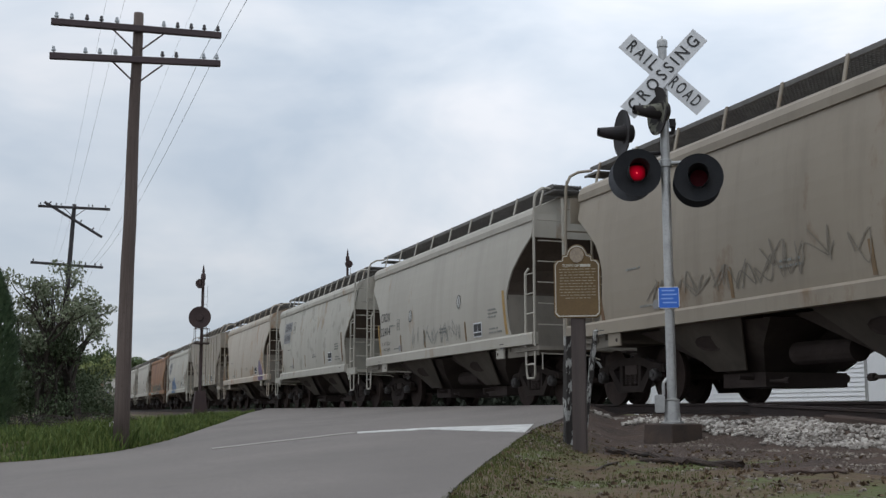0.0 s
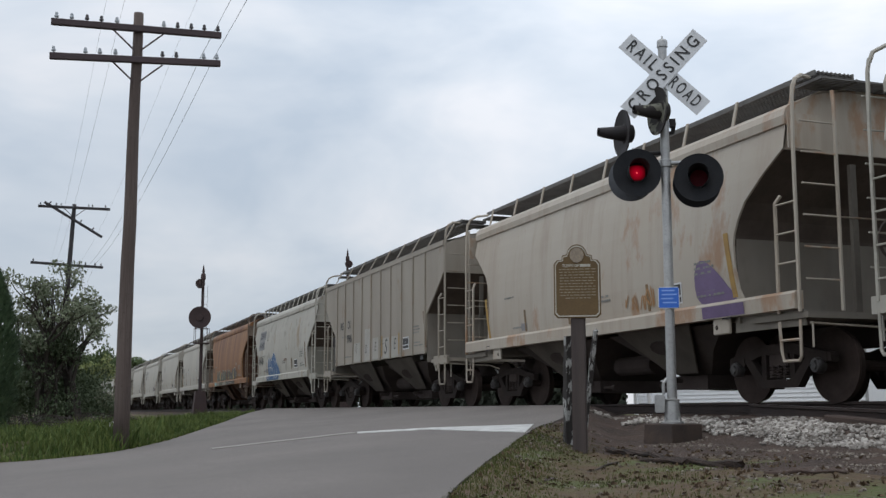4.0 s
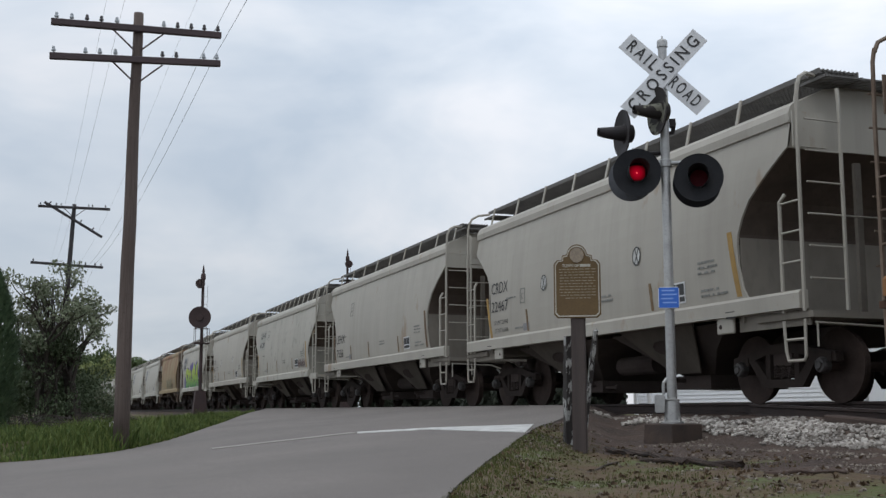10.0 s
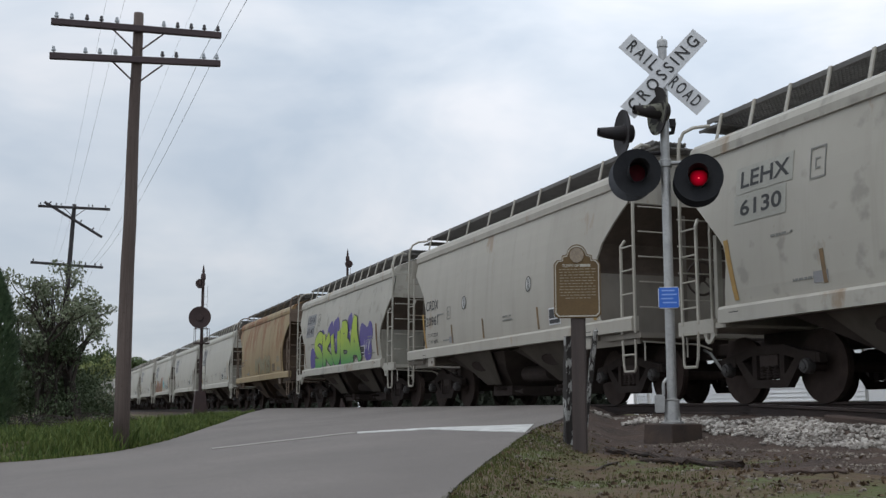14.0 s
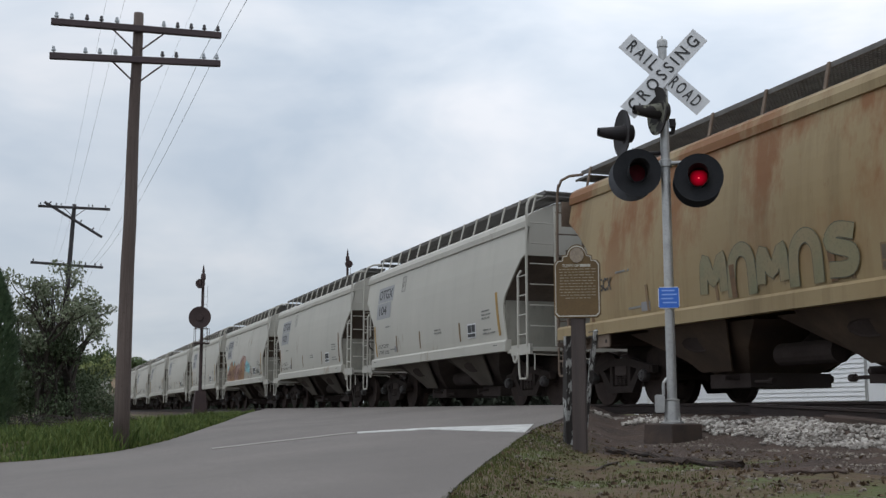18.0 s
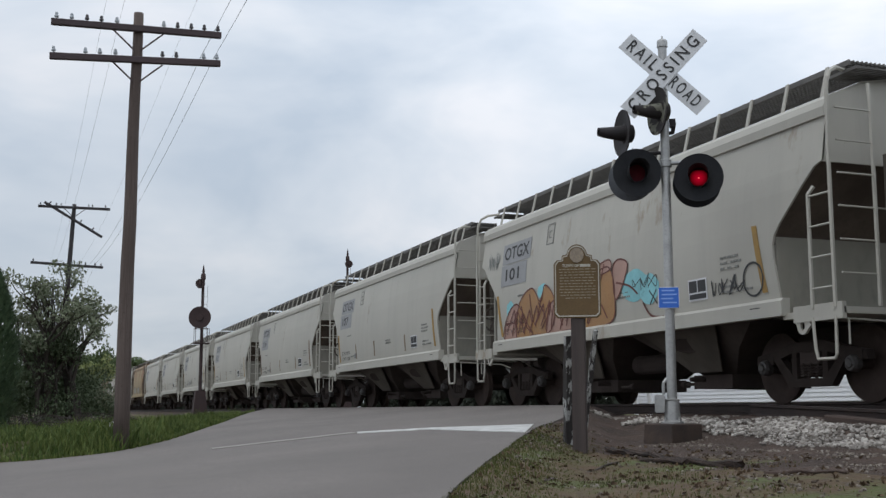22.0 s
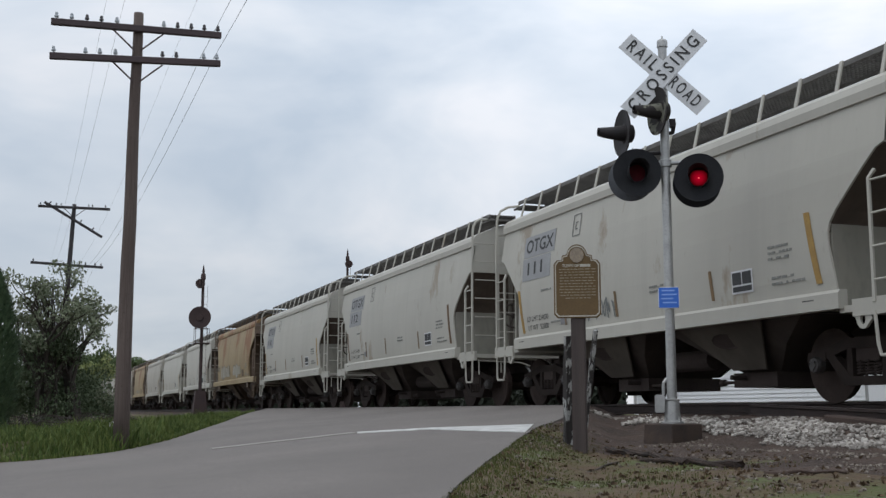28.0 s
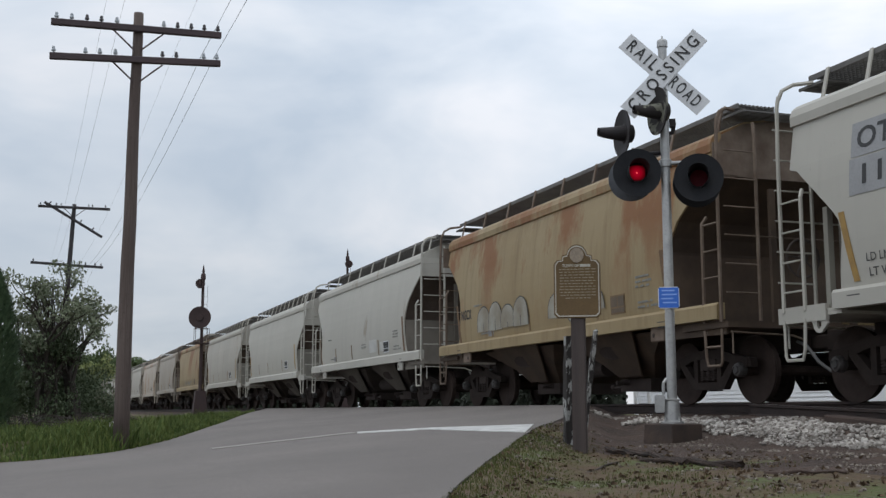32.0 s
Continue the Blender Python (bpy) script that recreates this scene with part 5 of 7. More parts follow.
def ladder(parent, stiles, rungs, r=0.018, name="ladder"):
    """Two bars with rungs between them: stiles are point lists, rungs pairs of points."""
    if stiles[0][0][1] > 0:
        bm = bmesh.new()
        for line in stiles:
            tube(bm, line, r * 1.5, 5)
        for a, b in rungs:
            tube(bm, [a, b], r * 0.75, 5)
        return part(name, bm, PAINT["grey"], parent)
    first = part(name, tube(bmesh.new(), stiles[0], r * 1.5, 5), PAINT["grey"], parent)
    for line in stiles[1:]:
        part("stile", tube(bmesh.new(), line, r * 1.5, 5), PAINT["grey"], first)
    for a, b in rungs:
        part("rung", tube(bmesh.new(), [a, b], r * 0.75, 5), PAINT["grey"], first)
    return first


def build_car(style):
    """One hopper car about its middle, wheels on the rails at z = 0; the painted parts take each car's own coat."""
    car = empty("hopper_car")
    paint = PAINT["grey"]
    flat = style == "ribbed"
    zs, xs = wall_profile(style)
    top, stop = zs[-1], xs[-1]
    for s in (-1, 1):
        bm = bmesh.new()
        rows = []
        for z, hx in zip(zs, xs):
            rows.append([(-hx + 2 * hx * k / 14, s * side_y(z, flat), z) for k in range(15)])
        sheet(bm, rows, (0, -s * 0.03, 0))
        part("side_wall", bm, paint, car, smooth=False)
        # side sill; the ribbed car has none
        bm = bmesh.new()
        ys = s * 1.60
        up = 0.07 if style == "round" else 0.0
        far = 5.76 if style == "round" else 4.82
        slab(bm, [(-far, ys - s * 0.10, 1.07 + up), (-far, ys + s * 0.035, 1.07 + up), (-far, ys + s * 0.035, 1.26 + up), (-far, ys - s * 0.0, 1.30 + up), (-far, ys - s * 0.10, 1.30 + up)], (2 * far, 0, 0))
        if flat:
            bm.free()
        else:
            part("side_sill", bm, paint, car)
        # eave: a rounded rail along the top of the wall
        bm = bmesh.new()
        ye = side_y(top, flat)
        if flat:
            box(bm, -stop - 0.02, stop + 0.02, s * ye - 0.02, s * ye + 0.02, top - 0.02, top + 0.10)
        else:
            prof = [(ye - 0.01, top - 0.09), (ye + 0.045, top - 0.075), (ye + 0.05, top + 0.04), (ye + 0.01, top + 0.14), (ye - 0.06, top + 0.20), (ye - 0.14, top + 0.225), (ye - 0.14, top + 0.15)]
            slab(bm, [(-stop - 0.02, s * u, v) for u, v in prof], (2 * stop + 0.04, 0, 0))
        part("eave", bm, paint, car, smooth=False)
    # roof
    bm = bmesh.new()
    ye = side_y(top, flat)
    rise = 0.12 if flat else 0.25
    line = [(-ye + 0.08, top + rise * 0.75), (-0.9, top + rise + 0.16), (-0.3, top + rise + 0.26), (0.3, top + rise + 0.26), (0.9, top + rise + 0.16), (ye - 0.08, top + rise * 0.75)]
    sheet(bm, [[(x, u, v) for u, v in line] for x in (-stop, 0, stop)], (0, 0, -0.03))
    part("roof", bm, paint, car)
    for e in (-1, 1):
        # upper end wall, slope sheet and the lower bulkhead plates
        bm = bmesh.new()
        low = zs[-2] - 0.01
        half = [(side_y(low, flat) - 0.01, low), (ye - 0.005, top)] + ([(ye - 0.01, top + 0.09)] if flat else [(ye, top + 0.10), (ye - 0.06, top + 0.17), (ye - 0.15, top + 0.19)]) + [(0.9, top + rise + 0.14), (0.3, top + rise + 0.24)]
        pts = [(e * stop, y, z) for y, z in half] + [(e * stop, -y, z) for y, z in half[::-1]]
        slab(bm, pts, (-e * 0.03, 0, 0))
        part("end_wall", bm, paint, car)
        # the slope sheet follows the cut of the side walls down to an upright bulkhead
        foot = max(i for i, x in enumerate(xs) if x == min(xs))
        bend = [(x, z) for z, x in zip(zs[foot:-1], xs[foot:-1])]
        bm = bmesh.new()
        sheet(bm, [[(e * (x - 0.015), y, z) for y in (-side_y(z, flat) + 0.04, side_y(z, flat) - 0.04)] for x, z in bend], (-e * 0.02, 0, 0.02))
        # the tone already includes the shade of a downward face
        part("slope_sheet", bm, SLOPE_DIRT_SHADE, car)
        bm = bmesh.new()
        xw, zw = e * (bend[0][0] + 0.03), bend[0][1] + 0.1
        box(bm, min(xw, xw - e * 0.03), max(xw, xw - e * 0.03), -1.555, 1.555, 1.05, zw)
        # bulkhead tones lie below the wall paint, overhang shade included
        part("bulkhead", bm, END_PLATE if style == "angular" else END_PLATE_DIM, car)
        for s in (-1, 1):
            bm = bmesh.new()
            slab(bm, [(e * 5.72, s * 0.62, 1.1), (e * 5.78, s * 0.62, 1.1), (e * 5.78, s * 0.62, 3.02), (e * 5.72, s * 0.62, 3.02)], (0, s * 0.09, 0))
            part("end_post", bm, END_DIRT_SHADE, car)
            if style == "round":
                bm = bmesh.new()
                box(bm, min(e * 3.87, e * 4.27), max(e * 3.87, e * 4.27), s * 1.57 - 0.025, s * 1.57 + 0.025, 0.92, 1.16)
                bmesh.ops.bevel(bm, geom=bm.edges, offset=0.015, segments=1, affect="EDGES")
                pad = part("jacking_pad", bm, paint, car)
                if s < 0:
                    # the pad is solid; a dark disc paints the shade of its pin hole
                    part("pin_hole", lathe(bmesh.new(), ((0.0, 0.004), (0.032, 0.004), (0.036, 0.0)), 10, pose(e * 3.97, -1.597, 1.02, 90, 0, 0)), UNDER, pad)
        # end sill, coupler, hose
        bm = bmesh.new()
        box(bm, min(e * 4.75, e * 5.92), max(e * 4.75, e * 5.92), -1.56, 1.56, 1.02, 1.10)
        for s in (-1, 1) if style != "round" else ():
            box(bm, min(e * 5.0, e * 5.92), max(e * 5.0, e * 5.92), s * 1.56 - 0.03, s * 1.56 + 0.03, 0.96, 1.16)
        part("end_sill", bm, paint if style != "round" else END_PLATE_DIM, car)
        if style == "round":
            # a dim-toned plate hangs below the sill between the pad and the corner
            for s in (-1, 1):
                part("corner_plate", box(bmesh.new(), min(e * 4.3, e * 5.8), max(e * 4.3, e * 5.8), s * 1.50 - 0.012, s * 1.50 + 0.012, 0.93, 1.13), END_PLATE_DIM, car)
        for s in (-1, 1) if style != "round" else ():
            bm = bmesh.new()
            xc = e * 5.15
            hole = [(xc + 0.045 * math.cos(radians(a)), 0.92 + 0.06 * math.sin(radians(a))) for a in range(0, 360, 30)]
            rim = [(xc + 0.13 * math.cos(radians(a)) * (1.25 if a < 180 else 0.85), 0.92 + 0.11 * math.sin(radians(a)) * (1.0 if a > 180 else 0.8)) for a in range(0, 360, 30)]
            loops = [[bm.verts.new((u, s * 1.575 - s * dy, v)) for u, v in line] for dy in (0.0, 0.035) for line in (hole, rim)]
            for k in range(12):
                j = (k + 1) % 12
                for a, b in ((0, 1), (1, 3), (3, 2), (2, 0)):
                    bm.faces.new((loops[a][k], loops[a][j], loops[b][j], loops[b][k]))
            part("tow_loop", bm, paint, car)
        bm = bmesh.new()
        box(bm, min(e * 5.7, e * 6.3), max(e * 5.7, e * 6.3), -0.12, 0.12, 0.74, 0.94)
        box(bm, min(e * 6.22, e * 6.52), max(e * 6.22, e * 6.52), -0.19, 0.15, 0.70, 0.99)
        bmesh.ops.bevel(bm, geom=bm.edges, offset=0.02, segments=1, affect="EDGES")
        part("coupler", bm, CAST, car)
        bm = bmesh.new()
        tube(bm, [(e * 5.75, -0.32, 0.85), (e * 6.0, -0.36, 0.78), (e * 6.2, -0.32, 0.55), (e * 6.38, -0.26, 0.42), (e * 6.5, -0.2, 0.40)], 0.024, 6)
        part("air_hose", bm, HOSE, car)
        bm = bmesh.new()
        tube(bm, [(e * 5.88, -1.5, 0.96), (e * 5.88, -0.5, 0.93), (e * 5.95, -0.3, 0.85)], 0.016, 5)
        tube(bm, [(e * 5.88, -1.47, 0.96), (e * 5.88, -1.47, 0.66)], 0.014, 5)
        part("uncoupling_lever", bm, paint, car)
        # ladders: tall corner ladder on the side, short inner stile, and the end ladder
        for s in (-1, 1):
            ys = s * 1.59
            tall = [(e * 5.80, ys, 1.1), (e * 5.80, ys, 3.1), (e * 5.80, s * 1.575, top + 0.2), (e * 5.79, s * 1.55, top + 0.36)]
            short = [(e * 5.38, ys, 1.1), (e * 5.38, ys, 2.52), (e * 5.42, ys - s * 0.06, 2.62)]
            rungs = [((e * 5.38, ys, 1.35 + 0.38 * k), (e * 5.80, ys, 1.35 + 0.38 * k)) for k in range(4)]
            ladder(car, [tall, short], rungs)
            ye2 = s * 1.02
            stile = [(e * 5.90, ye2, 1.12), (e * 5.90, ye2, top + 0.1), (e * 5.88, ye2, top + 0.3)]
            rungs = [((e * 5.92, ys * 0.985, 1.5 + 0.4 * k), (e * 5.90, ye2, 1.5 + 0.4 * k)) for k in range(6)]
            rungs.append(((e * 5.90, -1.02, 2.3), (e * 5.90, 1.02, 2.3)))
            ladder(car, [stile], rungs, name="end_ladder")
            if style == "round" and s < 0:
                part("end_panel", box(bmesh.new(), min(e * 5.66, e * 5.68), max(e * 5.66, e * 5.68), -1.56, -1.06, 3.2, top + 0.02), paint, car)
            step = [(e * 5.38, ys, 1.0), (e * 5.41, ys, 0.62), (e * 5.45, ys, 0.50), (e * 5.76, ys, 0.50), (e * 5.79, ys, 0.55), (e * 5.80, ys, 1.0)]
            bm = bmesh.new()
            tube(bm, step, 0.022, 5)
            if style == "round":
                tube(bm, [(e * 5.40, ys, 0.76), (e * 5.80, ys, 0.76)], 0.018, 5)
            part("stirrup", bm, paint, car)
        if style == "angular" and e < 0:
            hub = (-5.97, -1.14, 1.84)
            bm = bmesh.new()
            ring = [(hub[0], hub[1] + 0.25 * math.cos(radians(a)), hub[2] + 0.25 * math.sin(radians(a))) for a in range(0, 361, 20)]
            tube(bm, ring, 0.018, 6)
            for a in range(30, 390, 72):
                tube(bm, [hub, (hub[0], hub[1] + 0.25 * math.cos(radians(a)), hub[2] + 0.25 * math.sin(radians(a)))], 0.014, 5)
            lathe(bm, ((0.0, -0.05), (0.05, -0.05), (0.06, 0.03), (0.0, 0.05)), 10, pose(*hub, 0, 90, 0))
            part("brake_wheel", bm, DIM_GRIME, car, "dark round hand-brake wheel")
            part("brake_pillar", box(bmesh.new(), -5.08, -5.0, -1.50, -1.42, 1.1, 2.34), END_PLATE, car)
        # looped grab iron above the roof corner
        for s in (-1, 1):
            bm = bmesh.new()
            tube(bm, [(e * 5.79, s * 1.55, top + 0.32), (e * 5.78, s * 1.50, top + 0.44), (e * 5.72, s * 1.36, top + 0.52), (e * 5.60, s * 1.14, top + 0.54)], 0.028, 6)
            part("roof_grab", bm, paint, car)
    # running boards: real open gratings on brackets
    zb = top + (0.65 if style == "angular" else 0.62)
    for s in (-1, 1):
        bm = bmesh.new()
        y0, y1 = s * 0.52, s * 1.12
        for y in (y0, y1):
            box(bm, -5.7, 5.7, y - 0.012, y + 0.012, zb - 0.07, zb)
        n = 9
        for k in range(1, n):
            y = y0 + (y1 - y0) * k / n
            box(bm, -5.7, 5.7, y - 0.009, y + 0.009, zb - 0.03, zb - 0.004)
        for k in range(150):
            x = -5.66 + k * 11.32 / 149
            hexa(bm, ((x - 0.011, min(y0, y1), zb - 0.034), (x + 0.011, min(y0, y1), zb - 0.034), (x + 0.011, max(y0, y1), zb - 0.034), (x - 0.011, max(y0, y1), zb - 0.034), (x - 0.011, min(y0, y1), zb - 0.008), (x + 0.011, min(y0, y1), zb - 0.008), (x + 0.011, max(y0, y1), zb - 0.008), (x - 0.011, max(y0, y1), zb - 0.008)))
        part("running_board", bm, BOARD, car)
        first = None
        n = 14 if style == "angular" else 9
        for k in range(n):
            x = -5.3 + 10.6 * k / (n - 1)
            if first is None:
                bm = bmesh.new()
                tube_pts = [(-0.03, s * (ye - 0.2), top + 0.16), (0.03, s * (ye - 0.2), top + 0.16), (0.03, s * 1.125, zb + 0.0), (-0.03, s * 1.125, zb + 0.0)]
                slab(bm, tube_pts, (0, s * 0.02, 0.012))
                first = part("bracket", bm, paint, car)
                first.location.x = x
            else:
                again(first, car, pose(x, 0, 0))
    for e in (-1, 1):
        for k in range(9):
            x = e * (5.36 + 0.06 * k)
            if k == 0 and e == -1:
                slat = part("walkway_slat", box(bmesh.new(), -0.018, 0.018, -1.15, 1.15, zb - 0.155, zb - 0.13), BOARD, car)
                slat.location.x = x
            else:
                again(slat, car, pose(x, 0, 0))
        for y in (-1.15, -0.6, 0, 0.6, 1.15):
            if y == -1.15 and e == -1:
                bearer = part("bearer", box(bmesh.new(), -0.27, 0.27, -0.015, 0.015, zb - 0.165, zb - 0.127), BOARD, car)
                bearer.matrix_basis = pose(e * 5.6, y, 0)
            else:
                again(bearer, car, pose(e * 5.6, y, 0))
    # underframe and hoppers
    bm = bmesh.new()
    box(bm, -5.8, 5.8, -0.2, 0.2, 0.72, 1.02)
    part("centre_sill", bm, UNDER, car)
    for e in (-1, 1):
        bm = bmesh.new()
        rows = []
        for z, h0, h1, w in ((1.12, 0.25, 3.70, 1.30), (0.78, 0.85, 2.95, 1.0), (0.42, 1.40, 2.26, 0.60)):
            rows.append([(e * h0, -w, z), (e * h1, -w, z), (e * h1, w, z), (e * h0, w, z), (e * h0, -w, z)])
        ring = [[bm.verts.new(p) for p in row[:4]] for row in rows]
        for a, b in zip(ring, ring[1:]):
            for k in range(4):
                bm.faces.new((a[k], a[(k + 1) % 4], b[(k + 1) % 4], b[k]))
        bm.faces.new(ring[0])
        bm.faces.new(ring[-1])
        # the core's tone holds the shadow between the bays besides the grime
        hopper = part("hopper", bm, DIM_GRIME, car)
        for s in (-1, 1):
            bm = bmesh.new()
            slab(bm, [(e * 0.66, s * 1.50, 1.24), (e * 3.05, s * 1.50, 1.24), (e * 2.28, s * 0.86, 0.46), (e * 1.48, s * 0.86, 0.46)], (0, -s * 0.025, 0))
            # part of this sheet's darkness is overhang shade set in the colour
            part("side_sheet", bm, PANEL_DIRT_SHADE, hopper, "dirty sloping side sheet, toned down for the overhang's shade")
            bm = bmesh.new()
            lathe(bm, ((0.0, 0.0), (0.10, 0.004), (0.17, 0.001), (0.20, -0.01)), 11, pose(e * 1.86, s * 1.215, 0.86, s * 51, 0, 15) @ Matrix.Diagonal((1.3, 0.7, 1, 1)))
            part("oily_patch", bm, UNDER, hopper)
        bm = bmesh.new()
        tube(bm, [(e * 1.25, -0.62, 0.30), (e * 0.80, -0.62, 0.30)], 0.025, 8)
        tube(bm, [(e * 0.90, -0.62, 0.30), (e * 0.80, -0.62, 0.30)], 0.05, 8)
        part("gate_rod", bm, UNDER, hopper)
        bm = bmesh.new()
        box(bm, min(e * 1.25, e * 2.30), max(e * 1.25, e * 2.30), -0.70, 0.70, 0.22, 0.43)
        tube(bm, [(e * 1.55, -0.95, 0.36), (e * 1.55, 0.95, 0.36)], 0.035, 8)
        lathe(bm, ((0.06, -0.95), (0.06, -0.85)), 8, pose(e * 1.55, 0, 0.36, 90, 0, 0))
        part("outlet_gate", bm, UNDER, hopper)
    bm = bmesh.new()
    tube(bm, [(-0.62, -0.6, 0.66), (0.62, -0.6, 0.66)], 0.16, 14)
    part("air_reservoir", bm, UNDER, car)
    wheelsets = []
    for e in (-1, 1):
        _, sets = build_truck(car, e * TRUCK_X)
        wheelsets += sets
    if flat:
        first = None
        for s in (-1, 1):
            for k in range(10):
                x = -4.2 + 0.952 * k
                bm = bmesh.new()
                box(bm, -0.035, 0.035, s * 1.585 - 0.03 if s < 0 else 1.58, -1.58 if s < 0 else 1.615, 1.25, top)
                rib = part("rib", bm, paint, car)
                rib.location.x = x
    return car


# ---- lettering and spray paint on the near wall ----


def on_wall(u, z, lift, flat):
    return (u, -side_y(z, flat) - lift, z)


def wall_words(car, text, u, z, size, material, flat=False, wide=None, bold=0.0, lift=0.010, shear=0.0, name="letter"):
    wv, wf = words(text, size, bold, shear, "LEFT")
    k = 1.0
    if wide:
        k = wide / max(v[0] for v in wv)
    for verts, faces in letters(wv, wf):
        loose(name, [on_wall(u + a * k, z + b, lift, flat) for a, b in verts], faces, material, car)


def wall_patch(car, u0, u1, z0, z1, material, flat=False, lift=0.006, name="paint_patch", skew=0.0):
    rows = []
    for i in range(5):
        z = z0 + (z1 - z0) * i / 4
        rows.append([on_wall(u0 + skew * i / 4, z, lift, flat), on_wall(u1 + skew * i / 4, z, lift, flat)])
    bm = bmesh.new()
    sheet(bm, rows, (0, 0.004, 0))
    return part(name, bm, material, car)


def wall_blob(car, points, material, flat=False, lift=0.008, name="spray_paint"):
    """A filled sprayed shape through a loop of (u, z) points."""
    c = (sum(p[0] for p in points) / len(points), sum(p[1] for p in points) / len(points))
    n = len(points)
    vs, fs = [on_wall(*c, lift, flat)], []
    loop = []
    for i in range(n):
        p0, p1, p2, p3 = (points[(i + j) % n] for j in (-1, 0, 1, 2))
        for t in (0, 0.33, 0.66):
            loop.append(tuple(0.5 * (2 * p1[a] + (p2[a] - p0[a]) * t + (2 * p0[a] - 5 * p1[a] + 4 * p2[a] - p3[a]) * t * t + (3 * p1[a] - p0[a] - 3 * p2[a] + p3[a]) * t ** 3) for a in (0, 1)))
    m = len(loop)
    for f in (0.5, 1.0):
        vs += [on_wall(c[0] + (p[0] - c[0]) * f, c[1] + (p[1] - c[1]) * f, lift, flat) for p in loop]
    for i in range(m):
        j = (i + 1) % m
        fs += [(0, 1 + i, 1 + j), (1 + i, 1 + m + i, 1 + m + j, 1 + j)]
    return loose(name, vs, fs, material, car)


def wall_stroke(car, points, width, material, flat=False, lift=0.011, name="spray_line"):
    """A sprayed line of even width through (u, z) points."""
    vs, fs = [], []
    fine = []
    for i in range(len(points) - 1):
        p0, p1, p2, p3 = (points[min(max(i + j, 0), len(points) - 1)] for j in (-1, 0, 1, 2))
        for k in range(5):
            t = k / 5
            fine.append(tuple(0.5 * (2 * p1[a] + (p2[a] - p0[a]) * t + (2 * p0[a] - 5 * p1[a] + 4 * p2[a] - p3[a]) * t * t + (3 * p1[a] - p0[a] - 3 * p2[a] + p3[a]) * t ** 3) for a in (0, 1)))
    fine.append(points[-1])
    for i, p in enumerate(fine):
        a, b = fine[max(i - 1, 0)], fine[min(i + 1, len(fine) - 1)]
        d = Vector((b[0] - a[0], b[1] - a[1]))
        d = d.normalized() if d.length > 1e-6 else Vector((1, 0))
        n = Vector((-d.y, d.x)) * width / 2
        rise = lift + 0.00006 * i
        vs += [on_wall(p[0] + n.x, p[1] + n.y, rise, flat), on_wall(p[0] - n.x, p[1] - n.y, rise, flat)]
    fs = [(2 * i, 2 * i + 1, 2 * i + 3, 2 * i + 2) for i in range(len(fine) - 1)]
    return loose(name, vs, fs, material, car)


def scrawl(car, u0, u1, z0, z1, strokes, width, material, seed, flat=False):
    """An unreadable sprayed tag: upright looping strokes side by side."""
    rng = random.Random(seed)
    step = (u1 - u0) / strokes
    for k in range(strokes):
        u = u0 + step * k
        pts = [(u + rng.uniform(0, step * 0.4), z0 + (z1 - z0) * rng.uniform(0, 0.3))]
        for i in range(rng.randint(3, 5)):
            pts.append((u + rng.uniform(-0.15, 1.2) * step, z0 + (z1 - z0) * (rng.uniform(0.6, 1.0) if i % 2 == 0 else rng.uniform(0.0, 0.35))))
        wall_stroke(car, pts, width, material, flat)


GLYPHS = (
    ([(0.08, 0), (0.3, 1), (0.6, 1), (0.9, 0)], [(0.22, 0.35), (0.78, 0.35)]),
    ([(0.85, 0.8), (0.45, 1), (0.1, 0.6), (0.2, 0.08), (0.85, 0.1)],),
    ([(0.15, 1), (0.12, 0)], [(0.85, 1), (0.88, 0)], [(0.15, 0.5), (0.85, 0.55)]),
    ([(0.88, 0.88), (0.35, 1), (0.15, 0.7), (0.8, 0.42), (0.72, 0.05), (0.1, 0.06)],),
    ([(0.15, 0), (0.18, 1)], [(0.88, 1), (0.25, 0.5), (0.95, 0)]),
    ([(0.08, 0), (0.15, 1), (0.5, 0.35), (0.85, 1), (0.92, 0)],),
    ([(0.15, 0), (0.2, 1), (0.8, 0.9), (0.75, 0.5), (0.2, 0.45)],),
    ([(0.5, 1), (0.1, 0.6), (0.3, 0.05), (0.8, 0.15), (0.9, 0.7), (0.5, 1), (0.35, 0.9)],),
    ([(0.1, -0.2), (0.15, 0.7), (0.5, 1), (0.85, 0.7), (0.9, -0.2)],),
)


def throw_up(car, u0, u1, z0, z1, order, fill, edge, broad=0.2, rim=0.03, rise=0.0):
    """Unreadable fat sprayed shapes side by side, broad strokes inside a thin rim."""
    step = (u1 - u0) / len(order)
    pad = broad / 2
    for k, g in enumerate(order):
        a, w = u0 + step * k + pad * 0.7, step * 1.06 - pad * 1.4
        base, tall = z0 + rise * k + pad, z1 - z0 - broad + 0.06 * math.sin(k * 2.3)
        shaped = [[(a + w * u, base + tall * v) for u, v in st] for st in GLYPHS[g]]
        for st in shaped:
            wall_stroke(car, [(st[0][0] * 1.0, st[0][1])] + st[1:], broad + 2 * rim, edge, False, 0.011 + 0.003 * k, "spray_line")
        for i, st in enumerate(shaped):
            wall_stroke(car, st, broad, fill, False, 0.0125 + 0.003 * k + 0.0005 * i, "sprayed_letter")


def spray(name, c1, c2=None):
    return plain(name, c1, c2 or tuple(v * 0.75 for v in c1[:3]) + (1.0,), 2.0, 30, 0.55, 0.0, 0.03)


SPRAY_BLUE = spray("blue_spray", rgb(0.042, 0.118, 0.26))
SPRAY_CYAN = spray("cyan_spray", rgb(0.25, 0.58, 0.62))


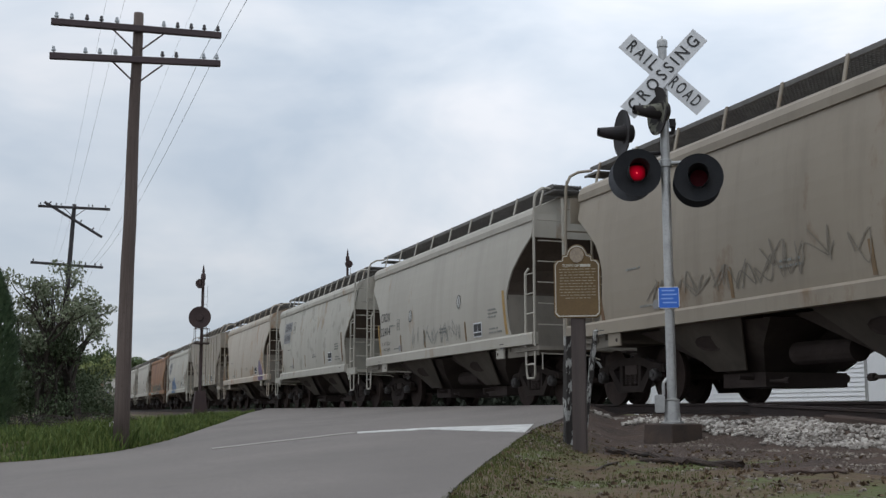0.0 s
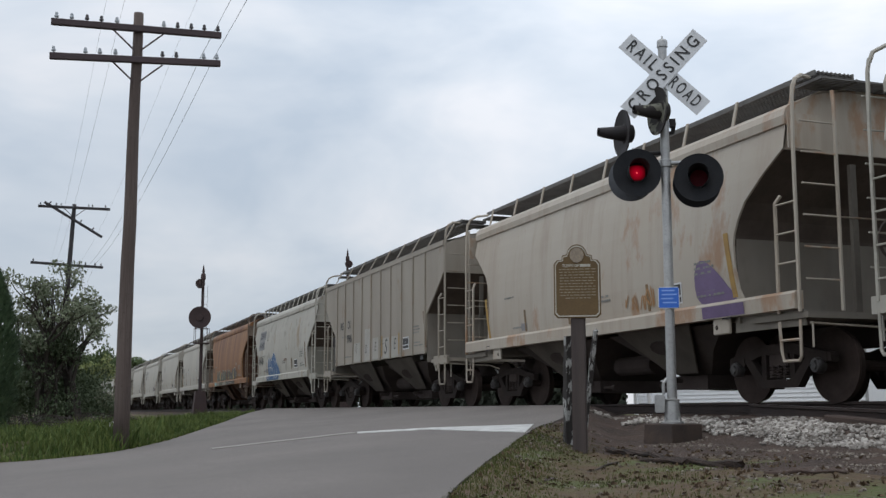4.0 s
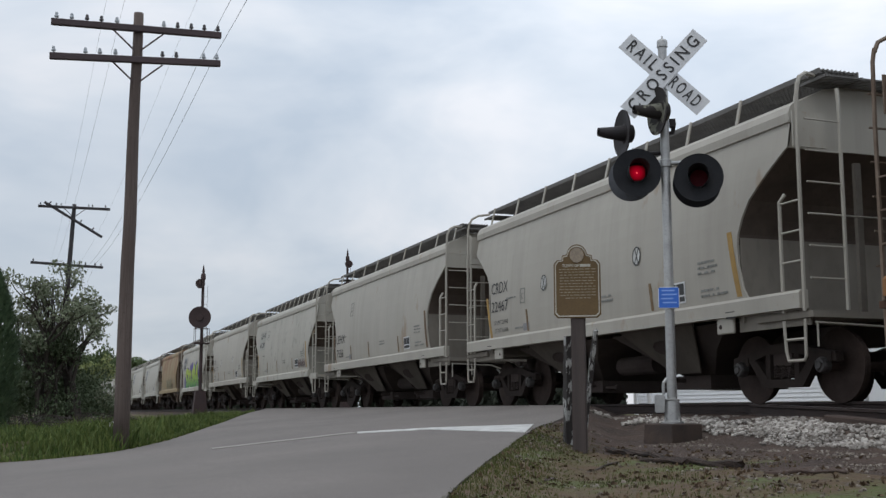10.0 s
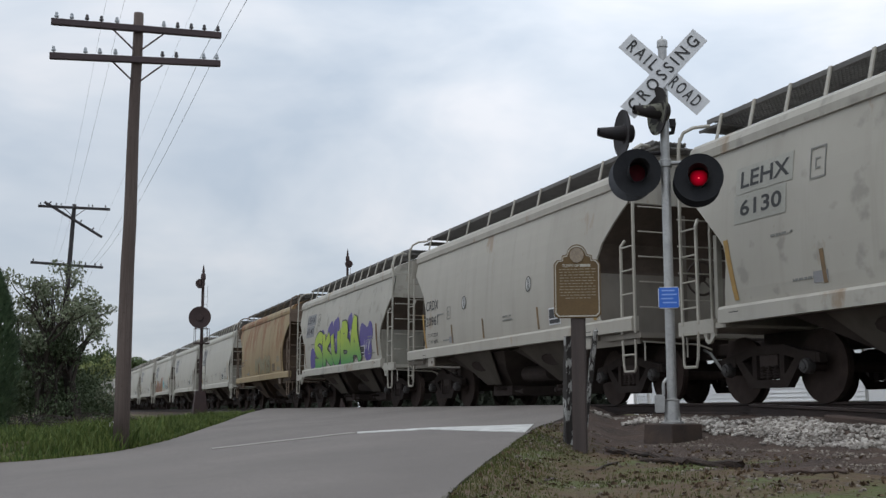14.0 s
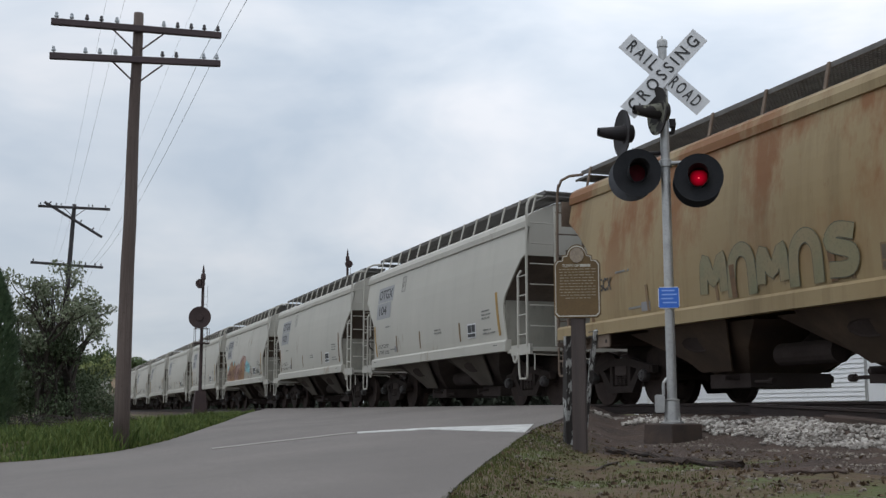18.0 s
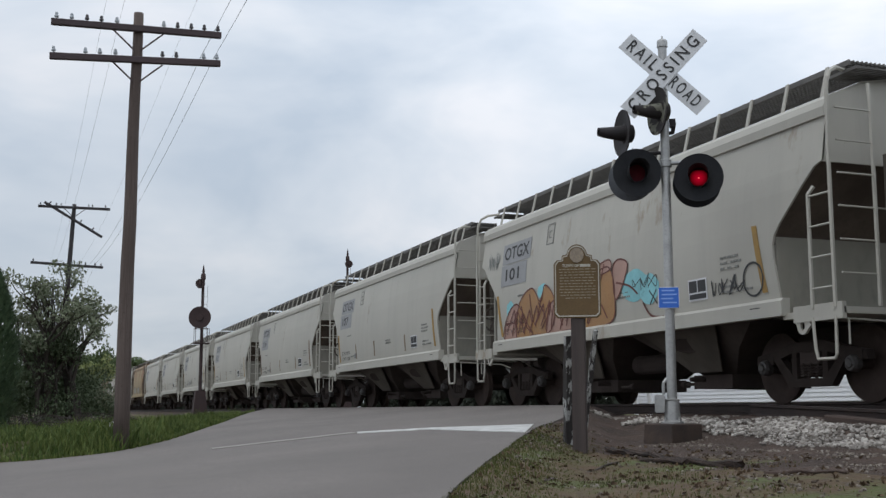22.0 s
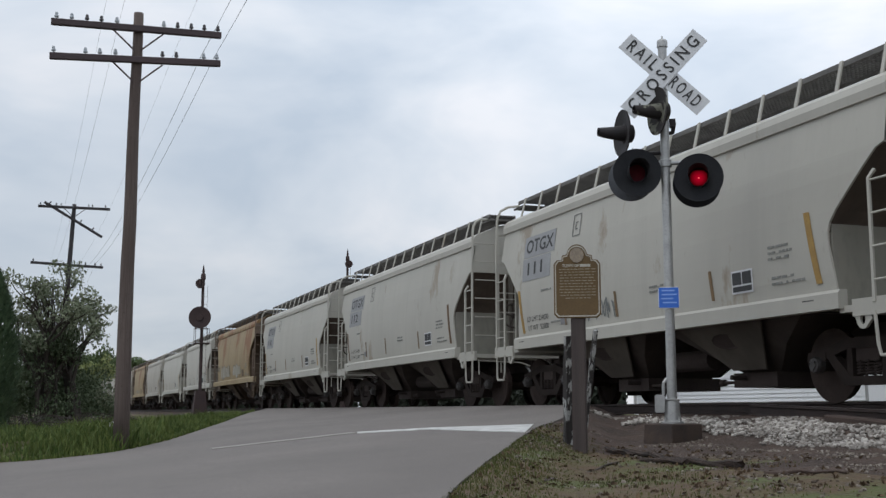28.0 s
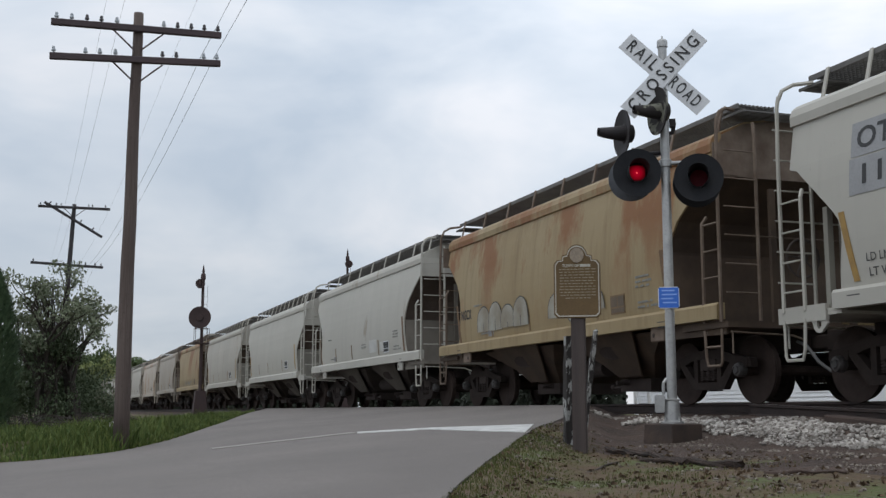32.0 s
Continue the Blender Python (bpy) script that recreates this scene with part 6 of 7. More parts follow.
def fade_spray(name, low, high, z0, z1):
    """Spray paint that fades from one colour at the foot to another at the top."""
    k = Mat(name, 0.55)
    tc = k.n.new("ShaderNodeTexCoord")
    cut = k.n.new("ShaderNodeSeparateXYZ")
    k.l.new(tc.outputs["Object"], cut.inputs[0])
    c = k.mix(k.band(cut.outputs[2], z0, z1), low, high)
    return k.color(k.mix(k.times(k.band(k.noise(3.0, 3), 0.5, 0.7), 0.25), c, low))


SPRAY_GREEN = fade_spray("lime_spray", rgb(0.06, 0.25, 0.06), rgb(0.32, 0.42, 0.025), 1.35, 2.05)
SPRAY_MINT = spray("mint_spray", rgb(0.12, 0.44, 0.16))
SPRAY_PURPLE = spray("purple_spray", rgb(0.07, 0.045, 0.24))
SPRAY_LILAC = spray("dull_violet_spray", rgb(0.15, 0.10, 0.20))
SPRAY_MAROON = spray("maroon_spray", rgb(0.10, 0.014, 0.018))
SPRAY_ORANGE = spray("orange_spray", rgb(0.36, 0.185, 0.065), rgb(0.30, 0.175, 0.085))
SPRAY_BRICK = spray("brick_brown_spray", rgb(0.15, 0.045, 0.032))
SPRAY_PINK = spray("pink_spray", rgb(0.43, 0.265, 0.21))
SPRAY_WHITE = spray("white_spray", rgb(0.55, 0.55, 0.52))
SPRAY_GREY = spray("smoke_grey_spray", rgb(0.17, 0.18, 0.17))
SPRAY_BLACK = spray("black_spray", rgb(0.03, 0.03, 0.032))
SPRAY_YELLOW = spray("yellow_spray", rgb(0.50, 0.32, 0.04))
SPRAY_DUST = spray("rubbed_dark_spray", rgb(0.185, 0.16, 0.122))
SPRAY_EDGE = spray("thin_white_spray", rgb(0.50, 0.50, 0.46), rgb(0.26, 0.22, 0.15))
SPRAY_CHALK = spray("chalky_worn_spray", rgb(0.33, 0.32, 0.27), rgb(0.20, 0.165, 0.11))
SPRAY_MOSS = spray("dirty_green_spray", rgb(0.06, 0.068, 0.045), rgb(0.10, 0.085, 0.045))
SPRAY_SLATE = spray("slate_spray", rgb(0.036, 0.038, 0.042), rgb(0.07, 0.055, 0.04))
SPRAY_OLIVE = spray("faded_olive_spray", rgb(0.165, 0.16, 0.085), rgb(0.23, 0.175, 0.09))
FAINT = plain("faint_data_stencil", rgb(0.17, 0.17, 0.16), rgb(0.24, 0.24, 0.22), 3.0, 40, 0.7)


PALE_PATCH = plain("pale_grey_overpaint", rgb(0.40, 0.385, 0.345), rgb(0.33, 0.31, 0.27), 3.0, 40, 0.7)
OLD_TAPE = plain("browned_tape", rgb(0.16, 0.085, 0.035), rgb(0.10, 0.06, 0.03), 6.0, 60, 0.7)
FAINT_PATCH = plain("near_match_overpaint", rgb(0.36, 0.355, 0.31), rgb(0.32, 0.315, 0.275), 3.0, 40, 0.6)
DARK_PATCH = plain("dark_grey_overpaint", rgb(0.24, 0.24, 0.245), rgb(0.19, 0.19, 0.195), 3.0, 40, 0.65)
DARK_TAPE = plain("grimy_tape", rgb(0.215, 0.130, 0.058), rgb(0.13, 0.092, 0.052), 6.0, 60, 0.7)
DULL_LABEL = plain("faded_label", rgb(0.10, 0.075, 0.05), rgb(0.14, 0.10, 0.065), 4.0, 40, 0.7)


def usual_marks(car, flat=False, tape=YELLOW, worn=False, fine=True):
    """Small stencils that nearly every car carries: data blocks, black label square, edge strips."""
    ink = DULL_LABEL if worn else LETTER
    wall_patch(car, 2.61, 3.09, 1.44, 1.75, DARK_TAPE if worn else SIGN_WHITE, flat, 0.009, "label_square")
    for a, b, c, d in ((2.635, 2.84, 1.56, 1.725), (2.865, 3.065, 1.56, 1.725), (2.635, 3.065, 1.465, 1.535)):
        wall_patch(car, a, b, c, d, ink, flat, 0.014, "label_field")
    wall_patch(car, 4.38, 4.49, 1.40, 2.3, tape, flat, 0.009, "reflector_strip", -0.18)
    wall_patch(car, -4.47, -4.37, 1.36, 2.2, tape if not flat else LETTER, flat, 0.009, "reflector_strip", -0.2)
    for u in (-2.6, -0.7, 2.1) if not flat else ():
        wall_patch(car, u, u + 0.07, 1.40, 1.82, DARK_TAPE, flat, 0.009, "reflector_strip", -0.05)
    for u in (-4.55, 4.15):
        wall_patch(car, u, u + 0.22, 1.12, 1.21, LETTER, flat, 0.052 if flat else 0.075, "sill_label")
    if not fine:
        return
    rng = random.Random(8)
    for u, z, n in ((-3.6, 2.1, 1), (3.45, 1.95, 3), (3.5, 1.55, 2), (0.4, 1.75, 2), (-3.2, 1.48, 1)):
        for k in range(n):
            bm, a, end = bmesh.new(), u, u + rng.uniform(0.4, 0.65)
            low, y, rows = z - 0.075 * k, -side_y(z, flat) - 0.008, []
            while a < end:
                b = a + rng.uniform(0.03, 0.10)
                for v, tall in ((a, 0.003), (a + 0.002, 0.032), (b - 0.002, 0.032), (b, 0.003)):
                    rows.append([(v, y, low), (v, y, low + tall)])
                a = b + rng.choice((0.02, 0.02, 0.08))
            sheet(bm, rows, (0, 0.007, 0))
            part("stencil_row", bm, FAINT, car)
    if not flat:
        wall_patch(car, -2.79, -2.52, 1.42, 1.56, DARK_PATCH, flat, 0.008, "inspection_label")


def reporting(car, mark, number, u, z, size, flat=False, patches=True, tone=None):
    if patches:
        wall_patch(car, u - 0.09, u + size * 2.75, z - size * 0.42, z + size * 0.46, tone or PATCH_PAINT, flat)
        wall_patch(car, u - 0.11, u + size * 2.45, z - size * 1.38, z - size * 0.46, tone or PATCH_PAINT, flat)
    cap = size * (0.76 if patches else 1.15)
    wall_words(car, mark, u, z, cap, LETTER, flat, size * (2.6 if patches else 3.0), 0.006 if patches else 0.0)
    wall_words(car, number, u + 0.02, z - size * (0.93 if patches else 1.3), cap * 0.92, LETTER, flat, size * ((0.55 if patches else 0.6) * len(number)), 0.006 if patches else 0.0)


def frame_mark(car, u, z, k=1.0):
    for a, b, c, d in ((0, 0.3, 0, 0.02), (0, 0.3, 0.38, 0.40), (0, 0.02, 0, 0.4), (0.28, 0.30, 0, 0.4), (0.1, 0.2, 0.12, 0.14), (0.1, 0.2, 0.24, 0.26), (0.1, 0.12, 0.12, 0.26)):
        wall_patch(car, u + a * k, u + b * k, z + c * k, z + d * k, FAINT, False, 0.009, "stencil_bar")


def round_mark(car, u, z):
    pts = [(u + 0.12 * math.cos(radians(a)), z + 0.14 * math.sin(radians(a))) for a in range(0, 361, 30)]
    wall_blob(car, pts[:-1], SPRAY_WHITE, False, 0.007, "round_mark")
    wall_stroke(car, pts, 0.02, LETTER, False, 0.011, "round_mark")
    wall_stroke(car, [(u - 0.06, z - 0.13), (u + 0.06, z + 0.13)], 0.02, LETTER, False, 0.011, "round_mark")
    wall_stroke(car, [(u - 0.06, z + 0.13), (u + 0.06, z - 0.13)], 0.02, LETTER, False, 0.011, "round_mark")


def fat_letter(car, strokes, width, fill, edge, order):
    """One swollen sprayed letter: broad strokes with a dark rim."""
    for k, pts in enumerate(strokes):
        wall_stroke(car, pts, width + 0.10, edge, False, 0.011 + 0.004 * order, "spray_line")
    for k, pts in enumerate(strokes):
        wall_stroke(car, pts, width, fill, False, 0.0145 + 0.004 * order + 0.001 * k, "sprayed_letter")


def skuba_piece(car):
    rng = random.Random(7)
    for u, z, r in ((-3.35, 1.6, 0.42), (-2.0, 2.2, 0.38), (-0.9, 2.3, 0.42), (-0.2, 2.45, 0.4), (0.2, 1.7, 0.5), (1.45, 2.5, 0.3), (1.3, 1.9, 0.4), (2.95, 2.0, 0.45), (3.4, 1.75, 0.5), (3.7, 2.1, 0.3)):
        pts = [(u + math.cos(radians(a)) * r * rng.uniform(0.8, 1.1), max(1.31, z + math.sin(radians(a)) * r * rng.uniform(0.8, 1.1))) for a in range(0, 360, 36)]
        wall_blob(car, pts, SPRAY_PURPLE, False, 0.007 + 0.0003 * rng.random(), "sprayed_cloud")
    letters = (
        ([(-1.95, 2.2), (-2.35, 2.3), (-2.8, 2.15), (-2.75, 1.9), (-2.3, 1.75), (-2.1, 1.55), (-2.35, 1.42), (-2.98, 1.45)],),
        ([(-1.72, 2.36), (-1.68, 1.3)], [(-0.95, 2.25), (-1.5, 1.82), (-0.55, 1.4)]),
        ([(-0.62, 2.28), (-0.48, 1.7), (-0.15, 1.45), (0.22, 1.65), (0.22, 2.35)],),
        ([(0.62, 2.42), (0.66, 1.3)], [(0.55, 2.42), (1.05, 2.4), (1.08, 2.12), (0.75, 1.95), (1.35, 1.85), (1.5, 1.6), (1.25, 1.42), (0.7, 1.42)]),
        ([(1.72, 1.3), (1.85, 1.9), (2.08, 2.55), (2.25, 2.1), (2.7, 1.32)], [(1.85, 1.72), (2.45, 1.68)]),
    )
    for order, strokes in enumerate(letters):
        fat_letter(car, strokes, 0.36, SPRAY_GREEN, SPRAY_BLACK, order)
    for u0, u1 in ((-3.0, -2.1), (-2.05, -1.5), (-1.35, -0.8), (-0.7, -0.1), (0.05, 0.65), (0.7, 1.65), (1.7, 1.95), (2.1, 2.85)):
        wall_patch(car, u0, u1, 1.09, 1.25, SPRAY_MINT, False, 0.062, "sprayed_band", 0.05)
    for u0, u1 in ((-3.7, -3.05), (2.9, 4.4)):
        wall_patch(car, u0, u1, 1.09, 1.25, SPRAY_PURPLE, False, 0.062, "sprayed_band")
    scrawl(car, 3.1, 3.7, 1.55, 1.9, 3, 0.025, SPRAY_WHITE, 4)


def fire_piece(car):
    shapes = (
        ([(-4.3, 1.3), (-4.1, 1.75), (-3.6, 1.95), (-3.1, 1.5), (-3.0, 1.3)], SPRAY_PINK),
        ([(-3.7, 1.32), (-3.5, 1.95), (-2.9, 2.2), (-2.5, 1.9), (-2.3, 2.2), (-1.9, 1.9), (-2.1, 1.35), (-2.9, 1.3)], SPRAY_ORANGE),
        ([(-2.3, 1.32), (-2.1, 1.8), (-1.5, 1.95), (-0.9, 2.0), (-0.8, 1.4), (-1.5, 1.3)], SPRAY_PINK),
        ([(-1.2, 1.32), (-1.0, 1.75), (-0.5, 1.6), (-0.7, 2.0), (0.1, 2.25), (0.35, 2.05), (0.4, 1.75), (0.2, 1.32)], SPRAY_ORANGE),
        ([(0.4, 1.7), (0.35, 2.2), (0.55, 2.32), (0.85, 2.2), (0.6, 1.8)], SPRAY_PINK),
        ([(-0.75, 1.95), (-0.3, 2.25), (0.2, 2.36), (0.28, 2.2), (-0.2, 2.1), (-0.55, 1.9)], SPRAY_PINK),
    )
    for k, (pts, tone) in enumerate(shapes):
        wall_blob(car, pts, tone, False, 0.009 + 0.0008 * k, "sprayed_letter")
        wall_stroke(car, pts + pts[:2], 0.028, SPRAY_BRICK, False, 0.016 + 0.0002 * k)
    for u, z, r, h in ((-3.95, 1.85, 0.2, 0.2), (-2.4, 2.1, 0.25, 0.14), (1.05, 1.85, 0.42, 0.26), (1.5, 1.75, 0.3, 0.24)):
        wall_blob(car, [(u + r * math.cos(radians(a)), z + h * math.sin(radians(a + 10 * math.cos(a)))) for a in range(0, 360, 40)], SPRAY_CYAN, False, 0.0075)
    for pts in ([(-3.4, 1.9), (-3.2, 1.5), (-2.9, 1.35)], [(-2.6, 1.9), (-2.3, 1.6), (-2.5, 1.4)], [(-1.7, 1.9), (-1.3, 1.55), (-1.0, 1.35)], [(-0.6, 1.35), (-0.2, 1.7), (0.1, 1.4)], [(0.45, 1.95), (0.9, 1.85), (1.15, 1.7)], [(-4.2, 1.6), (-3.7, 1.6)], [(-3.9, 1.35), (-3.6, 1.8), (-3.3, 1.35)], [(-3.0, 2.1), (-2.8, 1.5), (-2.45, 2.0)], [(-2.1, 1.35), (-1.9, 1.8), (-1.6, 1.4)], [(-1.2, 1.9), (-0.9, 1.55), (-0.75, 1.9)], [(-0.5, 2.2), (-0.2, 1.9), (0.05, 2.3)], [(1.3, 1.55), (1.55, 1.32), (2.1, 1.32), (2.3, 1.6)]):
        wall_stroke(car, pts, 0.035, SPRAY_BRICK, False, 0.018)
    for u0, u1 in ((-4.4, -3.2), (-3.1, -2.0), (-1.9, -1.2), (-1.1, -0.2)):
        wall_patch(car, u0, u1, 1.09, 1.25, SPRAY_PINK, False, 0.062, "sprayed_band", 0.06)
    for u in (-3.15, -1.95, -1.15, -0.1):
        wall_patch(car, u, u + 0.06, 1.09, 1.25, SPRAY_BRICK, False, 0.064, "sprayed_band", 0.05)
    # barbed strokes that cut across the letters
    rng = random.Random(19)
    for k in range(15):
        u = -4.15 + 0.27 * k
        z = rng.uniform(1.34, 1.5)
        tip = (u + rng.uniform(0.15, 0.5), min(z + rng.uniform(0.3, 0.62), 1.85 if k < 6 else 2.15))
        wall_stroke(car, [(u, z), tip], rng.uniform(0.025, 0.05), SPRAY_BRICK, False, 0.0195)
        wall_stroke(car, [tip, (tip[0] + rng.uniform(-0.05, 0.12), tip[1] - rng.uniform(0.2, 0.35))], 0.03, SPRAY_BRICK, False, 0.0198)
    scrawl(car, 1.0, 1.7, 1.75, 2.0, 3, 0.014, SPRAY_SLATE, 2)
    for u in (1.5, 1.85):
        wall_stroke(car, [(u, 1.5), (u + 0.22, 1.72)], 0.025, SPRAY_BLACK)
        wall_stroke(car, [(u, 1.72), (u + 0.22, 1.5)], 0.025, SPRAY_BLACK)
    scrawl(car, 3.2, 4.0, 1.42, 1.72, 4, 0.022, SPRAY_BLACK, 9)
    wall_stroke(car, [(4.2 + 0.22 * math.cos(radians(a)), 1.6 + 0.22 * math.sin(radians(a))) for a in range(0, 361, 40)], 0.03, SPRAY_BLACK)
    scrawl(car, -5.2, -4.6, 2.75, 3.15, 4, 0.02, SPRAY_GREY, 14)


def blue_spikes(car):
    def squat(q):
        return (-2.35 + (q[0] + 2.45) * 0.735, 1.28 + (q[1] - 1.32) * 0.67)

    shapes = (
        [(-2.35, 1.32), (-2.45, 1.95), (-2.2, 2.35), (-1.95, 2.1), (-1.8, 1.6), (-1.7, 1.32)],
        [(-1.85, 1.32), (-1.9, 2.3), (-1.55, 2.2), (-1.15, 1.75), (-0.9, 1.32)],
        [(-1.5, 2.15), (-1.3, 2.45), (-0.95, 2.62), (-0.6, 2.5), (-0.5, 1.5), (-1.0, 1.4)],
        [(-0.75, 1.4), (-0.8, 2.6), (-0.45, 2.45), (-0.1, 2.1), (0.15, 1.75), (0.3, 1.32)],
        [(-0.2, 1.32), (-0.2, 1.9), (0.2, 1.95), (0.65, 1.55), (0.75, 1.32)],
    )
    for k, pts in enumerate(shapes):
        wall_blob(car, [squat(q) for q in pts], SPRAY_BLUE, False, 0.009 + 0.0008 * k, "sprayed_letter")
    for pts in ([(-2.3, 1.3), (-2.5, 2.0), (-2.2, 2.38), (-2.0, 2.2)], [(-1.95, 2.35), (-1.95, 1.9), (-1.75, 1.4)], [(-2.0, 1.5), (-1.8, 1.8), (-1.5, 1.75), (-1.35, 1.6)], [(-1.6, 2.25), (-1.3, 1.75), (-0.8, 1.4), (-0.5, 1.7)], [(-1.45, 2.15), (-1.1, 2.55), (-0.85, 2.65), (-0.75, 2.4), (-0.8, 2.1)], [(-0.8, 1.7), (-0.6, 2.1), (-0.3, 2.05), (-0.15, 1.6), (-0.1, 1.35)], [(-0.75, 2.65), (-0.3, 2.3), (0.1, 1.95), (0.5, 1.75), (0.75, 1.4)], [(-0.1, 2.0), (0.15, 2.0)], [(0.25, 1.7), (0.3, 1.35)]):
        wall_stroke(car, [squat(q) for q in pts], 0.03, SPRAY_WHITE, False, 0.0165)
    for u0, u1 in ((-2.4, -1.5), (-1.45, -1.05), (-1.0, -0.5), (-0.45, -0.02)):
        wall_patch(car, u0, u1, 1.09, 1.25, SPRAY_BLUE, False, 0.092, "sprayed_band", 0.04)
    for pts in ([(-2.3, 1.12), (-2.1, 1.22), (-1.9, 1.12), (-1.7, 1.22)], [(-1.0, 1.12), (-0.8, 1.22), (-0.5, 1.13)], [(-0.4, 1.13), (-0.25, 1.22), (-0.1, 1.12)]):
        wall_stroke(car, pts, 0.03, SPRAY_WHITE, False, 0.098)
    wall_words(car, "WARNING", 0.72, 1.80, 0.11, SPRAY_BRICK, False, 0.55, 0.002)
    scrawl(car, -4.3, -3.35, 1.72, 2.15, 5, 0.032, SPRAY_SLATE, 21)
    scrawl(car, 0.05, 0.65, 1.11, 1.24, 4, 0.025, SPRAY_SLATE, 22)


WHITE_SPOTS = ((-3.37, -0.75, 1.42, 2.05), (0.2, 2.36, 1.42, 2.0))
# front to back: paint, style, marks
CARS = [
    ("taupe", "round"), ("pale", "round"), ("patched", "angular"), ("pink", "round"), ("dun", "ribbed"),
    ("patched", "angular"), ("orange", "round"), ("pale", "round"), ("pale", "round"), ("patched", "angular"),
    ("pale", "round"), ("patched", "angular"), ("rusty", "round"), ("grey", "angular"), ("grey", "angular"),
    ("grey", "angular"), ("grey", "angular"), ("grey", "angular"), ("grey", "angular"), ("grey", "angular"),
    ("grey", "angular"), ("grey", "angular"), ("rusty", "round"), ("grey", "round"), ("grey", "angular"),
    ("pale", "angular"), ("rusty", "round"), ("dun", "round"), ("pink", "angular"), ("pale", "round"),
    ("grey", "angular"), ("pale", "round"), ("grey", "angular"), ("dun", "angular"), ("grey", "round"), ("pale", "angular"), ("grey", "angular"),
]
PAINT_WORDS = {
    "taupe": "dusty taupe-brown hopper car", "pale": "pale warm-grey hopper car", "patched": "patched light-grey hopper car",
    "pink": "faded tan hopper car with rusty streaks", "dun": "dun grey hopper car", "orange": "rust-orange hopper car", "rusty": "rusty tan hopper car", "grey": "clean light-grey hopper car",
}
# the middle of each car along the track when half the clip has run
PITCH = 13.0
MIDS = [125.74 - PITCH * k for k in range(len(CARS))]


def rolled(t):
    """How far the train has rolled at t seconds, from the middle of the clip."""
    u = t - 16
    return 8.6975 * u + 2.6958e-3 * u ** 2 + 5.281e-4 * u ** 3 + 1.0692e-5 * u ** 4 - 1.6234e-6 * u ** 5


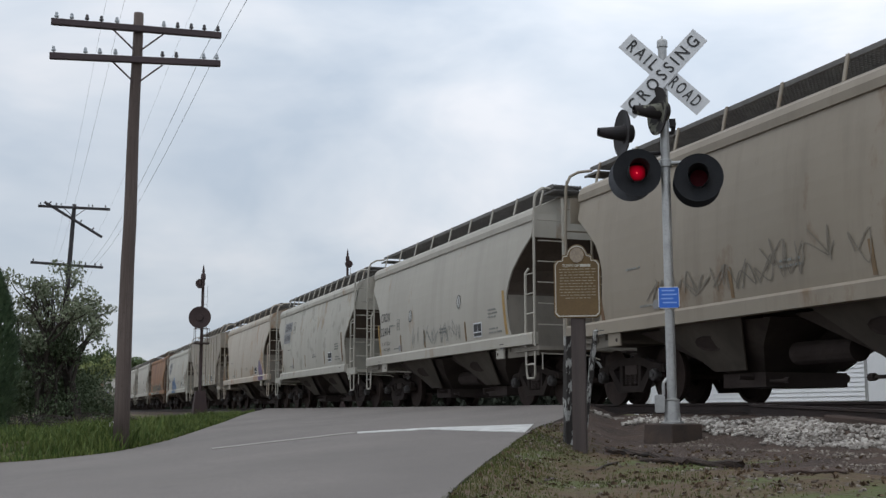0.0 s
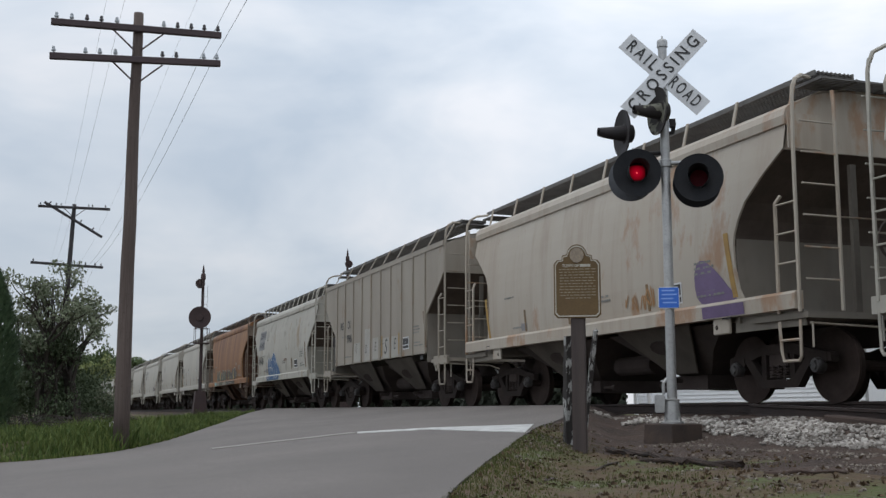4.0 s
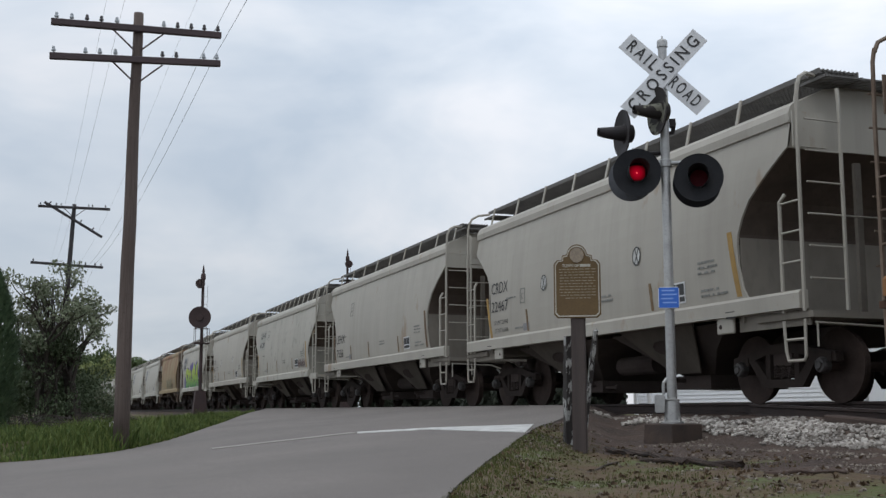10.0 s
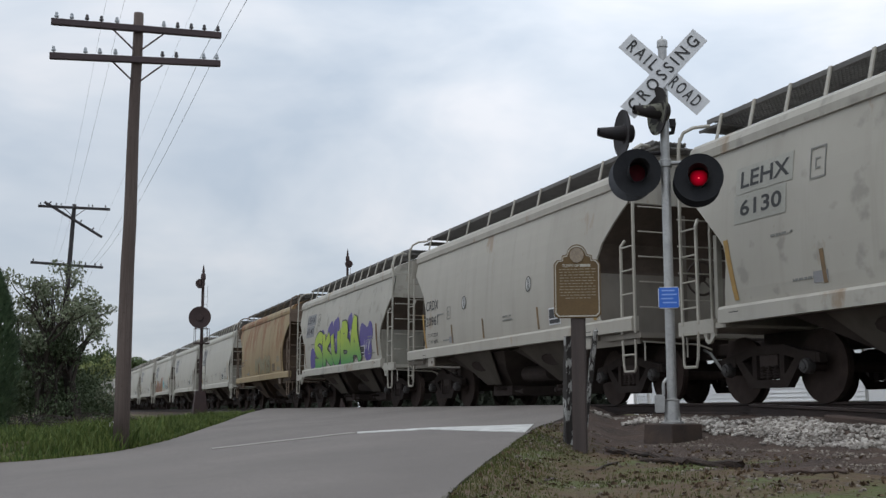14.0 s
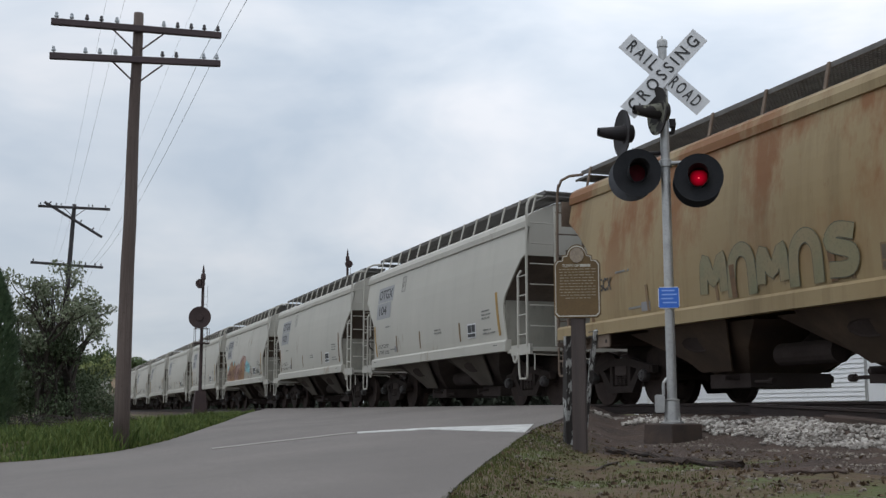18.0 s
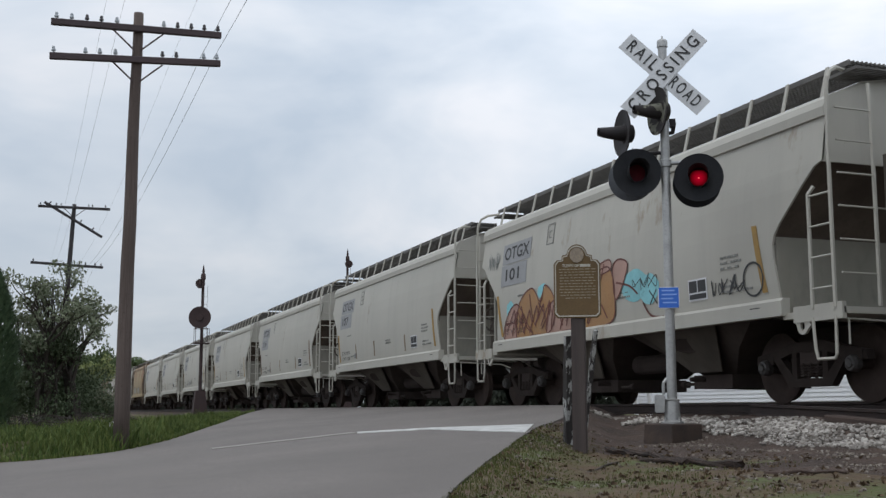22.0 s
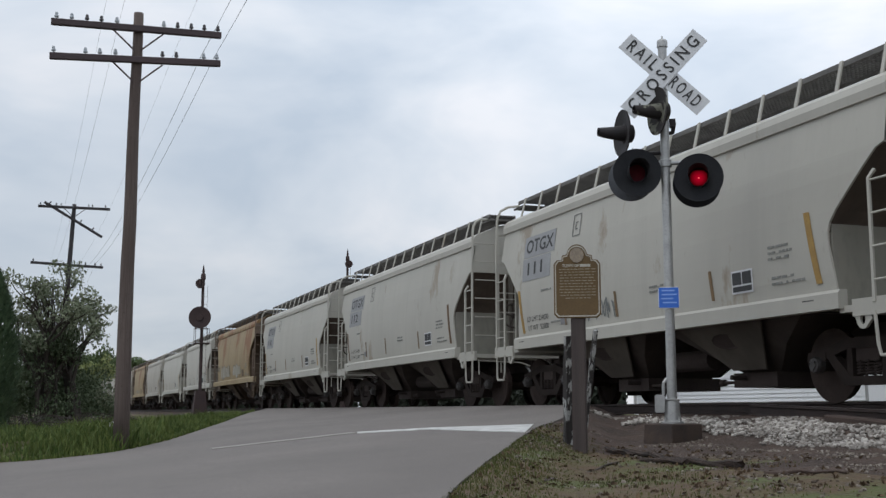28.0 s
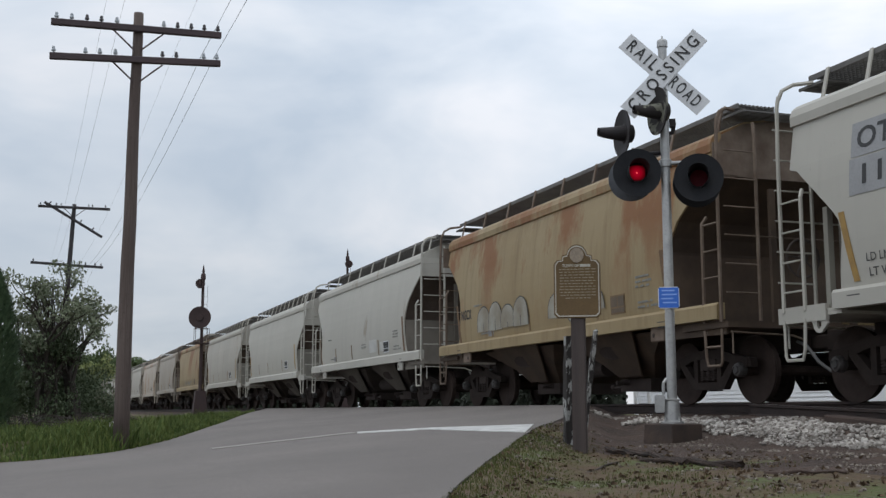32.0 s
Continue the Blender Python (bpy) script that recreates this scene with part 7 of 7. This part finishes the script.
def train():
    models = {style: build_car(style) for style in ("angular", "round", "ribbed")}
    cars, used = [], set()
    for k, (coat, style) in enumerate(CARS):
        mid = MIDS[k]
        if style in used:
            car = copy_thing(models[style], pose(mid + rolled(0), 0, 0))
        else:
            car = models[style]
            car.matrix_basis = pose(mid + rolled(0), 0, 0)
            used.add(style)
        cars.append(car)
    for k, car in enumerate(cars):
        coat, style = CARS[k]
        for ob in car.children_recursive:
            if ob.type == "MESH" and ob.data.materials[0] == PAINT["grey"]:
                ob.material_slots[0].link = "OBJECT"
                bar = coat in ("orange", "rusty") and ob.name.split(".")[0] in ("ladder", "stile", "rung", "end_ladder", "stirrup", "roof_grab", "tow_loop", "uncoupling_lever", "bracket", "end_wall", "end_panel", "end_sill", "jacking_pad")
                ob.material_slots[0].material = RUSTY_BAR if bar else PAINT[coat]
            elif coat in ("orange", "rusty") and ob.type == "MESH" and ob.data.materials[0] in (END_DIRT_SHADE, SLOPE_DIRT_SHADE, PANEL_DIRT_SHADE, DIM_GRIME, END_PLATE_DIM):
                # red-brown tones for recessed parts, darkened for shade as well as dirt
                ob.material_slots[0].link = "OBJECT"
                ob.material_slots[0].material = RED_DIRT_DIM if coat == "orange" else BROWN_DIRT_DIM
        extra = ""
        flat = style == "ribbed"
        worn = coat in ("orange", "rusty")
        usual_marks(car, flat, OLD_TAPE if worn or coat in ("taupe", "dun") or k % 3 == 2 else YELLOW, worn or coat == "taupe", k < 24)
        if k in (13, 14, 15, 16, 17, 18, 19, 20, 21):
            number = {13: "104", 14: "103", 15: "101", 16: "107", 17: "114", 18: "113", 19: "111", 20: "112", 21: "110"}[k]
            reporting(car, "OTGX", number, -4.36, 3.01, 0.47)
            frame_mark(car, -2.35, 2.95)
            wall_words(car, "LD LMT 234000", -4.24, 1.61, 0.14, LETTER, False, 0.95, 0.0)
            wall_words(car, "LT WT  52000", -4.21, 1.44, 0.14, LETTER, False, 0.92, 0.0)
            extra = " lettered OTGX " + number
        elif k in (2, 5, 8, 9, 11):
            number = {2: "6190", 5: "6169", 8: "7556", 9: "6130", 11: "6140"}[k]
            high, big = (2.96, 0.42) if k != 8 else (2.05, 0.33)
            reporting(car, "LEHX", number, -4.3, high, big, False, k != 8, DARK_PATCH if k != 9 else FAINT_PATCH)
            frame_mark(car, -2.8, 2.7)
            extra = " lettered LEHX " + number
        elif k in (1, 7, 10):
            number = {1: "22414", 7: "22467", 10: "20961"}[k]
            reporting(car, "CRDX", number, -4.40, 2.36, 0.29, False, False)
            frame_mark(car, -2.9, 1.96, 0.72)
            wall_words(car, "LD LMT 220200", -4.27, 1.66, 0.12, LETTER, False, 0.75, 0.0)
            wall_words(car, "LT WT 65800", -4.24, 1.50, 0.12, LETTER, False, 0.7, 0.0)
            round_mark(car, -1.8, 2.25)
            round_mark(car, 1.7, 2.3)
            extra = " lettered CRDX " + number
        elif k in (12, 6, 22):
            wall_words(car, "NGCX", -4.35, 1.95, 0.3, LETTER, False, 0.62, 0.004)
            extra = " lettered NGCX"
        elif k == 4:
            for word, u in (("RG", -3.78), ("CX", -2.95)):
                wall_words(car, word, u, 2.44, 0.33, LETTER, True, 0.36, 0.004)
            wall_words(car, "996", -2.99, 2.02, 0.33, LETTER, True, 0.52, 0.004)
            for u0, u1, z0, z1 in ((-1.03, -0.48, 1.30, 2.2), (0.80, 1.36, 1.29, 1.84), (1.60, 2.2, 1.29, 1.84), (-2.2, -1.5, 1.3, 1.85), (-0.2, 0.35, 1.3, 1.9)):
                wall_patch(car, u0, u1, z0, z1, PALE_PATCH, True)
            for word, u, z, tall in (("Q", -2.0, 1.70, 0.34), ("D", -0.95, 1.62, 0.36), ("E", 0.0, 1.64, 0.36), ("S", 0.93, 1.58, 0.58), ("E", 1.80, 1.62, 0.42)):
                wall_words(car, word, u, z, tall, SPRAY_BLACK, True, tall * 0.55, -0.002, 0.012, 0.2)
            for u in (0.68, 2.22):
                wall_patch(car, u, u + 0.07, 1.35, 1.9, YELLOW, True, 0.01, "reflector_strip")
            extra = " with upright ribs lettered RG CX"
        if k == 0:
            scrawl(car, -3.0, 0.2, 1.5, 1.9, 9, 0.022, SPRAY_DUST, 3)
            scrawl(car, 0.0, 2.2, 1.55, 2.1, 5, 0.02, SPRAY_DUST, 5)
        if k == 1:
            scrawl(car, -1.6, 1.9, 1.42, 1.95, 9, 0.016, SPRAY_GREY, 4)
            extra += " with grey scrawls"
        if k == 3:
            wall_blob(car, [(3.6, 1.38), (3.45, 1.75), (3.6, 2.0), (3.95, 1.85), (4.3, 1.55), (4.45, 1.38)], SPRAY_LILAC)
            wall_patch(car, 3.7, 4.7, 1.155, 1.315, SPRAY_LILAC, False, 0.09, "sprayed_band")
            scrawl(car, 1.4, 2.4, 1.4, 1.8, 5, 0.03, SPRAY_ORANGE, 8)
        if k == 5:
            blue_spikes(car)
            extra += " and blue spray paint"
        if k == 6:
            throw_up(car, -2.98, 0.05, 1.25, 1.86, (0, 1, 4, 3, 7), SPRAY_MOSS, SPRAY_EDGE, 0.21, 0.018)
            throw_up(car, 0.25, 2.85, 1.25, 1.88, (3, 4, 2, 5, 6), SPRAY_SLATE, SPRAY_EDGE, 0.24, 0.018)
            for u in (-1.75, 0.85, 2.2):
                wall_stroke(car, [(u + 0.05, 1.4), (u, 1.6), (u + 0.06, 1.8)], 0.10, SPRAY_YELLOW, False, 0.03)
            for u0, u1, tone in ((-3.4, -2.9, SPRAY_CYAN), (-2.85, -1.9, SPRAY_CHALK), (-1.8, -0.9, SPRAY_MOSS), (-0.85, 0.1, SPRAY_CHALK), (0.2, 1.4, SPRAY_SLATE), (1.5, 2.7, SPRAY_SLATE)):
                wall_patch(car, u0, u1, 1.155, 1.315, tone, False, 0.09, "sprayed_band", 0.05)
            for u in np.arange(-3.3, 2.7, 0.22):
                wall_stroke(car, [(u, 1.17), (u + 0.09, 1.24), (u + 0.06, 1.31)], 0.022, SPRAY_EDGE, False, 0.097)
            scrawl(car, 2.2, 2.7, 1.28, 1.38, 4, 0.02, SPRAY_WHITE, 32)
            scrawl(car, 2.75, 3.0, 1.95, 2.15, 3, 0.018, SPRAY_CHALK, 33)
            wall_stroke(car, [(2.85, 1.5), (3.15, 1.5), (3.12, 1.78)], 0.03, SPRAY_CHALK)
            extra += " with white-edged spray letters"
        if k == 9:
            scrawl(car, 3.1, 4.3, 1.38, 1.78, 6, 0.02, SPRAY_MAROON, 6)
            scrawl(car, 3.15, 4.25, 1.40, 1.70, 4, 0.014, SPRAY_BLACK, 16)
            wall_stroke(car, [(4.05, 2.2), (4.12, 2.1), (4.04, 2.0), (4.14, 1.88), (4.06, 1.76)], 0.018, SPRAY_BLACK)
            extra += " and a red scrawl"
        if k == 11:
            skuba_piece(car)
            extra += " and big lime spray letters"
        if k == 12:
            throw_up(car, -1.1, 2.3, 1.42, 2.08, (5, 8, 5, 8, 3), SPRAY_OLIVE, SPRAY_MOSS, 0.18, 0.012)
            for u in (-0.3, 1.75):
                wall_patch(car, u, u + 0.12, 1.4, 1.85, OLD_TAPE, False, 0.0175, "reflector_strip", -0.05)
            extra += " with faded green spray letters"
        if k == 15:
            fire_piece(car)
            extra += " and orange spray paint"
        if k == 19:
            scrawl(car, -2.1, -0.6, 1.4, 1.75, 7, 0.035, SPRAY_GREY, 12)
            extra += " and a grey scrawl"
        if k == 22:
            throw_up(car, *WHITE_SPOTS[0], (8, 8, 8, 8), SPRAY_CHALK, SPRAY_BLACK, 0.34, 0.02)
            throw_up(car, *WHITE_SPOTS[1], (8, 7, 8), SPRAY_CHALK, SPRAY_BLACK, 0.36, 0.02)
            extra += " and white spray letters"
        if k == 23:
            wall_patch(car, 1.2, 1.9, 1.5, 1.85, SPRAY_WHITE)
            wall_patch(car, 2.3, 2.55, 1.5, 1.75, SPRAY_WHITE)
        if k == 26:
            scrawl(car, -2, 1.5, 1.4, 1.8, 6, 0.03, SPRAY_GREY, 3)
        tagged(car, (PAINT_WORDS[coat] + extra)[:118], "freight car", group="cars of the freight train")
    return cars


TRAIN = train()

# ---- what moves ----
# when the lit side of the two lamps changes over: seconds, 1 for the lamp nearer the rails
TURNS = ((0.0, 0), (0.32, 1), (1.02, 0), (1.7, 1), (2.35, 0), (2.88, 1), (3.55, 0), (4.2, 1), (4.85, 0), (5.4, 1), (5.97, 0), (6.6, 1), (7.25, 0), (7.8, 1), (8.35, 0), (8.85, 1), (9.3, 0), (10.25, 1), (10.75, 0),
         (11.5, 1), (12.2, 0), (12.8, 1), (13.4, 0), (13.9, 1), (14.6, 0), (15.2, 1), (15.8, 0), (16.35, 1), (17.15, 0), (17.75, 1), (18.3, 0), (18.85, 1), (19.5, 0), (20.2, 1), (20.75, 0), (21.4, 1), (22.05, 0), (22.7, 1),
         (23.35, 0), (23.85, 1), (24.5, 0), (25.5, 1), (26.1, 0), (26.7, 1), (27.3, 0), (27.85, 1), (28.2, 0), (28.85, 1), (29.5, 0), (30.05, 1), (30.7, 0), (31.3, 1), (31.93, 0))


def motions():
    for k, car in enumerate(TRAIN):
        mid = MIDS[k]
        walk(car, [(t, pose(mid + rolled(t), 0, 0)) for t in range(0, 33)])
        for truck in [c for c in car.children if c.name.startswith("truck")]:
            for w in [c for c in truck.children if c.name.startswith("wheelset")]:
                x = w.location.x
                rows = []
                for i in range(0, 481):
                    t = i / 15
                    rows.append((t, pose(x, 0, RADIUS, 0, math.degrees((rolled(t) - rolled(0)) / RADIUS) % 360, 0)))
                walk(w, rows)
    # each lamp's reflector swings its lit face to the lens and away
    for lamp, bulb in enumerate(BULBS):
        rows = []
        for t, lit in TURNS:
            on = lit == lamp
            a, b = (180, 0) if on else (0, 180)
            if t == 0.0:
                rows.append((0.0, pose(0, 0, -0.13 if not on else 0.004, b, 0, 0)))
                continue
            for f in (0.0, 0.34, 0.67, 1.0):
                rows.append((t - 0.06 + 0.12 * f, pose(0, 0, -0.13 + 0.134 * (f if on else 1 - f), a + (b - a) * f, 0, 0)))
        rows.append((32.05, rows[-1][1]))
        walk(bulb, rows)


motions()
